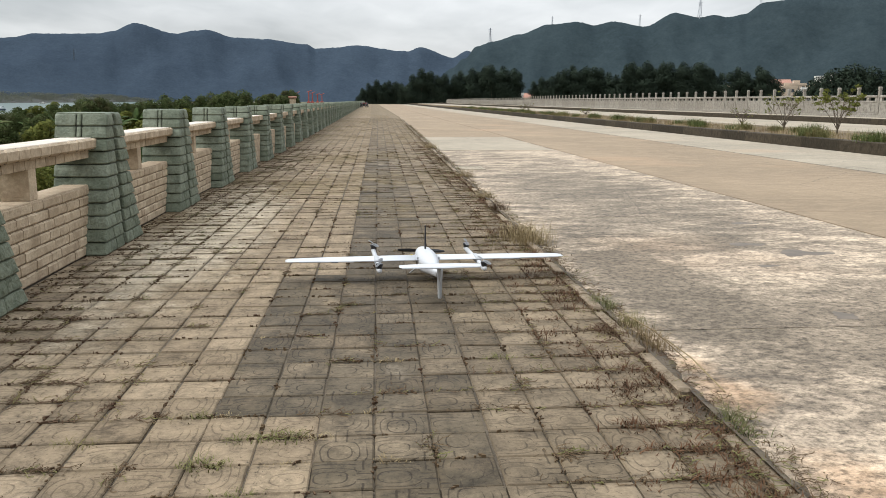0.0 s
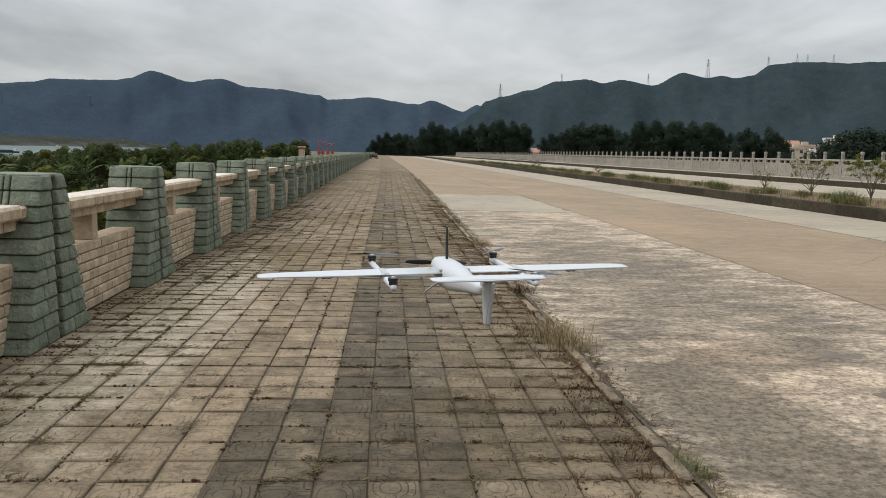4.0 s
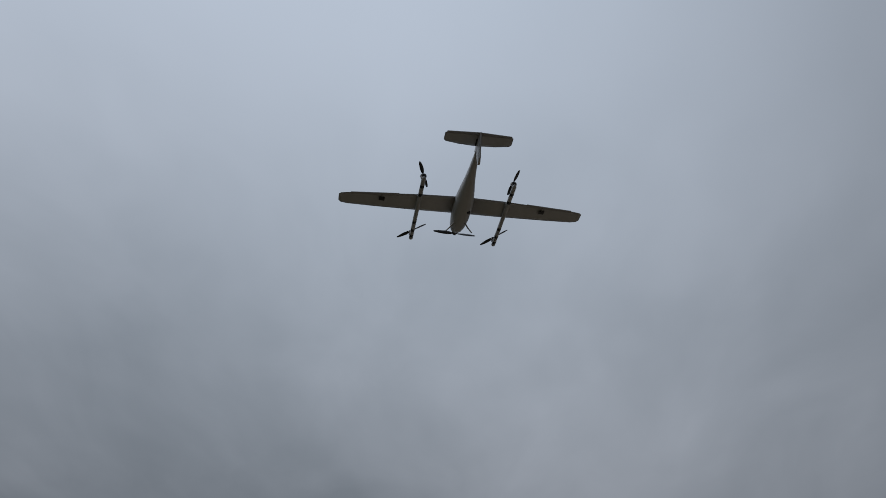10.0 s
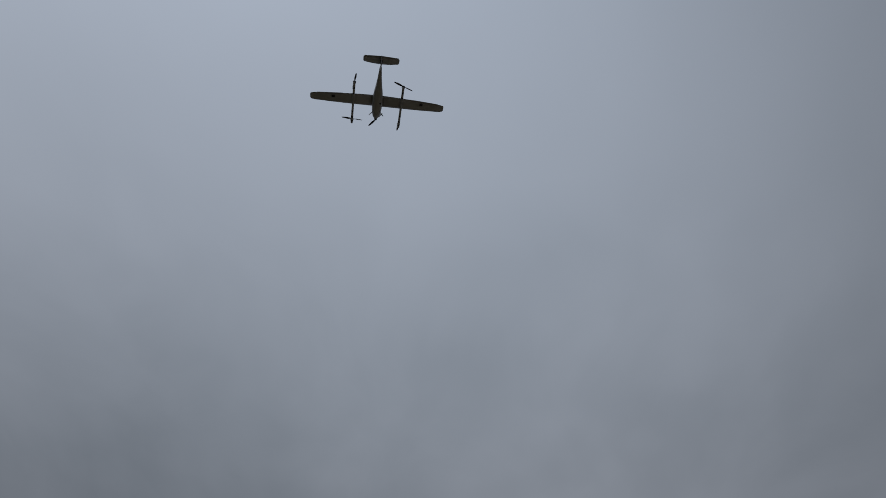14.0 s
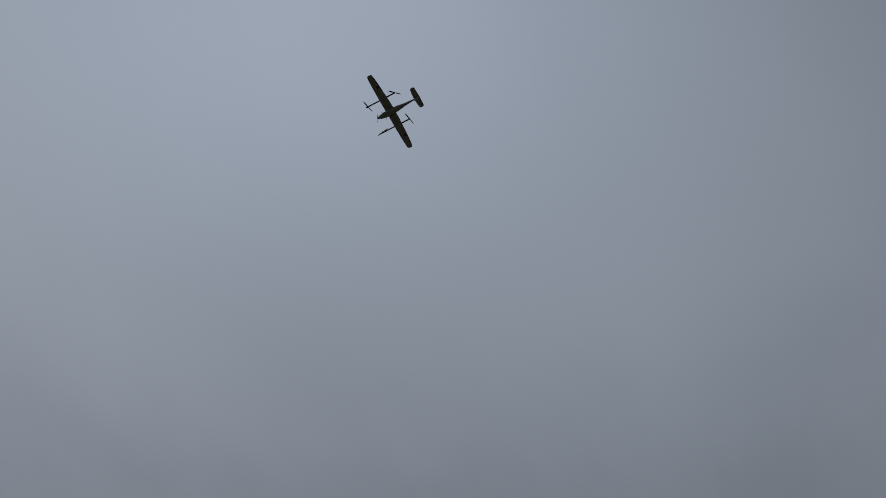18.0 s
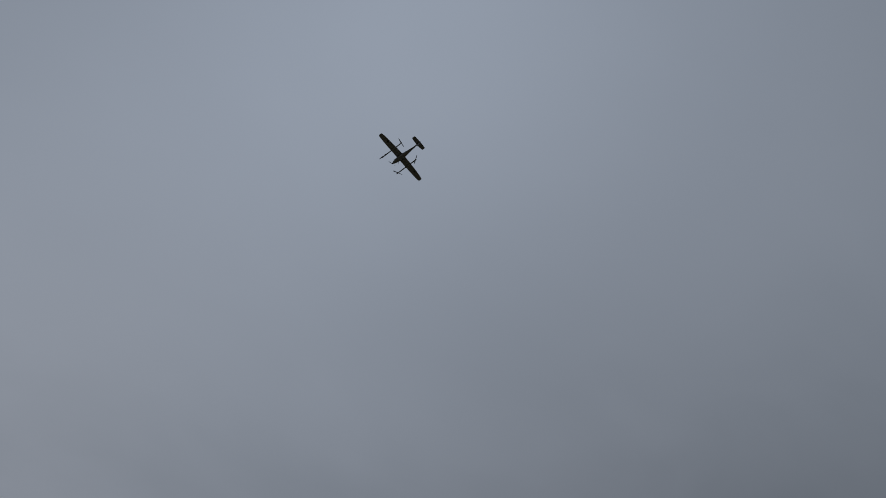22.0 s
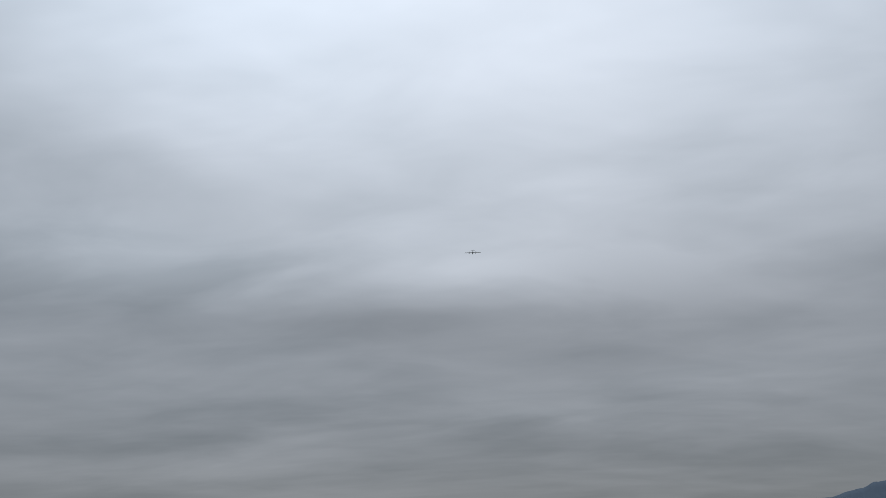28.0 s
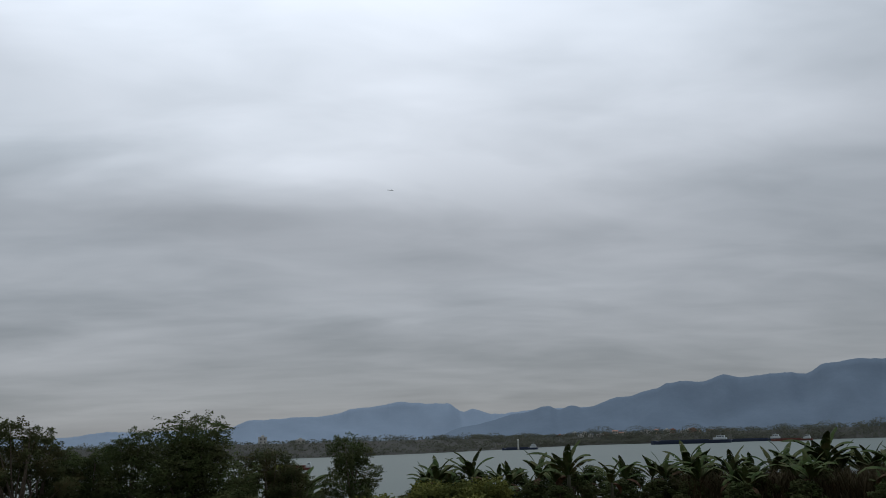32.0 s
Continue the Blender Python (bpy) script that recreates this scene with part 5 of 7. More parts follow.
def lump_set(seed, n, spread, z0, z1, size, squash=0.8):
    r = random.Random(seed)
    out = []
    for i in range(n):
        k = i / max(1, n - 1)
        z = z0 + (z1 - z0) * k
        w = spread * (1 - 0.75 * k) if k > 0.4 else spread * (0.75 + 0.4 * k)
        a = i * 2.4 + r.uniform(-0.4, 0.4)
        s = size * r.uniform(0.75, 1.2)
        out.append((w * math.cos(a), w * math.sin(a), z, s, s, s * squash))
    return out


PROTO = {}


def plant(key, x, y, z, turn=0.0, scale=1.0, tall=1.0):
    m = Matrix.Translation((x, y, z)) @ pose(0, 0, 0, 0, 0, turn) @ Matrix.Diagonal((scale, scale, scale * tall, 1))
    ob = PROTO[key]
    if key in FIRST:
        ob.matrix_basis = m
        FIRST.discard(key)
        return ob
    return copy_thing(ob, m @ Matrix.Diagonal((1 / ob.scale.x, 1 / ob.scale.y, 1 / ob.scale.z, 1)))


def polar(az, d):
    """A place at that azimuth (to the left of the road) and distance from the take-off spot's watcher."""
    return -d * math.sin(radians(az)), 0.85 + d * math.cos(radians(az))


def build_banana(name, seed):
    r = random.Random(seed)
    t = thing(name, "tall banana plant with tattered drooping leaves", "banana plant", "banana plants on the river flat")
    g = Geo()
    g.tube([(0, 0, -0.1), (0.03, 0, 0.6), (0.05, 0.03, 1.2), (0.06, 0.04, 1.65)], [0.15, 0.13, 0.11, 0.07], 9)
    part("stem", g, M["banana_stem"], t, "thick green stem", smooth=True)
    for i in range(10):
        a = i * 2.4 + r.uniform(-0.4, 0.4)
        L, wide = r.uniform(2.0, 2.9), r.uniform(0.22, 0.30)
        tilt, bend = radians((84, 70, 58, 76, 48, 64)[i % 6] + r.uniform(-6, 6)), radians(r.uniform(45, 105))
        if i > 8:
            tilt, bend, L = radians(20), radians(120), 1.7
        g = Geo()
        n, last, out, z = 12, None, 0.04, 1.55
        for k in range(n + 1):
            s = k / n
            th = tilt - bend * s ** 1.4
            if k:
                out, z = out + L / n * math.cos(th), z + L / n * math.sin(th)
            w = wide * (0.16 if s < 0.1 else math.sin(math.pi * min(1, 0.06 + s * 0.94)) ** 0.5) * (0.8 + 0.2 * ((k * 7 + i) % 3) / 2)
            sag = 0.5 * w * abs(math.cos(th)) + 0.1 * w
            c = (out * math.cos(a), out * math.sin(a), z)
            e0 = (c[0] - w * math.sin(a), c[1] + w * math.cos(a), z - sag)
            e1 = (c[0] + w * math.sin(a), c[1] - w * math.cos(a), z - sag)
            if last:
                # torn here and there into ribbons
                gap = 0.05 if (k * 5 + i) % 4 else 0.35
                l0, lc, l1 = last
                mid0 = tuple(p + (q - p) * (1 - gap) for p, q in zip(l0, e0))
                mid1 = tuple(p + (q - p) * (1 - gap * 0.7) for p, q in zip(l1, e1))
                g.quad(lc, c, mid0, l0)
                g.quad(c, lc, l1, mid1)
            last = (e0, c, e1)
        part("leaf", g, M["banana"] if i < 9 else M["litter"], t, "" if i < 9 else "withered brown leaf")
    return t


def build_casuarina(name, seed):
    r = random.Random(seed)
    t = thing(name, "tall dark feathery windbreak tree", "tree", "windbreak trees")
    lumps = [(r.uniform(-1.2, 1.2), r.uniform(-1.2, 1.2), z, s * r.uniform(0.9, 1.15), s * r.uniform(0.9, 1.15), 1.9)
             for z, s in ((1.2, 2.6), (2.6, 2.8), (4.2, 2.9), (5.8, 2.9), (7.4, 2.8), (9.1, 2.5), (10.7, 2.1), (12.2, 1.4))]
    g = Geo()
    limbs(g, 13.5, lumps[:5], 0.22, seed)
    part("trunk", g, M["bark"], t)
    v, f = leaf_cloud(lumps, 11000, 0.22, seed, 0.2, 1.8, 0.25)
    part("crown", cloud_mesh("crown", v, f, M["leaf_dark"]), None, t)
    return t


PROTO["tree"] = make_tree("broadleaf_tree", "dense round evergreen tree on the river flat", "tree",
                          lump_set(1, 15, 1.75, 1.9, 5.6, 1.25, 0.9) + [(0, 0, 6.3, 1.5, 1.5, 0.95)], 58000, 0.055, "leaf", 0.17, 21, "river flat trees", 0.2, 1.7, 0.5, 0.0, 18)
PROTO["tree_open"] = make_tree("open_tree", "airy broadleaf tree with gaps in its crown", "tree",
                               lump_set(2, 13, 1.7, 1.8, 6.0, 0.85, 0.85), 26000, 0.055, "leaf", 0.13, 22, "river flat trees", 0.3, 2.0, 0.45, 0.0, 16)
PROTO["tree_wide"] = make_tree("spreading_tree", "spreading tree with thin yellowing foliage", "tree",
                               lump_set(3, 15, 2.6, 2.6, 6.2, 0.8, 0.6), 16000, 0.053, "leaf_grey", 0.16, 23, "river flat trees", 0.2, 2.3, 0.4, 0.5, 16)
PROTO["bush"] = make_tree("bush", "dense leafy green shrub on the river flat", "shrub", lump_set(4, 20, 1.5, 0.6, 3.0, 0.5, 0.8), 21000, 0.051, "leaf", 0.06, 24, "river flat shrubs", 0.2, 1.9, 0.45, 0.0, 12)
PROTO["bush_yellow"] = make_tree("yellow_bush", "yellow-green leafy shrub on the river flat", "shrub", lump_set(5, 20, 1.8, 0.7, 3.1, 0.55, 0.7), 16000, 0.064, "leaf_yellow", 0.06, 25, "river flat shrubs", 0.3, 1.9, 0.5, 0.0, 12)
PROTO["papaya"] = make_tree("thin_shrub", "thin open shrub with brownish leaves", "shrub", lump_set(6, 9, 1.3, 0.9, 3.6, 0.6, 0.6), 3600, 0.10, "leaf_yellow", 0.05, 26, "river flat shrubs", 0.5, 2.4)
PROTO["tree_dark"] = make_tree("dark_tree", "dense dark evergreen tree by the village", "tree", lump_set(9, 14, 1.9, 1.8, 5.4, 1.2, 0.85) + [(0, 0, 6.1, 1.4, 1.4, 0.9)], 7000, 0.15, "leaf_dark", 0.17, 28, "village trees")
# simpler crowns for those that stand far off
PROTO["far_tree"] = make_tree("broadleaf_tree", "dense round evergreen tree on the river flat", "tree",
                              lump_set(1, 15, 1.75, 1.9, 5.6, 1.25, 0.9) + [(0, 0, 6.3, 1.5, 1.5, 0.95)], 7000, 0.124, "leaf", 0.17, 21, "river flat trees")
PROTO["far_tree_open"] = make_tree("open_tree", "airy broadleaf tree with gaps in its crown", "tree",
                                   lump_set(2, 13, 1.7, 1.8, 6.0, 0.85, 0.85), 4500, 0.124, "leaf", 0.13, 22, "river flat trees", 0.3, 2.0, 0.5)
PROTO["far_tree_wide"] = make_tree("spreading_tree", "spreading tree with thin yellowing foliage", "tree",
                                   lump_set(3, 15, 2.6, 2.6, 6.2, 0.8, 0.6), 4200, 0.127, "leaf_grey", 0.16, 23, "river flat trees", 0.2, 2.3, 0.4, 0.5)
PROTO["far_bush"] = make_tree("bush", "dense leafy green shrub on the river flat", "shrub", lump_set(4, 20, 1.5, 0.6, 3.0, 0.5, 0.8), 3200, 0.12, "leaf", 0.06, 24, "river flat shrubs")
PROTO["far_bush_yellow"] = make_tree("yellow_bush", "yellow-green leafy shrub on the river flat", "shrub", lump_set(5, 20, 1.8, 0.7, 3.1, 0.55, 0.7), 3400, 0.127, "leaf_yellow", 0.06, 25, "river flat shrubs", 0.3)
PROTO["banana"] = build_banana("banana_plant", 31)
PROTO["banana_b"] = build_banana("banana_plant", 32)
PROTO["pine"] = build_casuarina("windbreak_tree", 41)
PROTO["pine_b"] = build_casuarina("windbreak_tree", 42)
FIRST = set(PROTO)
FLAT = -4.05

# the flat seen across the parapet at the end of the shot
for az, d, key, s, tall in ((99.4, 42, "tree", 1.30, 0.80), (103.2, 44, "tree_open", 1.02, 1.0), (105.3, 46, "tree_open", 0.92, 1.0), (107.0, 45, "tree_open", 0.86, 1.04), (108.6, 45, "tree_wide", 0.90, 1.12), (109.8, 43, "tree_wide", 0.95, 1.17), (111.6, 45, "tree_wide", 1.0, 1.16),
                            (113.8, 42, "tree_wide", 0.90, 1.0), (116.5, 44, "tree_wide", 1.0, 1.0), (89, 42, "tree_open", 0.90, 1.04), (94.3, 46, "tree_wide", 0.85, 1.0), (92.7, 45, "tree_wide", 0.78, 0.95), (95.6, 47, "tree_wide", 0.85, 1.0), (96.4, 46, "bush", 1.0, 1.15),
                            (107.6, 39, "bush", 0.85, 1.0), (104.6, 38, "bush", 0.8, 0.95), (112, 38, "bush", 0.9, 1.0), (92.4, 46, "bush", 1.0, 1.05), (87.2, 41, "bush", 0.75, 0.9), (101.8, 41, "bush", 1.0, 1.1), (97.4, 40, "bush", 0.9, 0.9),
                            (119, 42, "tree", 1.0, 1.0), (122, 45, "tree_wide", 1.0, 1.0), (97.9, 37, "bush", 1.15, 1.0), (96.2, 38, "bush", 1.2, 0.9), (95.0, 37, "bush", 1.1, 0.85), (96.8, 41, "tree_wide", 0.72, 0.75), (115, 36, "papaya", 1.2, 1.2), (90.6, 41.5, "bush", 0.8, 0.95), (93.6, 52, "papaya", 1.1, 1.1)):
    plant(key, *polar(az, d), FLAT, az * 37 % 360, s, tall)
for az, d, s in ((91.8, 35, 1.3), (89.5, 34, 1.24), (86.6, 34, 1.3), (88.1, 36, 1.3), (84.2, 33, 1.2), (81.6, 34, 1.28), (79.2, 35, 1.2), (77.2, 34, 1.08), (94.2, 33, 0.9), (97.5, 32, 0.7), (100.5, 33, 1.0), (104.2, 32, 1.0), (110.5, 33, 1.1), (114, 33, 1.0), (80.2, 43, 1.4), (83.5, 44, 1.35)):
    plant("bush_yellow", *polar(az, d), FLAT - 0.25, az * 53 % 360, s, 0.86)
for i, (az, d, s) in enumerate(((58.2, 66, 1.15), (60, 62, 1.1), (61.2, 68, 1.1), (62.6, 62, 1.0), (64, 66, 1.05), (65.6, 63, 0.95), (67.2, 67, 1.0), (68.9, 62, 1.12), (70.6, 68, 0.9), (72.2, 64, 0.95),
                                (73.8, 61, 1.1), (75.4, 66, 1.0), (77.2, 63, 0.92), (78.6, 68, 1.0), (80.2, 62, 1.12), (81.6, 66, 0.95), (83.3, 62, 0.9), (84.8, 67, 0.95), (56.8, 63, 1.2), (55.2, 66, 1.2), (53.5, 62, 1.1),
                                (91.6, 50, 1.0), (93.2, 49, 0.9), (95.0, 56, 1.0), (71.4, 58, 0.75), (66.4, 57, 0.7), (63.2, 57, 0.8), (79.3, 58, 0.8))):
    if i % 7 == 4:
        continue
    az, d = az + 0.9 * math.sin(i * 5.1), d + 3.5 * math.sin(i * 3.7)
    plant("banana" if i % 2 else "banana_b", *polar(az, d * 1.25), FLAT, i * 73 % 360, s * (1.6, 1.15, 1.4, 1.0, 1.55, 1.25)[i % 6])
    if i < 21:
        plant("banana_b" if i % 2 else "banana", *polar(az + 0.75, d * 1.25 + 2.5), FLAT, i * 131 % 360, s * (0.85, 1.1, 0.7)[i % 3])
        plant("far_bush", *polar(az - 0.4, d * 1.25 + 3.0), FLAT - 0.2, i * 57 % 360, 1.15, 0.85)
        plant("far_bush", *polar(az + 0.5, d * 1.25 - 1.2), FLAT - 0.3, i * 87 % 360, 1.15, 0.6)
for i in range(14):
    az = 53 + 13.5 * (i * 0.618 % 1)
    plant(("banana", "banana_b")[i % 2], *polar(az, 80 + 8 * (i * 0.37 % 1)), FLAT, i * 97 % 360, 1.1 + 0.4 * (i * 0.71 % 1))
# scrub beside the parapet along the road
r = random.Random(17)
for i in range(210):
    y = 14 + (i / 210) ** 1.35 * 290
    x = -(9 + r.random() ** 1.6 * (16 + y * 0.32))
    if y < 40 and -x > y * 1.1:
        continue
    key = r.choice(("bush", "bush_yellow", "papaya", "papaya", "bush", "bush", "tree_wide", "banana" if y > 45 else "bush"))
    s = r.uniform(0.7, 0.9) if key == "banana" else r.uniform(0.5, 0.62) if key == "tree_wide" else r.uniform(0.8, 1.2)
    plant("far_" + key if key.startswith(("bush", "tree")) and y > 30 else key, x, y, FLAT, r.uniform(0, 360), s, r.uniform(0.85, 1.1))
for az, d, s in ((26, 88, 1.15), (24.6, 92, 1.1), (21.5, 86, 1.1), (20.6, 92, 1.0), (19.5, 96, 1.1), (17.2, 95, 1.1), (15.8, 105, 1.15), (27.6, 80, 1.1)):
    plant("banana", *polar(az, d), FLAT, az * 91 % 360, s * 1.12)
# irregular belt of small trees that rises along the levee
r = random.Random(29)
BELT = ((24.5, -1.0), (22.8, -0.8), (19.9, -0.2), (17.9, 0.2), (16.9, -0.35), (15.2, -0.1), (13.75, 0.35), (12, 0.12), (10.5, 0.48), (8.7, 0.58), (7.2, 0.4), (5.7, 0.74), (4.5, 0.3))
for i in range(64):
    az = 24 - 18.6 * (i / 63) ** 0.85 + r.uniform(-0.3, 0.3)
    el = 0.6
    for (pa, pe), (qa, qe) in zip(BELT, BELT[1:]):
        if qa <= az <= pa:
            el = pe + (qe - pe) * (pa - az) / (pa - qa)
    d = r.uniform(85, 130) + (24 - az) * 4.5
    top = 1.65 - FLAT + d * math.tan(radians(el + r.choice((0.05, -0.1, -0.25, -0.45, 0.0))))
    key, h = r.choice((("tree", 7.2), ("tree_open", 6.9), ("tree_wide", 6.8), ("tree_open", 6.9), ("bush", 3.5), ("bush", 3.5)))
    plant("far_" + key, *polar(az, d), FLAT - 0.1, r.uniform(0, 360), max(0.6, top / h) * (1.0 if key != "bush" else 0.95), 1.0)

# windbreak and village trees on the right-hand plain
for i, (az, d, h) in enumerate(((0.7, 330, 5.9), (0.1, 330, 7.9), (-0.5, 330, 9.2), (-1.1, 330, 8.9), (-1.7, 330, 8.5), (-2.2, 312, 7.6), (-2.8, 310, 10.8), (-3.5, 310, 13.0), (-4.3, 310, 12.0), (-5.0, 310, 11.1), (-5.7, 312, 10.7), (-6.4, 312, 12.2),
                                (-7.1, 310, 13.1), (-7.8, 310, 14.0), (-8.4, 308, 14.4), (-9.2, 308, 13.8), (-9.8, 308, 13.0), (-11.4, 302, 8.2), (-12.0, 300, 9.6), (-12.8, 300, 11.4), (-13.4, 300, 12.5), (-14.1, 300, 13.8), (-14.8, 300, 13.4), (-15.4, 300, 13.2), (-16.0, 300, 12.8),
                                (-16.8, 298, 10.4), (-17.5, 296, 14.0), (-18.2, 296, 14.6), (-19.0, 296, 15.0), (-19.8, 296, 14.5), (-20.5, 296, 14.5), (-21.3, 296, 14.5), (-22.0, 296, 14.2), (-22.6, 296, 14.4), (-23.2, 296, 12.2), (-24.5, 290, 12.4), (-25.2, 290, 10.8), (-26.2, 290, 12.8), (-26.8, 290, 9.5))):
    x, y = polar(az, d)
    plant("pine" if i % 2 else "pine_b", x, y, -2.2, i * 67 % 360, (h + 2.6) / 14.0)
    x, y = polar(az - 0.34, d + 5)
    plant("pine_b" if i % 2 else "pine", x, y, -2.2, i * 101 % 360, (h * 0.9 + 2.6) / 14.0)
for az, d, s in ((-29.6, 210, 1.35), (-30.6, 205, 1.6), (-31.6, 200, 1.7), (-32.6, 200, 1.6), (-33.8, 200, 1.6), (-28.6, 230, 1.0), (-30, 190, 1.0), (-27.2, 260, 1.0), (-26.8, 220, 0.8)):
    x, y = polar(az, d)
    plant("tree_dark", x, y, -2.2, az * 31 % 360, s, 1.0)


# grass and weeds


def blades(spots, seed, height, width, count, mat, spread, lie=1.0):
    """Bent grass blades in tufts at (x, y, z)."""
    r = np.random.RandomState(seed)
    v, f = [], []
    for x, y, z, k in spots:
        for _ in range(max(2, int(count * k))):
            a, h, lean = r.rand() * 6.283, height * k * (0.5 + 0.8 * r.rand()), 0.25 + 0.75 * r.rand()
            px, py = x + r.normal() * spread * k, y + r.normal() * spread * k
            h, lean = h / lie, lean * lie * lie
            cx, cy, w = math.cos(a), math.sin(a), width * (0.6 + 0.8 * r.rand())
            i = len(v)
            v += [(px - cy * w, py + cx * w, z), (px + cy * w, py - cx * w, z), (px + cx * h * lean * 0.35 + cy * w * 0.7, py + cy * h * lean * 0.35 - cx * w * 0.7, z + h * 0.65),
                  (px + cx * h * lean * 0.35 - cy * w * 0.7, py + cy * h * lean * 0.35 + cx * w * 0.7, z + h * 0.65), (px + cx * h * lean, py + cy * h * lean, z + h)]
            f += [(i, i + 1, i + 2, i + 3), (i + 3, i + 2, i + 4)]
    me = bpy.data.meshes.new("blades")
    me.from_pydata(v, [], f)
    me.materials.append(M[mat])
    return me


def creepers():
    """Dead and living runners that lie along the joints, thick by the kerb and the parapet."""
    r = random.Random(37)
    brown, pale = Geo(), Geo()

    def runner(g, x, y, along, spread):
        a = (0 if along else math.pi / 2) + r.choice((0, math.pi)) + r.gauss(0, spread)
        w, L, n = r.uniform(0.0008, 0.0022), r.uniform(0.008, 0.024), r.randint(2, 5)
        px, py, pz = x, y, 0.004
        for _ in range(n):
            qx, qy, qz = px + L * math.cos(a), py + L * math.sin(a), max(0.003, pz + r.gauss(0.001, 0.004))
            nx, ny = -math.sin(a) * w, math.cos(a) * w
            g.quad((px - nx, py - ny, pz), (qx - nx, qy - ny, qz), (qx + nx, qy + ny, qz + 0.002), (px + nx, py + ny, pz + 0.002))
            if r.random() < 0.8:
                b, l = a + r.choice((-1, 1)) * r.uniform(0.5, 1.3), r.uniform(0.004, 0.013)
                cx, cy = l * math.cos(b), l * math.sin(b)
                g.quad((qx, qy, qz), (qx + cx * 0.5 - cy * 0.35, qy + cy * 0.5 + cx * 0.35, qz + 0.004), (qx + cx, qy + cy, qz + 0.002), (qx + cx * 0.5 + cy * 0.35, qy + cy * 0.5 - cx * 0.35, qz + 0.004))
            px, py, pz, a = qx, qy, qz, a + r.gauss(0, 0.8)

    for k in range(1250):
        # patches: by the parapet, by the kerb, thinly between
        u = r.random()
        y = -3 + 26 * r.random() ** 1.9
        x = PAVE_X0 + 0.05 + abs(r.gauss(0, 0.5)) if u < 0.34 else kerb_x(y) - abs(r.gauss(0, 0.4)) if u < 0.60 else PAVE_X0 + 4 * r.random()
        along = r.random() < 0.78
        if along:
            y = round((y - TILE_Y0) / TILE) * TILE + TILE_Y0
        else:
            x = PAVE_X0 + round((x - PAVE_X0) / tile_w(y)) * tile_w(y)
        x = min(x, kerb_x(y))
        size = r.uniform(0.03, 0.12)
        for _ in range(r.randint(8, 34)):
            runner(brown if r.random() < 0.75 else pale, x + (r.gauss(0, size) if along else r.gauss(0, 0.012)), y + (r.gauss(0, 0.012) if along else r.gauss(0, size)), along, 0.7)
    for k in range(11000):
        y = -3 + 50 * r.random() ** 1.5
        thick = 0.5 + 0.5 * noise.noise((0, y * 1.6, 3))
        if r.random() > thick + 0.2:
            continue
        side = r.random()
        x = kerb_x(y) + (r.gauss(-0.03, 0.06) if side < 0.4 else r.gauss(KERB_W + 0.05, 0.045))
        runner(brown if r.random() < 0.7 else pale, x, y, False, 0.6)
    tagged(part("brown_creepers", brown, M["litter"]), "brown withered creeping weeds in the paving joints", "weeds", kind="stuff")
    tagged(part("pale_runners", pale, M["olive"]), "yellow-green creeping weeds in the paving joints", "weeds", kind="stuff")
    # soil washed against the road side of the kerb
    g = Geo()
    last = None
    for i in range(700):
        y = -2 + i * 0.09
        w = 0.035 + 0.07 * noise.noise((y * 1.3, 5, 0)) + 0.05 * noise.noise((y * 7, 2, 0))
        x0, x1 = kerb_x(y) + KERB_W - 0.03, kerb_x(y) + KERB_W + max(0.0, w)
        now = ((x0, y, 0.010), ((x0 + x1) / 2, y, 0.006 + 0.008 * noise.noise((y * 5, 1, 1))), (x1, y, -0.006))
        if last:
            g.quad(last[0], last[1], now[1], now[0])
            g.quad(last[1], last[2], now[2], now[1])
        last = now
    tagged(part("gutter_soil", g, M["joint"], smooth=True), "dark soil washed along the kerb", "soil", kind="stuff")
    for x, y, turn in ((1.68, 3.75, 100), (1.72, 3.25, 95)):
        t = thing("dry_stalk", "long bent dry grass stalk lying by the kerb", "stalk", "dry stalks by the kerb", pose(x, y, 0.0, 0, 0, turn))
        g = Geo()
        g.tube([(-0.5, 0, 0.0), (-0.2, 0.03, 0.08), (0.15, 0.0, 0.07), (0.5, -0.07, 0.005)], [0.0035, 0.0035, 0.003, 0.0015], 6)
        part("stem", g, M["straw"], t)


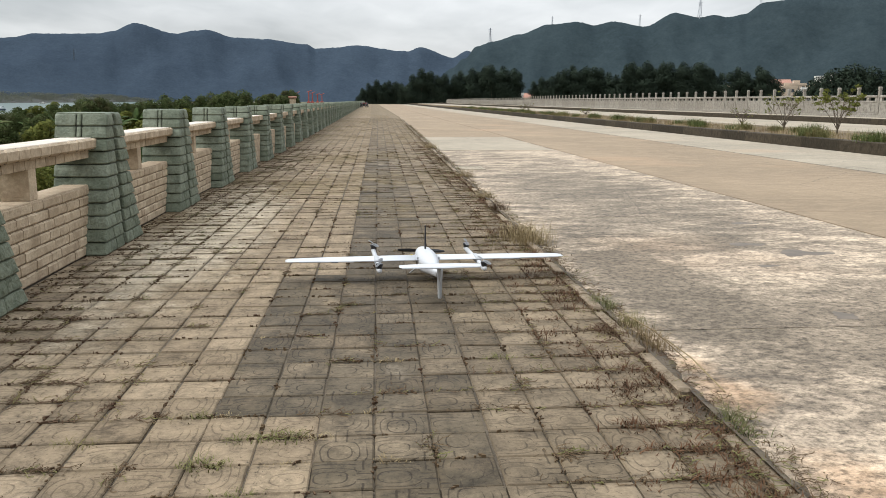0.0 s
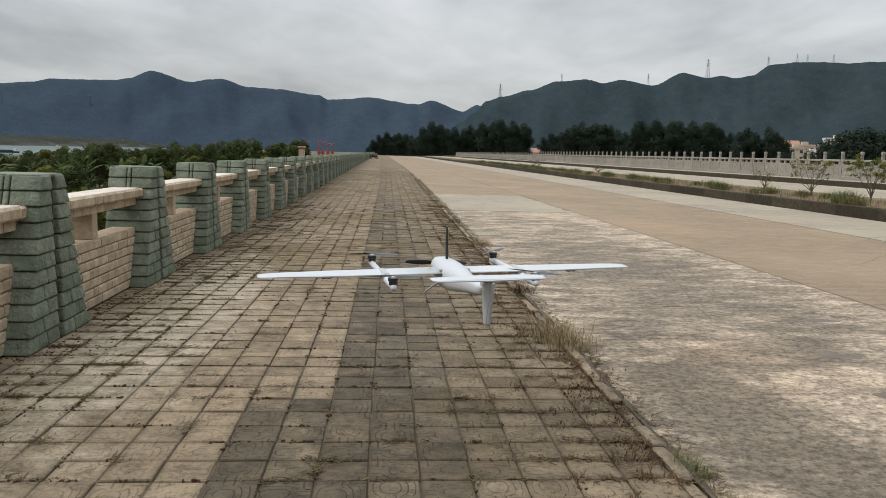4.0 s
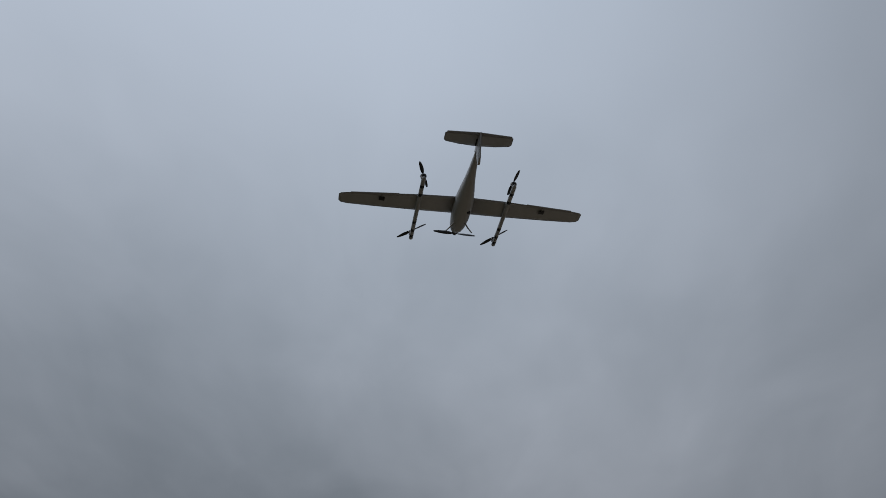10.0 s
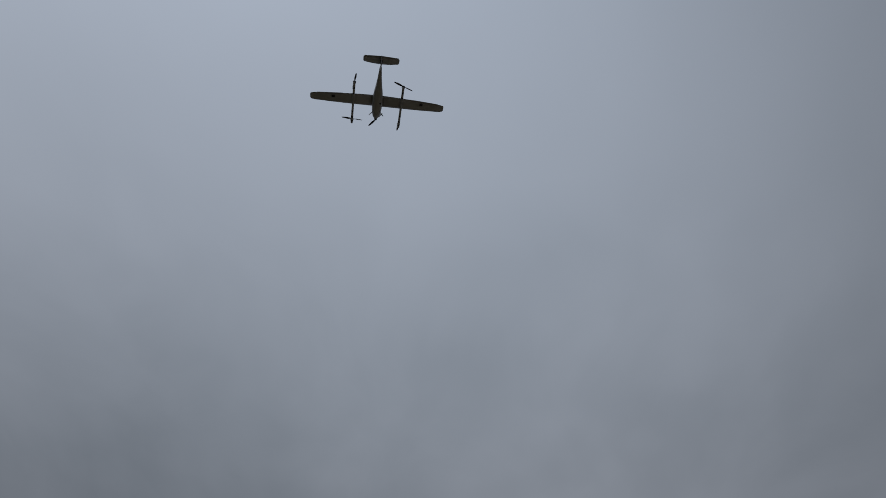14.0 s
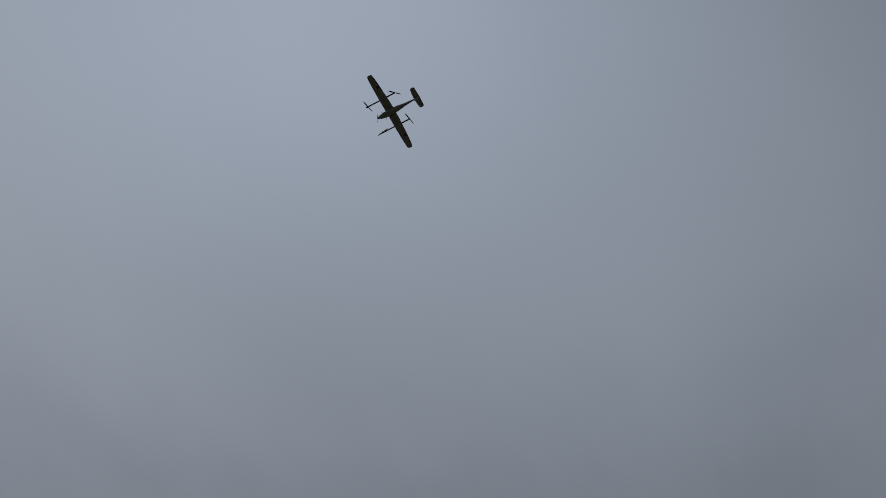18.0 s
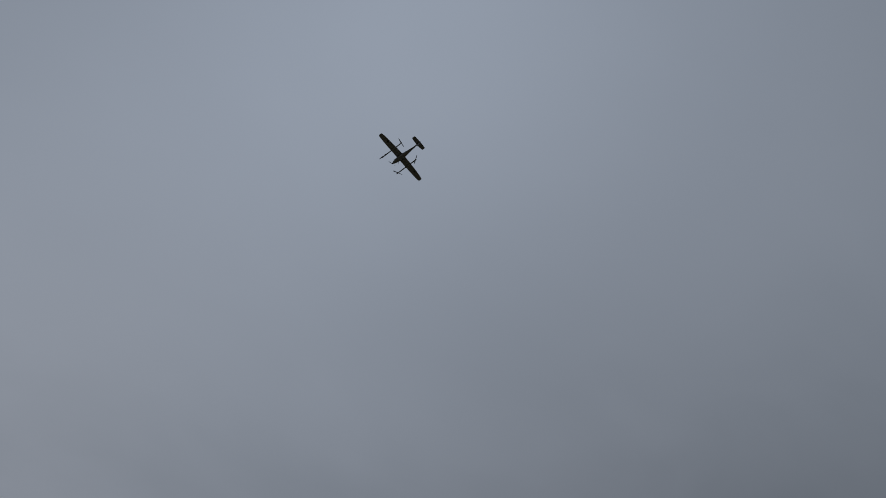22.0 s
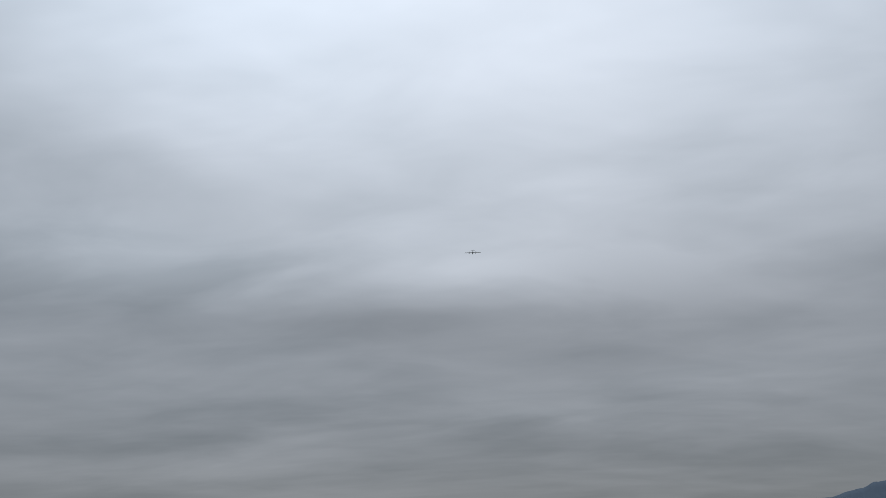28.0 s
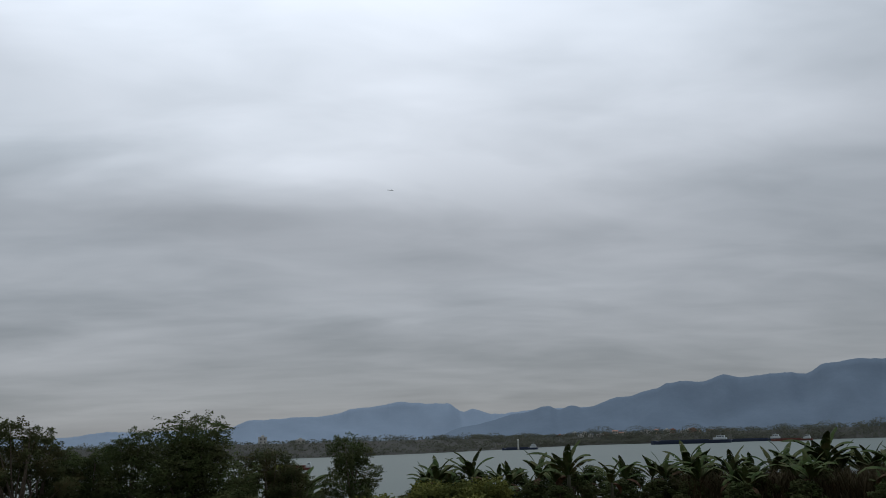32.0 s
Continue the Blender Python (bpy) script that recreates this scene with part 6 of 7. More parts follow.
def build_weeds():
    r = random.Random(23)
    green, dry = [], []
    for _ in range(1900):
        y = 0.4 + 20 * r.random() ** 1.9
        k = r.randint(0, 16) if r.random() < 0.5 else r.random() * 16
        x = PAVE_X0 + tile_w(y) * k
        if k != int(k):
            y = round((y - TILE_Y0) / TILE) * TILE + TILE_Y0
        (green if r.random() < 0.25 else dry).append((x, y, -0.02, r.uniform(0.25, 1.0)))
    tagged(part("joint_weeds", blades(green, 1, 0.026, 0.0022, 10, "olive", 0.025), None), "small green weeds in the paving joints", "weeds", kind="stuff")
    tagged(part("joint_straw", blades(dry, 2, 0.022, 0.0022, 14, "litter", 0.035), None), "dry grass litter in the paving joints", "litter", kind="stuff")
    for x, y, k in ((-0.33, 2.36, 1.0), (-0.50, 2.36, 0.7), (-0.62, 2.11, 1.0), (-0.74, 2.62, 0.8), (-0.62, 2.62, 0.6), (-1.18, 2.36, 0.8), (-0.45, 1.86, 0.7), (-0.20, 2.36, 0.6), (-0.86, 2.58, 0.5), (-0.3, 2.1, 0.6), (-0.97, 3.36, 0.5), (-0.62, 3.86, 0.4), (0.12, 3.36, 0.6), (0.02, 2.62, 0.5), (0.1, 2.11, 0.6), (0.72, 3.36, 0.8), (-1.2, 3.1, 0.4)):
        t = thing("weed_tuft", "flat yellow-green weed tuft in a paving joint", "weed", "weeds in the paving", pose(x, y, -0.01))
        part("tuft", blades([(0, 0, 0, k), (0.06, 0.0, 0, k * 0.7), (-0.07, 0.005, 0, k * 0.6)], int(y * 37), 0.05, 0.0026, 60, "olive" if k > 0.6 else "straw", 0.035, 1.5), None, t)
    edge, edge_g = [], []
    for _ in range(3400):
        y = 0.8 + 60 * r.random() ** 1.7
        x = kerb_x(y) + r.choice((-0.03, 0.11, 0.13)) + r.gauss(0, 0.03)
        k = r.uniform(0.2, 0.9) * (1.6 if r.random() < 0.08 else 0.8)
        (edge if r.random() < 0.45 + 0.5 * noise.noise((y * 0.7, 8, 0)) + 0.4 else edge_g).append((x, y, -0.02, k))
    tagged(part("kerb_straw", blades(edge, 3, 0.055, 0.0022, 26, "litter", 0.06, 1.5), None), "dry straggling grass along the kerb", "grass", kind="stuff")
    tagged(part("kerb_grass", blades(edge_g, 4, 0.045, 0.0026, 20, "olive", 0.05, 1.5), None), "green weeds along the kerb", "grass", kind="stuff")
    rusty = []
    for _ in range(560):
        y = 1.0 + 26 * r.random() ** 1.5
        x = kerb_x(y) + 0.06 - abs(r.gauss(0, 0.30))
        if r.random() < 0.75 and x < kerb_x(y) - 0.05:
            y = round((y - TILE_Y0) / TILE) * TILE + TILE_Y0
        rusty.append((x, y, -0.012, r.uniform(0.4, 1.2)))
    tagged(part("rusty_weeds", blades(rusty, 12, 0.050, 0.0035, 34, "rusty", 0.042, 1.5), None), "rust-brown withered weeds beside the kerb", "weeds", kind="stuff")
    creepers()
    litter = Geo()
    for _ in range(1300):
        # crumbs of soil, twigs and leaves washed into the joints, thickest by the parapet
        y, x = 0.5 + 24 * r.random() ** 1.3, PAVE_X0 + 4.0 * r.random() ** 1.7
        along = r.random() < 0.65
        if along:
            y = round((y - TILE_Y0) / TILE) * TILE + TILE_Y0
        else:
            x = PAVE_X0 + round((x - PAVE_X0) / tile_w(y)) * tile_w(y)
        for _ in range(r.randint(3, 9)):
            px, py = x + r.gauss(0, 0.05 if along else 0.009), y + r.gauss(0, 0.009 if along else 0.05)
            a, L, w = r.uniform(0, 3.14), r.uniform(0.003, 0.014), r.uniform(0.0012, 0.0035)
            c, s, z = math.cos(a), math.sin(a), r.uniform(0.003, 0.010)
            p = [(px - c * L + s * w, py - s * L - c * w), (px + c * L + s * w, py + s * L - c * w), (px + c * L * 0.6 - s * w, py + s * L * 0.6 + c * w), (px - c * L - s * w, py - s * L + c * w)]
            litter.hexa([(q[0], q[1], z - 0.012) for q in p] + [(q[0], q[1], z) for q in p])
    for _ in range(5200):
        y = -1 + 40 * r.random() ** 1.3
        heap = max(0.0, 0.55 + 0.9 * noise.noise((y * 1.4, 3, 2)))
        px, py = WALL_X + 0.02 + abs(r.gauss(0, 0.16 + 0.16 * heap)), y
        if r.random() > heap + 0.1 or px < PAVE_X0 + 0.03 and abs((y - FIRST_Y + SPACING / 2) % SPACING - SPACING / 2) < FOOT_HALF:
            continue
        a, L, w = r.uniform(0, 3.14), r.uniform(0.004, 0.018), r.uniform(0.0012, 0.0045)
        c, s, z = math.cos(a), math.sin(a), r.uniform(0.003, 0.007)
        p = [(px - c * L + s * w, py - s * L - c * w), (px + c * L + s * w, py + s * L - c * w), (px + c * L * 0.6 - s * w, py + s * L * 0.6 + c * w), (px - c * L - s * w, py - s * L + c * w)]
        litter.hexa([(q[0], q[1], z - 0.012) for q in p] + [(q[0], q[1], z) for q in p])
    tagged(part("leaf_litter", litter, M["litter"]), "brown twigs and leaf litter on the paving", "litter", kind="stuff")
    for x, y, k, m in ((1.58, 7.15, 1.8, "straw"), (1.60, 6.95, 1.4, "straw"), (1.55, 7.3, 1.4, "litter"), (1.78, 14.2, 1.2, "straw"), (1.79, 23.7, 1.4, "straw"), (1.74, 18.6, 1.0, "litter"), (1.68, 9.6, 1.1, "litter"), (1.70, 10.9, 1.0, "straw"), (1.65, 4.50, 0.62, "grass"), (1.66, 4.38, 0.5, "grass"), (1.64, 4.62, 0.45, "olive"), (1.64, 2.42, 0.6, "grass"), (1.63, 2.25, 0.45, "grass"), (1.66, 3.65, 0.8, "straw"), (1.67, 3.45, 0.7, "straw"), (1.68, 3.95, 0.8, "olive")):
        t = thing("grass_tuft", "tuft of dry yellow grass by the kerb" if m == "straw" else "tuft of withered brown grass by the kerb" if m == "litter" else "green weed tuft by the kerb", "grass tuft", "grass tufts by the kerb", pose(x, y, -0.015))
        part("tuft", blades([(0, 0, 0, k)], int(y * 10), 0.15, 0.0017, 190, m, 0.075, 1.3), None, t)
    for i in range(80):
        y = 10 + i * 1.45 + r.uniform(-0.8, 0.8)
        k = r.uniform(0.7, 1.2)
        t = thing("grass_clump", "clump of green grass on the median", "grass clump", "grass clumps on the median", pose(13.95 + r.random() ** 1.5 * 1.6, y, 0.3))
        part("tuft", blades([(0, 0, 0, k), (0.15, 0.3, 0, k * 0.7), (-0.05, -0.3, 0, k * 0.6)], i, 0.30, 0.006, 240, "grass" if i % 3 else "olive", 0.17), None, t)
    dry = [(13.86 + 3.4 * r.random() ** 1.5, 8 + 150 * r.random() ** 1.4, 0.3, r.uniform(0.4, 1.1)) for _ in range(3600)]
    tagged(part("median_straw", blades(dry, 6, 0.16, 0.006, 9, "straw", 0.12), None), "short dry grass over the median soil", "grass", kind="stuff")
    for i, (y, k) in enumerate(((26.3, 1.5), (30.4, 1.4), (34.6, 1.0), (20.5, 1.1), (84, 1.0), (88, 0.9), (60, 0.6))):
        t = thing("median_shrub", "small bare shrub with a few yellow-green leaves", "shrub", "shrubs on the median", pose(16.2 + 0.2 * (i % 3), y, 0.3))
        g = Geo()
        g.tube([(0, 0, -0.05), (0.02, 0, 0.25)], [0.035, 0.028], 6)
        tips = []
        for b in range(9):
            a = b * 2.4 + r.uniform(-0.3, 0.3)
            w, h = k * r.uniform(0.12, 0.42), k * r.uniform(0.35, 0.7)
            fork = (w * math.cos(a), w * math.sin(a), h)
            g.tube([(0.02, 0, 0.15), (fork[0] * 0.4, fork[1] * 0.4, h * 0.6), fork], [0.018, 0.013, 0.009], 5)
            for c in range(5):
                q = a + r.gauss(0, 0.9)
                l = k * r.uniform(0.18, 0.45)
                tip = (fork[0] + l * math.cos(q) * 0.8, fork[1] + l * math.sin(q) * 0.8, h + l * r.uniform(0.2, 1.1))
                mid = tuple((p + t2) / 2 + r.gauss(0, 0.03) for p, t2 in zip(fork, tip))
                g.tube([fork, mid, tip], [0.008, 0.006, 0.003], 4)
                tips.append((*tip, 0.13, 0.13, 0.07))
        part("branchwork", g, M["bark"], t)
        v, f = leaf_cloud(tips, (900, 260, 40, 400, 30, 30, 60)[i], 0.05, 50 + i, 0.3, 2.0, 0.2)
        part("leaves", cloud_mesh("leaves", v, f, M["leaf_yellow"]), None, t)
    reeds = [(*polar(50 + 27 * r.random(), 48 + 30 * r.random()), FLAT, r.uniform(0.5, 1.1)) for _ in range(3600)]
    tagged(part("dry_field_grass", blades(reeds, 14, 0.5, 0.02, 11, "reed", 0.4, 1.3), None), "short brown dry grass on the river flat", "grass", kind="stuff")
    reeds = [(*polar(a, 75 + 8 * r.random()), FLAT, r.uniform(0.6, 1.1)) for a in [50 + 16.5 * r.random() ** 1.1 for _ in range(2600)]]
    tagged(part("reed_bed", blades(reeds, 9, 2.7, 0.022, 11, "reed", 0.5, 1.1), None), "tall dry reeds on the river flat", "reeds", kind="stuff")
    reeds = [(-9 - 30 * r.random(), 12 + 70 * r.random(), FLAT, r.uniform(0.6, 1.2)) for _ in range(900)]
    tagged(part("reed_bed", blades(reeds, 10, 1.9, 0.02, 12, "reed", 0.25), None), "tall brown reeds behind the parapet", "reeds", kind="stuff")

    for i in range(26):
        az = 57 + 19 * (i * 0.618 % 1)
        t = thing("garden_stake", "thin grey wooden stake standing in bare soil", "stake", "garden stakes", pose(*polar(az, 66 + 6 * (i * 0.37 % 1)), FLAT - 0.3, 3 * math.sin(i), 3 * math.cos(i * 2), 0))
        g = Geo()
        g.tube([(0, 0, 0), (0.01, 0, 0.8), (0, 0.02, 1.5)], [0.025, 0.022, 0.018], 5)
        part("shaft", g, M["bark"], t)


build_weeds()


# ---- river traffic, far bank, village, pylons ----


def build_barge(name, label, x, y, heading, length, beam, mat):
    t = thing(name, label, "barge", "river barges", pose(x, y, WATER_Z, 0, 0, heading))
    h, w, u = 0.035 * length + 0.6, beam / 2, max(0.4, min(1.0, length / 50))
    g = Geo()
    rings = []
    for k, s in ((-0.5, 0.75), (-0.46, 1.0), (0.40, 1.0), (0.46, 0.8), (0.5, 0.25)):
        up = 0.6 if k > 0.42 else 0.0
        rings.append([(k * length, -w * s * 0.85, -0.6), (k * length, w * s * 0.85, -0.6), (k * length, w * s, h + up), (k * length, -w * s, h + up)])
    g.loft(rings)
    hull = part("hull", g, M[mat], t)
    g = Geo()
    for s in (-1, 1):
        g.box(-0.24 * length, 0.38 * length, s * w * 0.78 - 0.12, s * w * 0.78 + 0.12, h, h + 0.9)
    g.box(-0.24 * length, -0.235 * length, -w * 0.78, w * 0.78, h, h + 0.9)
    g.box(0.375 * length, 0.38 * length, -w * 0.78, w * 0.78, h, h + 0.9)
    part("hold_coaming", g, M[mat], hull)
    g = Geo()
    g.box(-0.45 * length, -0.29 * length, -w * 0.8, w * 0.8, h, h + 2.4 * u, bevel=0.1)
    cabin = part("deckhouse", g, M["cabin"], t, "pale grey deckhouse")
    g = Geo()
    g.box(-0.43 * length, -0.33 * length, -w * 0.6, w * 0.6, h + 2.4 * u, h + 4.6 * u, bevel=0.1)
    part("wheelhouse", g, M["cabin"], t)
    for s in (-1, 1):
        for i in range(3):
            g = Geo()
            c = -0.42 * length + i * 0.03 * length
            g.box(c, c + 0.022 * length, s * w * 0.6 - 0.05, s * w * 0.6 + 0.05, h + 3.1 * u, h + 4.1 * u)
            part("window_pane", g, M["glass"], cabin)
    g = Geo()
    g.tube([(-0.38 * length, 0, h + 4.6 * u), (-0.38 * length, 0, h + 7.0 * u)], 0.09, 6)
    part("mast", g, M["cabin"], t)


for (az, d, hd, L, b, m, name, label) in ((66.2, 1030, 238, 92, 14, "hull", "cargo_barge", "long dark blue river cargo barge lying low in the water"), (77.5, 880, 249, 38, 8, "hull", "river_boat", "small grey working boat with a pale cabin"),
                                          (62.2, 1110, 234, 66, 11, "hull", "cargo_barge", "dark cargo barge moored by the far bank"), (60.0, 1020, 231, 44, 9, "hull_red", "cargo_barge", "dark barge with a reddish hull"),
                                          (92.6, 330, 264, 11, 3.4, "hull_red", "river_boat", "small red and blue river boat"), (23.8, 640, 215, 15, 4, "hull", "river_boat", "dark river boat off the near bank"), (26.9, 800, 225, 26, 6, "hull", "cargo_barge", "dark cargo barge in midstream")):
    build_barge(name, label, *polar(az, d), hd, L, b, m)


def build_far_bank():
    r = random.Random(61)
    spots = []
    for _ in range(3200):
        y = -450 + 1900 * r.random()
        x = far_shore(y) - 10 - 190 * r.random() ** 1.4
        s = r.uniform(2.0, 5.0) * (1.6 if r.random() < 0.08 else 1) * (0.6 + 0.8 * abs(noise.noise((x * 0.012, y * 0.012, 6)))) * (1.0 + 0.95 * min(1.0, max(0.0, (y - 100) / 250)))
        spots.append((x, y, ground_height(x, y) + s * 0.42, s * r.uniform(1.0, 1.9), s * r.uniform(1.0, 1.9), s * 0.6))
    for _ in range(800):
        y = 1350 + 3000 * r.random()
        s = r.uniform(6, 12)
        x = far_shore(y) - 8 - 160 * r.random()
        spots.append((x, y, ground_height(x, y) + s * 0.45, s * 1.2, s * 1.2, s * 0.6))
    for _ in range(90):
        a, d = r.gauss(92.6, 1.1), r.uniform(860, 980)
        spots.append((*polar(a, d), -3 + 11 * math.exp(-((a - 92.6) / 1.2) ** 2) - r.uniform(0, 2), r.uniform(4, 7), 6, r.uniform(2.5, 4)))
    # the foliage colour of these woods has distance haze painted in
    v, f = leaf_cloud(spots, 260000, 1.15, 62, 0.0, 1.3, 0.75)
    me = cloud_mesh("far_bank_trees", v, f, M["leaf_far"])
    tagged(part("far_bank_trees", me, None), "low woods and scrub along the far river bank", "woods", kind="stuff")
    spots = []
    for _ in range(420):
        y, x = 330 + 900 * r.random(), 30 + 380 * r.random()
        s = r.uniform(2.0, 3.6)
        spots.append((x, y, -2 + s * 0.5, s * 1.8, s * 1.8, s))
    v, f = leaf_cloud(spots, 9000, 1.5, 63, 0.0, 1.2, 0.3)
    tagged(part("plain_trees", cloud_mesh("plain_trees", v, f, M["leaf_dark"]), None), "dark low woods at the foot of the mountain", "woods", kind="stuff")


build_far_bank()


def build_house(x, y, z, turn, w, d, floors, wall, label, roof="flat"):
    t = thing("house", label, "house", "village houses", pose(x, y, z, 0, 0, turn))
    h = floors * 3.1
    g = Geo()
    g.box(-w / 2, w / 2, -d / 2, d / 2, -1.0, h)
    part("wall", g, M[wall], t)
    g = Geo()
    if roof == "flat":
        for x0, x1, y0, y1 in ((-w / 2 - 0.2, w / 2 + 0.2, -d / 2 - 0.2, -d / 2), (-w / 2 - 0.2, w / 2 + 0.2, d / 2, d / 2 + 0.2), (-w / 2 - 0.2, -w / 2, -d / 2, d / 2), (w / 2, w / 2 + 0.2, -d / 2, d / 2)):
            g.box(x0, x1, y0, y1, h - 0.1, h + 0.9)
        g.box(-w * 0.15, w * 0.2, -1.6, 1.6, h, h + 2.4)
        part("roof_parapet", g, M[wall], t)
    else:
        g.loft([[(-w / 2 - 0.5, -d / 2 - 0.5, h), (-w / 2 - 0.5, d / 2 + 0.5, h), (-w / 2 - 0.5, 0, h + 2.2)], [(w / 2 + 0.5, -d / 2 - 0.5, h), (w / 2 + 0.5, d / 2 + 0.5, h), (w / 2 + 0.5, 0, h + 2.2)]])
        part("roof", g, M["brick_red"], t, "red tiled roof")
    n = max(2, int(w / 3))
    for fl in range(floors):
        for i in range(n):
            cx = -w / 2 + (i + 0.5) * w / n
            g = Geo()
            g.box(cx - 0.65, cx + 0.65, -d / 2 - 0.03, -d / 2 + 0.08, fl * 3.1 + 1.0, fl * 3.1 + 2.4)
            pane = part("window", g, M["glass"], t, "dark window")
            g = Geo()
            g.box(cx - 0.8, cx + 0.8, -d / 2 - 0.2, -d / 2 - 0.03, fl * 3.1 + 0.88, fl * 3.1 + 1.0)
            part("sill", g, M["plaster_white"], pane)


for i, (az, d, w, dp, fl, wall, label, roof, z) in enumerate((
        (-27.7, 430, 8, 9, 3, "plaster", "cream three-storey village house with a flat roof", "flat", -1), (-28.7, 440, 8, 9, 2, "plaster_white", "cream village house with dark windows", "flat", 0),
        (-27.0, 440, 8, 8, 2, "plaster_white", "white village house with a flat roof", "flat", -1), (-28.2, 470, 9, 9, 3, "plaster", "unfinished red brick house", "flat", 1),
        (-24.2, 440, 8, 8, 3, "plaster", "cream house between the trees", "flat", -2), (-30.1, 520, 14, 9, 4, "plaster_white", "white house on the rise behind the trees", "flat", 3),
        (-26.2, 450, 7, 7, 2, "brick_red", "small red brick village house", "pitched", 1), (-26.6, 430, 6, 7, 3, "plaster_white", "narrow white village house", "flat", -1), (-25.8, 470, 9, 8, 2, "plaster", "cream house with a red tiled roof", "pitched", 0), (-27.3, 480, 9, 8, 3, "plaster", "cream house with a red tiled roof", "pitched", 2),
        (-10.75, 420, 7, 6, 2, "plaster", "small cream house with a red tiled roof beyond the windbreak", "pitched", -3), (-10.1, 375, 6, 7, 2, "plaster_white", "small white house beyond the windbreak", "flat", -2), (-29.2, 480, 10, 8, 3, "plaster", "cream house with a roof terrace", "flat", 0))):
    x, y = polar(az, d)
    build_house(x, y, z, az * 0.6, w, dp, fl, wall, label, roof)
r = random.Random(71)
for i in range(30):
    az = 63.5 + 11.5 * (i * 0.618 % 1) if i < 26 else (92.5, 95.0, 21.0, 18.5)[i - 26]
    d = 1400 + 50 * (i * 0.37 % 1) if i < 26 else (860, 870, 1500, 1500)[i - 26]
    x, y = polar(az, d)
    k = r.choice(("plaster_white", "plaster_white", "plaster_white", "plaster_white", "plaster", "brick_red")) if i < 26 else "plaster_white"
    build_house(x, y, ground_height(x, y), az + r.uniform(-15, 15), r.uniform(6, 13), 8, r.choice((1, 1, 2)), k, {"plaster": "cream riverside house on the far bank", "plaster_white": "white riverside building on the far bank", "brick_red": "reddish brick building on the far bank"}[k], "flat" if i >= 26 else r.choice(("flat", "flat", "flat", "flat", "pitched")))


def build_pylon(x, y, z, h, mat="steel"):
    t = thing("transmission_pylon", "grey steel lattice power pylon on the ridge", "pylon", "power pylons", pose(x, y, z, 0, 0, 20))
    w = h * 0.09
    for sx, sy in ((-1, -1), (1, -1), (1, 1), (-1, 1)):
        g = Geo()
        g.tube([(sx * w, sy * w, -6), (sx * w * 0.35, sy * w * 0.35, h * 0.6), (sx * w * 0.12, sy * w * 0.12, h)], [h * 0.012, h * 0.010, h * 0.008], 4)
        part("leg", g, M[mat], t)
    for k in (0.62, 0.76, 0.9):
        g = Geo()
        g.tube([(-w * 2.0, 0, h * k), (0, 0, h * (k + 0.02)), (w * 2.0, 0, h * k)], [h * 0.006, h * 0.012, h * 0.006], 4)
        part("crossarm", g, M[mat], t)
    g = Geo()
    for i in range(6):
        a, b = i / 6, (i + 1) / 6
        wa, wb = w * (1 - 0.75 * a), w * (1 - 0.75 * b)
        for s in (-1, 1):
            g.tube([(-s * wa, -wa, h * a), (s * wb, -wb, h * b)], h * 0.005, 3)
            g.tube([(-s * wa, wa, h * a), (s * wb, wb, h * b)], h * 0.005, 3)
    part("lattice", g, M[mat], t)


for az, el, h in ((-8.2, 3.85, 42), (-12.4, 5.0, 26), (-18.2, 5.0, 28), (-22.0, 5.45, 48), (-25.7, 5.95, 32), (-27.4, 6.25, 26), (-28.0, 6.3, 22), (-29.5, 6.2, 24)):
    x, y = polar(az, 2300)
    build_pylon(x, y, 1.6 + 2300 * math.tan(radians(el)), h)
for az, el, h in ((19.0, 2.3, 34), (24.0, 2.3, 30), (6.8, 1.2, 30)):
    x, y = polar(az, 3120)
    build_pylon(x, y, 1.6 + 3120 * math.tan(radians(el)), h * 1.3, "steel_far")


def build_crane(x, y, h):
    t = thing("red_crane", "small red lattice crane on the distant bank", "crane", "distant cranes", pose(x, y, -2))
    g = Geo()
    g.tube([(0, 0, -6), (0, 0, h)], [0.5, 0.3], 5)
    part("mast", g, M["flag"], t)
    g = Geo()
    g.tube([(-h * 0.15, 0, h * 0.95), (h * 0.06, 0, h), (h * 0.25, 0, h * 1.1)], [0.25, 0.3, 0.15], 5)
    part("jib", g, M["flag"], t)
    g = Geo()
    g.box(-1.2, 1.2, -1.2, 1.2, 0, 2.5, bevel=0.1)
    part("cab", g, M["flag"], t)


for az, h in ((5.1, 9), (4.3, 10), (4.05, 9), (3.7, 8), (3.4, 8)):
    build_crane(*polar(az, 640), h)


def build_gate_pillar():
    t = thing("gate_pillar", "pinkish brick gate pillar with a flat cap behind the parapet", "pillar", at=pose(*polar(5.45, 96), -4))
    g = Geo()
    g.box(-0.33, 0.33, -0.33, 0.33, 0, 5.6, bevel=0.03)
    part("shaft", g, M["beige_all"], t)
    g = Geo()
    g.box(-0.46, 0.46, -0.46, 0.46, 5.6, 5.85, bevel=0.06)
    part("cap", g, M["brick_red"], t, "reddish capstone")


build_gate_pillar()


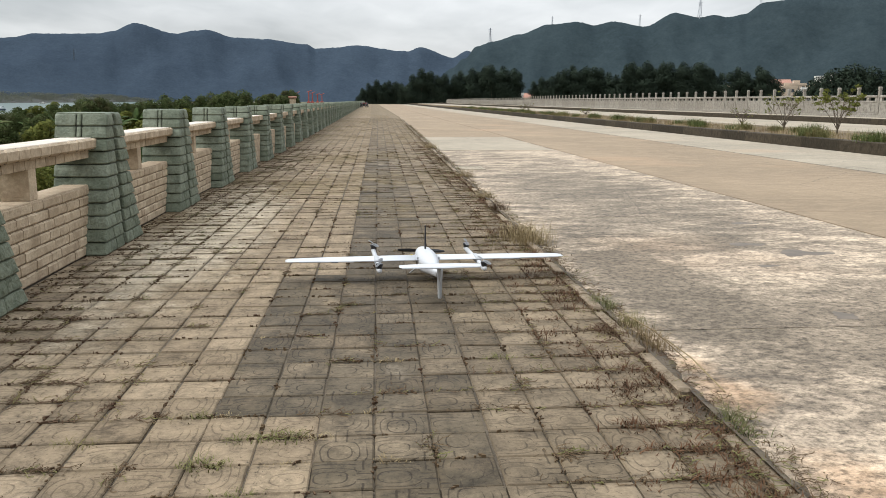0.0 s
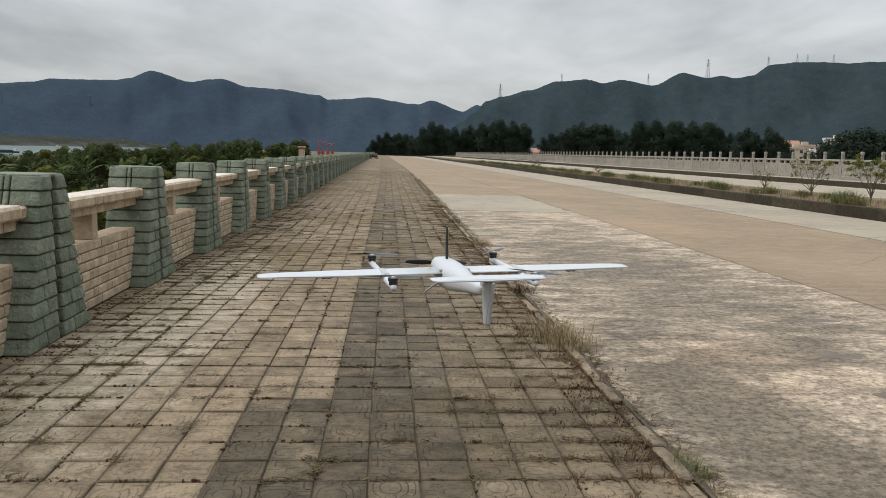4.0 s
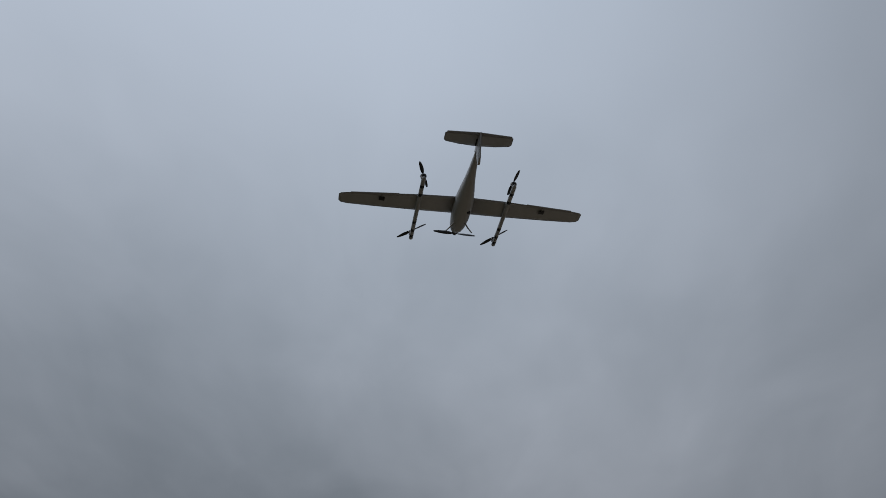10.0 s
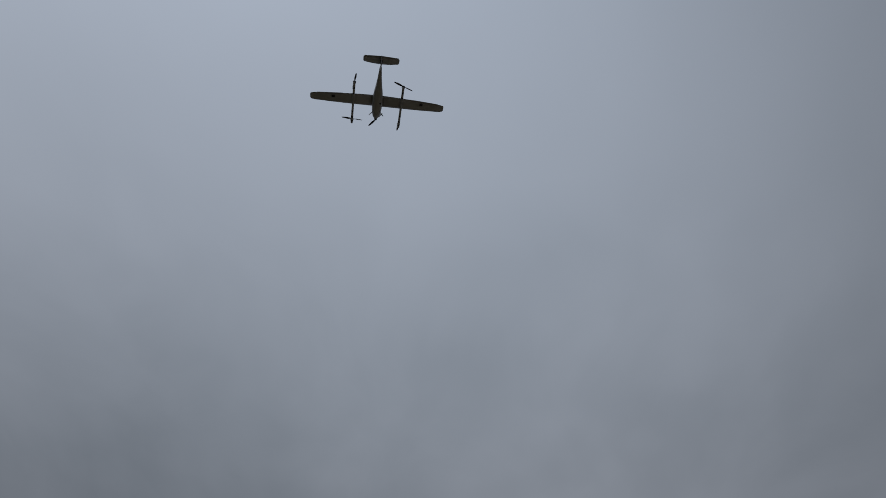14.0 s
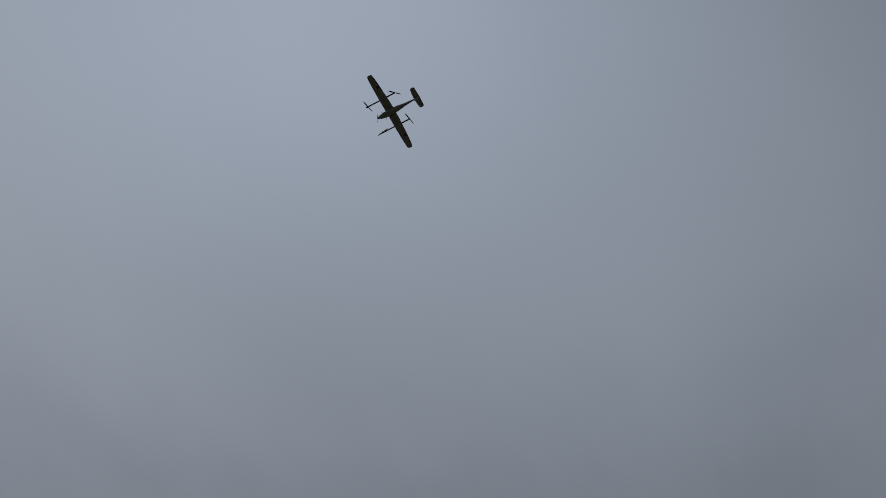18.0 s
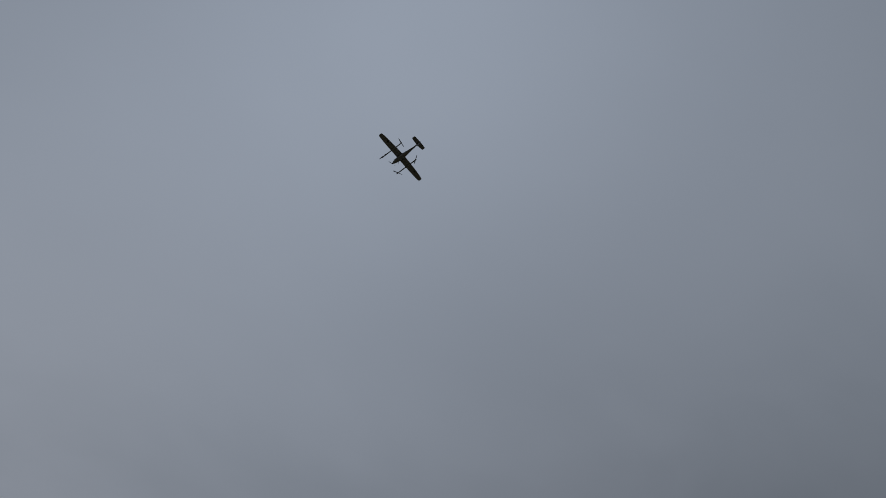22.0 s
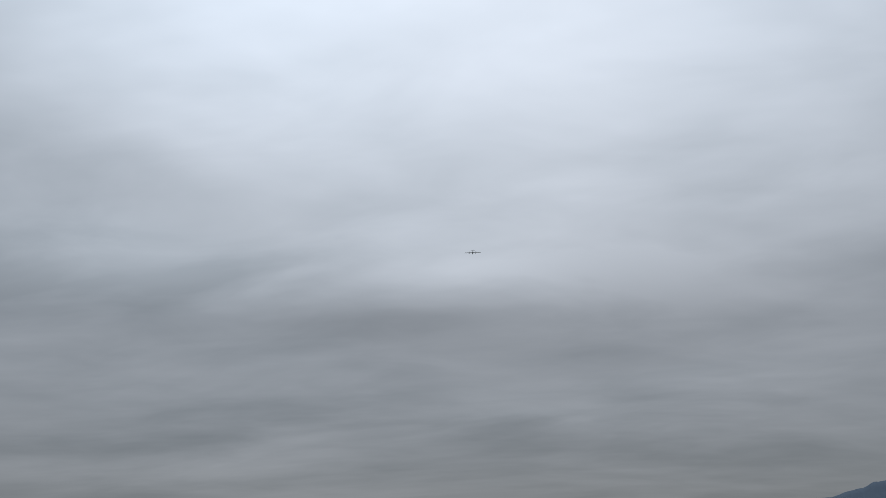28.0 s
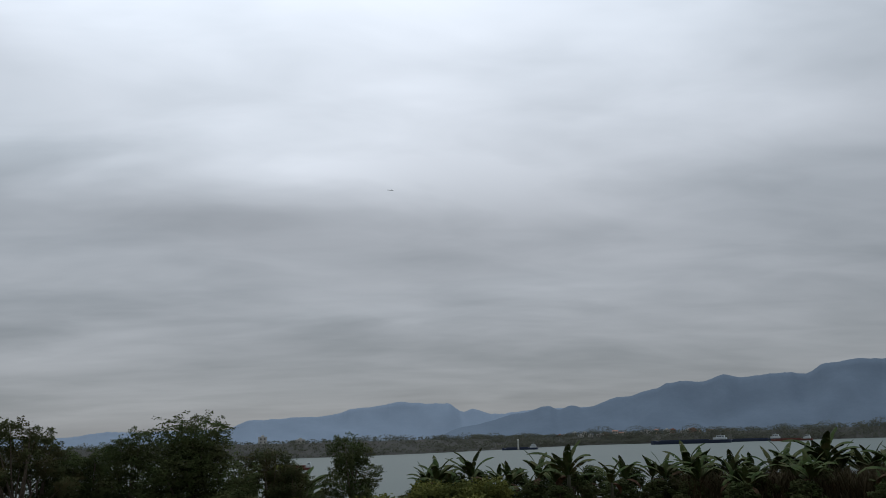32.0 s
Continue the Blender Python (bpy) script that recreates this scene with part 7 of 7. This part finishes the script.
def build_motorbike(x, y, turn, paint):
    t = thing("motorbike", "dark motorbike parked at the far end of the paving", "motorbike", "parked motorbikes", pose(x, y, 0, 0, 0, turn))
    for wy in (-0.62, 0.62):
        g = Geo()
        ring = [(math.cos(2 * math.pi * i / 20) * 0.25, math.sin(2 * math.pi * i / 20) * 0.25) for i in range(21)]
        g.tube([(0, wy + c, 0.3 + s) for c, s in ring], 0.05, 6)
        wheel = part("wheel", g, M["rubber"], t, "black tyre")
        g = Geo()
        g.tube([(-0.04, wy, 0.3), (0.04, wy, 0.3)], 0.09, 10)
        part("hub", g, M["metal"], wheel)
    g = Geo()
    g.box(-0.13, 0.13, -0.25, 0.3, 0.3, 0.68, bevel=0.05)
    part("engine", g, M["black"], t)
    g = Geo()
    g.box(-0.15, 0.15, 0.0, 0.42, 0.66, 0.92, bevel=0.06)
    part("tank", g, M[paint], t, "painted fuel tank")
    g = Geo()
    g.box(-0.14, 0.14, -0.72, 0.0, 0.72, 0.84, bevel=0.04)
    part("seat", g, M["black"], t, "black padded seat")
    g = Geo()
    g.tube([(-0.36, 0.32, 1.08), (0, 0.42, 1.02), (0.36, 0.32, 1.08)], 0.018, 6)
    part("handlebar", g, M["metal"], t)
    g = Geo()
    g.tube([(0, 0.42, 1.02), (0, 0.62, 0.3)], 0.035, 6)
    part("fork", g, M["metal"], t)


build_motorbike(-0.9, 168, 25, "red_paint")
build_motorbike(-2.0, 169, -15, "black")
build_motorbike(-1.5, 171, 60, "red_paint")


def build_beacon():
    t = thing("navigation_beacon", "white navigation beacon on the far bank", "beacon", at=pose(*polar(77.6, 860), -6))
    g = Geo()
    g.tube([(0, 0, 0), (0, 0, 9)], [1.0, 0.7], 8)
    part("tower", g, M["plaster_white"], t)
    g = Geo()
    g.tube([(0, 0, 9), (0, 0, 9.6), (0, 0, 10.6)], [1.2, 1.2, 0.3], 8)
    part("lantern", g, M["plaster_white"], t)


build_beacon()


# ---- paving tiles ----


def build_paving():
    r = random.Random(77)
    g = Geo()
    g.box(0.0035, tile_w(4.0) - 0.0035, 0.0035, TILE - 0.0035, -0.04, 0.0, bevel=0.006)
    me = g.mesh("paving_tile", M["paving"])
    rest = Geo()
    for j in range(-47, 260):
        y = j * TILE + TILE_Y0
        for i in range(COLUMNS):
            wide = tile_w(y + TILE / 2)
            x = PAVE_X0 + i * wide
            if 7 <= j < 25:
                part("paving_tile", me, None, pavement, at=pose(x + r.uniform(-0.0025, 0.0025), y + r.uniform(-0.003, 0.003), r.uniform(-0.004, 0.004), r.uniform(-0.7, 0.7), r.uniform(-0.7, 0.7), r.uniform(-0.7, 0.7)))
            else:
                z, b, e = r.uniform(-0.003, 0.004), 0.003, [r.uniform(-0.002, 0.002) for _ in range(4)]
                gap = 0.002 + 0.004 * min(1.0, max(0.0, (y - 6) / 6))
                x0, x1, y0, y1 = x + gap + e[0], x + wide - gap + e[1], y + gap + e[2], y + TILE - gap + e[3]
                k = len(rest.v)
                rest.v += [(x0, y0, -0.03), (x1, y0, -0.03), (x1, y1, -0.03), (x0, y1, -0.03), (x0 + b, y0 + b, z), (x1 - b, y0 + b, z), (x1 - b, y1 - b, z), (x0 + b, y1 - b, z)]
                rest.f += [(k + 4, k + 5, k + 6, k + 7), (k, k + 1, k + 5, k + 4), (k + 1, k + 2, k + 6, k + 5), (k + 2, k + 3, k + 7, k + 6), (k + 3, k, k + 4, k + 7)]
                rest.k += [0] * 5
        # cut tiles that fill the gap to the wall
        if j < 120:
            x0, x1, y0, y1, z, b = WALL_X + 0.004, PAVE_X0 - 0.004, y + 0.003, y + TILE - 0.003, r.uniform(-0.004, 0.002), 0.003
            rest.loft([[(x0, y0, -0.03), (x1, y0, -0.03), (x1, y1, -0.03), (x0, y1, -0.03)], [(x0 + b, y0 + b, z), (x1 - b, y0 + b, z), (x1 - b, y1 - b, z), (x0 + b, y1 - b, z)]])
    part("paving_run", rest, M["paving"], pavement, kind="stuff")
    g = Geo()
    g.box(PAVE_X0, kerb_x(70), 65.2, ROAD_END, -0.03, 0.0)
    part("paving_far", g, M["paving"], pavement)


build_paving()


# ---- moving things ----


def motions():
    walk(drone, [
        (0, pose(0.479, 5.400, 0.176, -0.3, 0.0, 2.8)),
        (2, pose(0.479, 5.400, 0.176, -0.3, 0.0, 2.8)),
        (2.5, pose(0.479, 5.400, 0.176, -0.3, 0.0, 2.8)),
        (3.5, pose(0.523, 5.403, 0.571, 0.5, 0.0, 5.0)),
        (4.5, pose(0.520, 5.419, 1.133, 0.9, -2.7, 10.1)),
        (5, pose(0.405, 5.484, 1.494, 1.2, -1.4, 8.6)),
        (5.5, pose(0.328, 5.431, 1.911, 0.8, -1.7, 8.8)),
        (6, pose(0.290, 5.401, 2.343, 0.5, -2.1, 9.1)),
        (7, pose(0.277, 5.316, 3.169, 3.0, -2.0, 9.6)),
        (8, pose(0.291, 5.487, 4.128, 3.5, -2.5, 8.3)),
        (9, pose(0.227, 5.821, 5.229, 2.9, -1.5, 8.4)),
        (10, pose(0.233, 6.199, 6.579, 4.5, -2.1, 8.3)),
        (11, pose(-0.205, 6.834, 8.010, 5.2, -2.0, 10.4)),
        (12, pose(-0.665, 7.181, 9.897, 9.0, -3.0, 10.4)),
        (13, pose(-0.709, 7.885, 11.453, 8.0, -2.0, 7.7)),
        (14, pose(-1.224, 8.400, 13.045, 9.0, -1.8, 8.2)),
        (14.5, pose(-1.405, 8.980, 13.808, 4.2, -4.5, 13.1)),
        (16.5, pose(-3.068, 9.523, 19.384, 2.2, 20.0, 87.7)),
        (17, pose(-3.744, 8.887, 20.169, -3.7, 5.4, 101.3)),
        (18, pose(-5.199, 7.959, 21.892, 3.4, 9.6, 87.2)),
        (19, pose(-6.164, 7.296, 24.063, 4.2, 11.3, 85.9)),
        (20, pose(-7.537, 7.371, 26.048, -2.1, 1.1, 101.0)),
        (21, pose(-8.957, 8.415, 27.759, -3.1, 4.4, 105.7)),
        (22, pose(-10.684, 8.194, 27.584, -0.1, 4.9, 100.4)),
        (23, pose(-15.656, 9.119, 27.228, -2.5, 2.7, 102.2)),
        (24, pose(-27.935, 7.725, 28.361, -2.2, 3.8, 97.3)),
        (24.5, pose(-35.285, 5.755, 29.111, 0.5, 0.3, 96.1)),
        (26.5, pose(-73.673, 0.190, 30.135, 4.0, 0.0, 92.5)),
        (27, pose(-85.244, -0.214, 32.329, 4.0, 0.0, 92.7)),
        (27.5, pose(-92.542, -0.891, 33.214, 4.0, 0.0, 93.1)),
        (28, pose(-104.577, -2.592, 40.624, 4.0, 0.0, 93.9)),
        (28.5, pose(-112.709, -2.273, 42.959, 4.0, 0.0, 93.6)),
        (29, pose(-120.227, -2.058, 43.344, 4.0, 0.0, 93.4)),
        (29.5, pose(-125.688, -1.254, 43.809, 4.0, 0.0, 93.0)),
        (30, pose(-144.065, -0.511, 48.589, 4.0, 0.0, 92.5)),
        (30.5, pose(-151.575, 0.669, 49.999, 4.0, 25.0, 62.5)),
        (31, pose(-159.645, 3.276, 52.196, 3.0, 12.0, 22.5)),
        (31.5, pose(-168.297, 7.578, 55.316, 3.0, 12.0, 7.5)),
        (32, pose(-177.782, 13.155, 58.883, 3.0, 12.0, 4.5)),
    ])
    steps = [i * 0.1 for i in range(321)]
    # a blade's bearing at certain seconds: port rear, port front, starboard rear, starboard front
    bearing = {0: (80, 100, 95, 85), 1: (20, 92, 88, 92), 2: (4, 86, 94, 88), 5: (70, 100, 60, 120), 6: (44, 10, 96, 144), 7: (98, 152, 8, 0), 8: (84, 76, 138, 74), 9: (140, 50, 164, 56), 10: (72, 134, 94, 126), 11: (88, 60, 50, 126),
               12: (174, 34, 122, 84), 13: (38, 126, 56, 142), 14: (96, 4, 26, 94), 17: (102, 34, 72, 42), 19: (160, 120, 86, 122)}
    for k, (rotor, x, y, z) in enumerate(rotors):
        way, turn, rows = (1 if k in (0, 3) else -1), bearing[0][k], []
        marks = sorted(bearing)
        for s in steps:
            ahead = [m for m in marks if m > s - 0.05]
            if s > 0.05:
                rate = 79.0 if s < 23 else max(0.0, 79.0 * (25 - s) / 2)
                if ahead:
                    # whole half turns are free, so the pace bends little to meet the next bearing
                    n = max(1, round((ahead[0] - s) / 0.1) + 1)
                    want = (bearing[ahead[0]][k] - turn) * way
                    rate = (want + 180 * round((rate * n - want) / 180)) / n
                turn += way * rate
            rows.append((s, pose(x * AIR_SCALE, y * AIR_SCALE, z * AIR_SCALE, 0, 0, turn)))
        walk(rotor, rows)
    turn, rows = 3, []
    for s in steps:
        turn -= 0 if s < 13.5 else min(79, (s - 13.5) * 40)
        rows.append((s, pose(0, 0.42 * AIR_SCALE, -0.022 * AIR_SCALE, 0, turn, 0)))
    walk(nose_prop, rows)


motions()
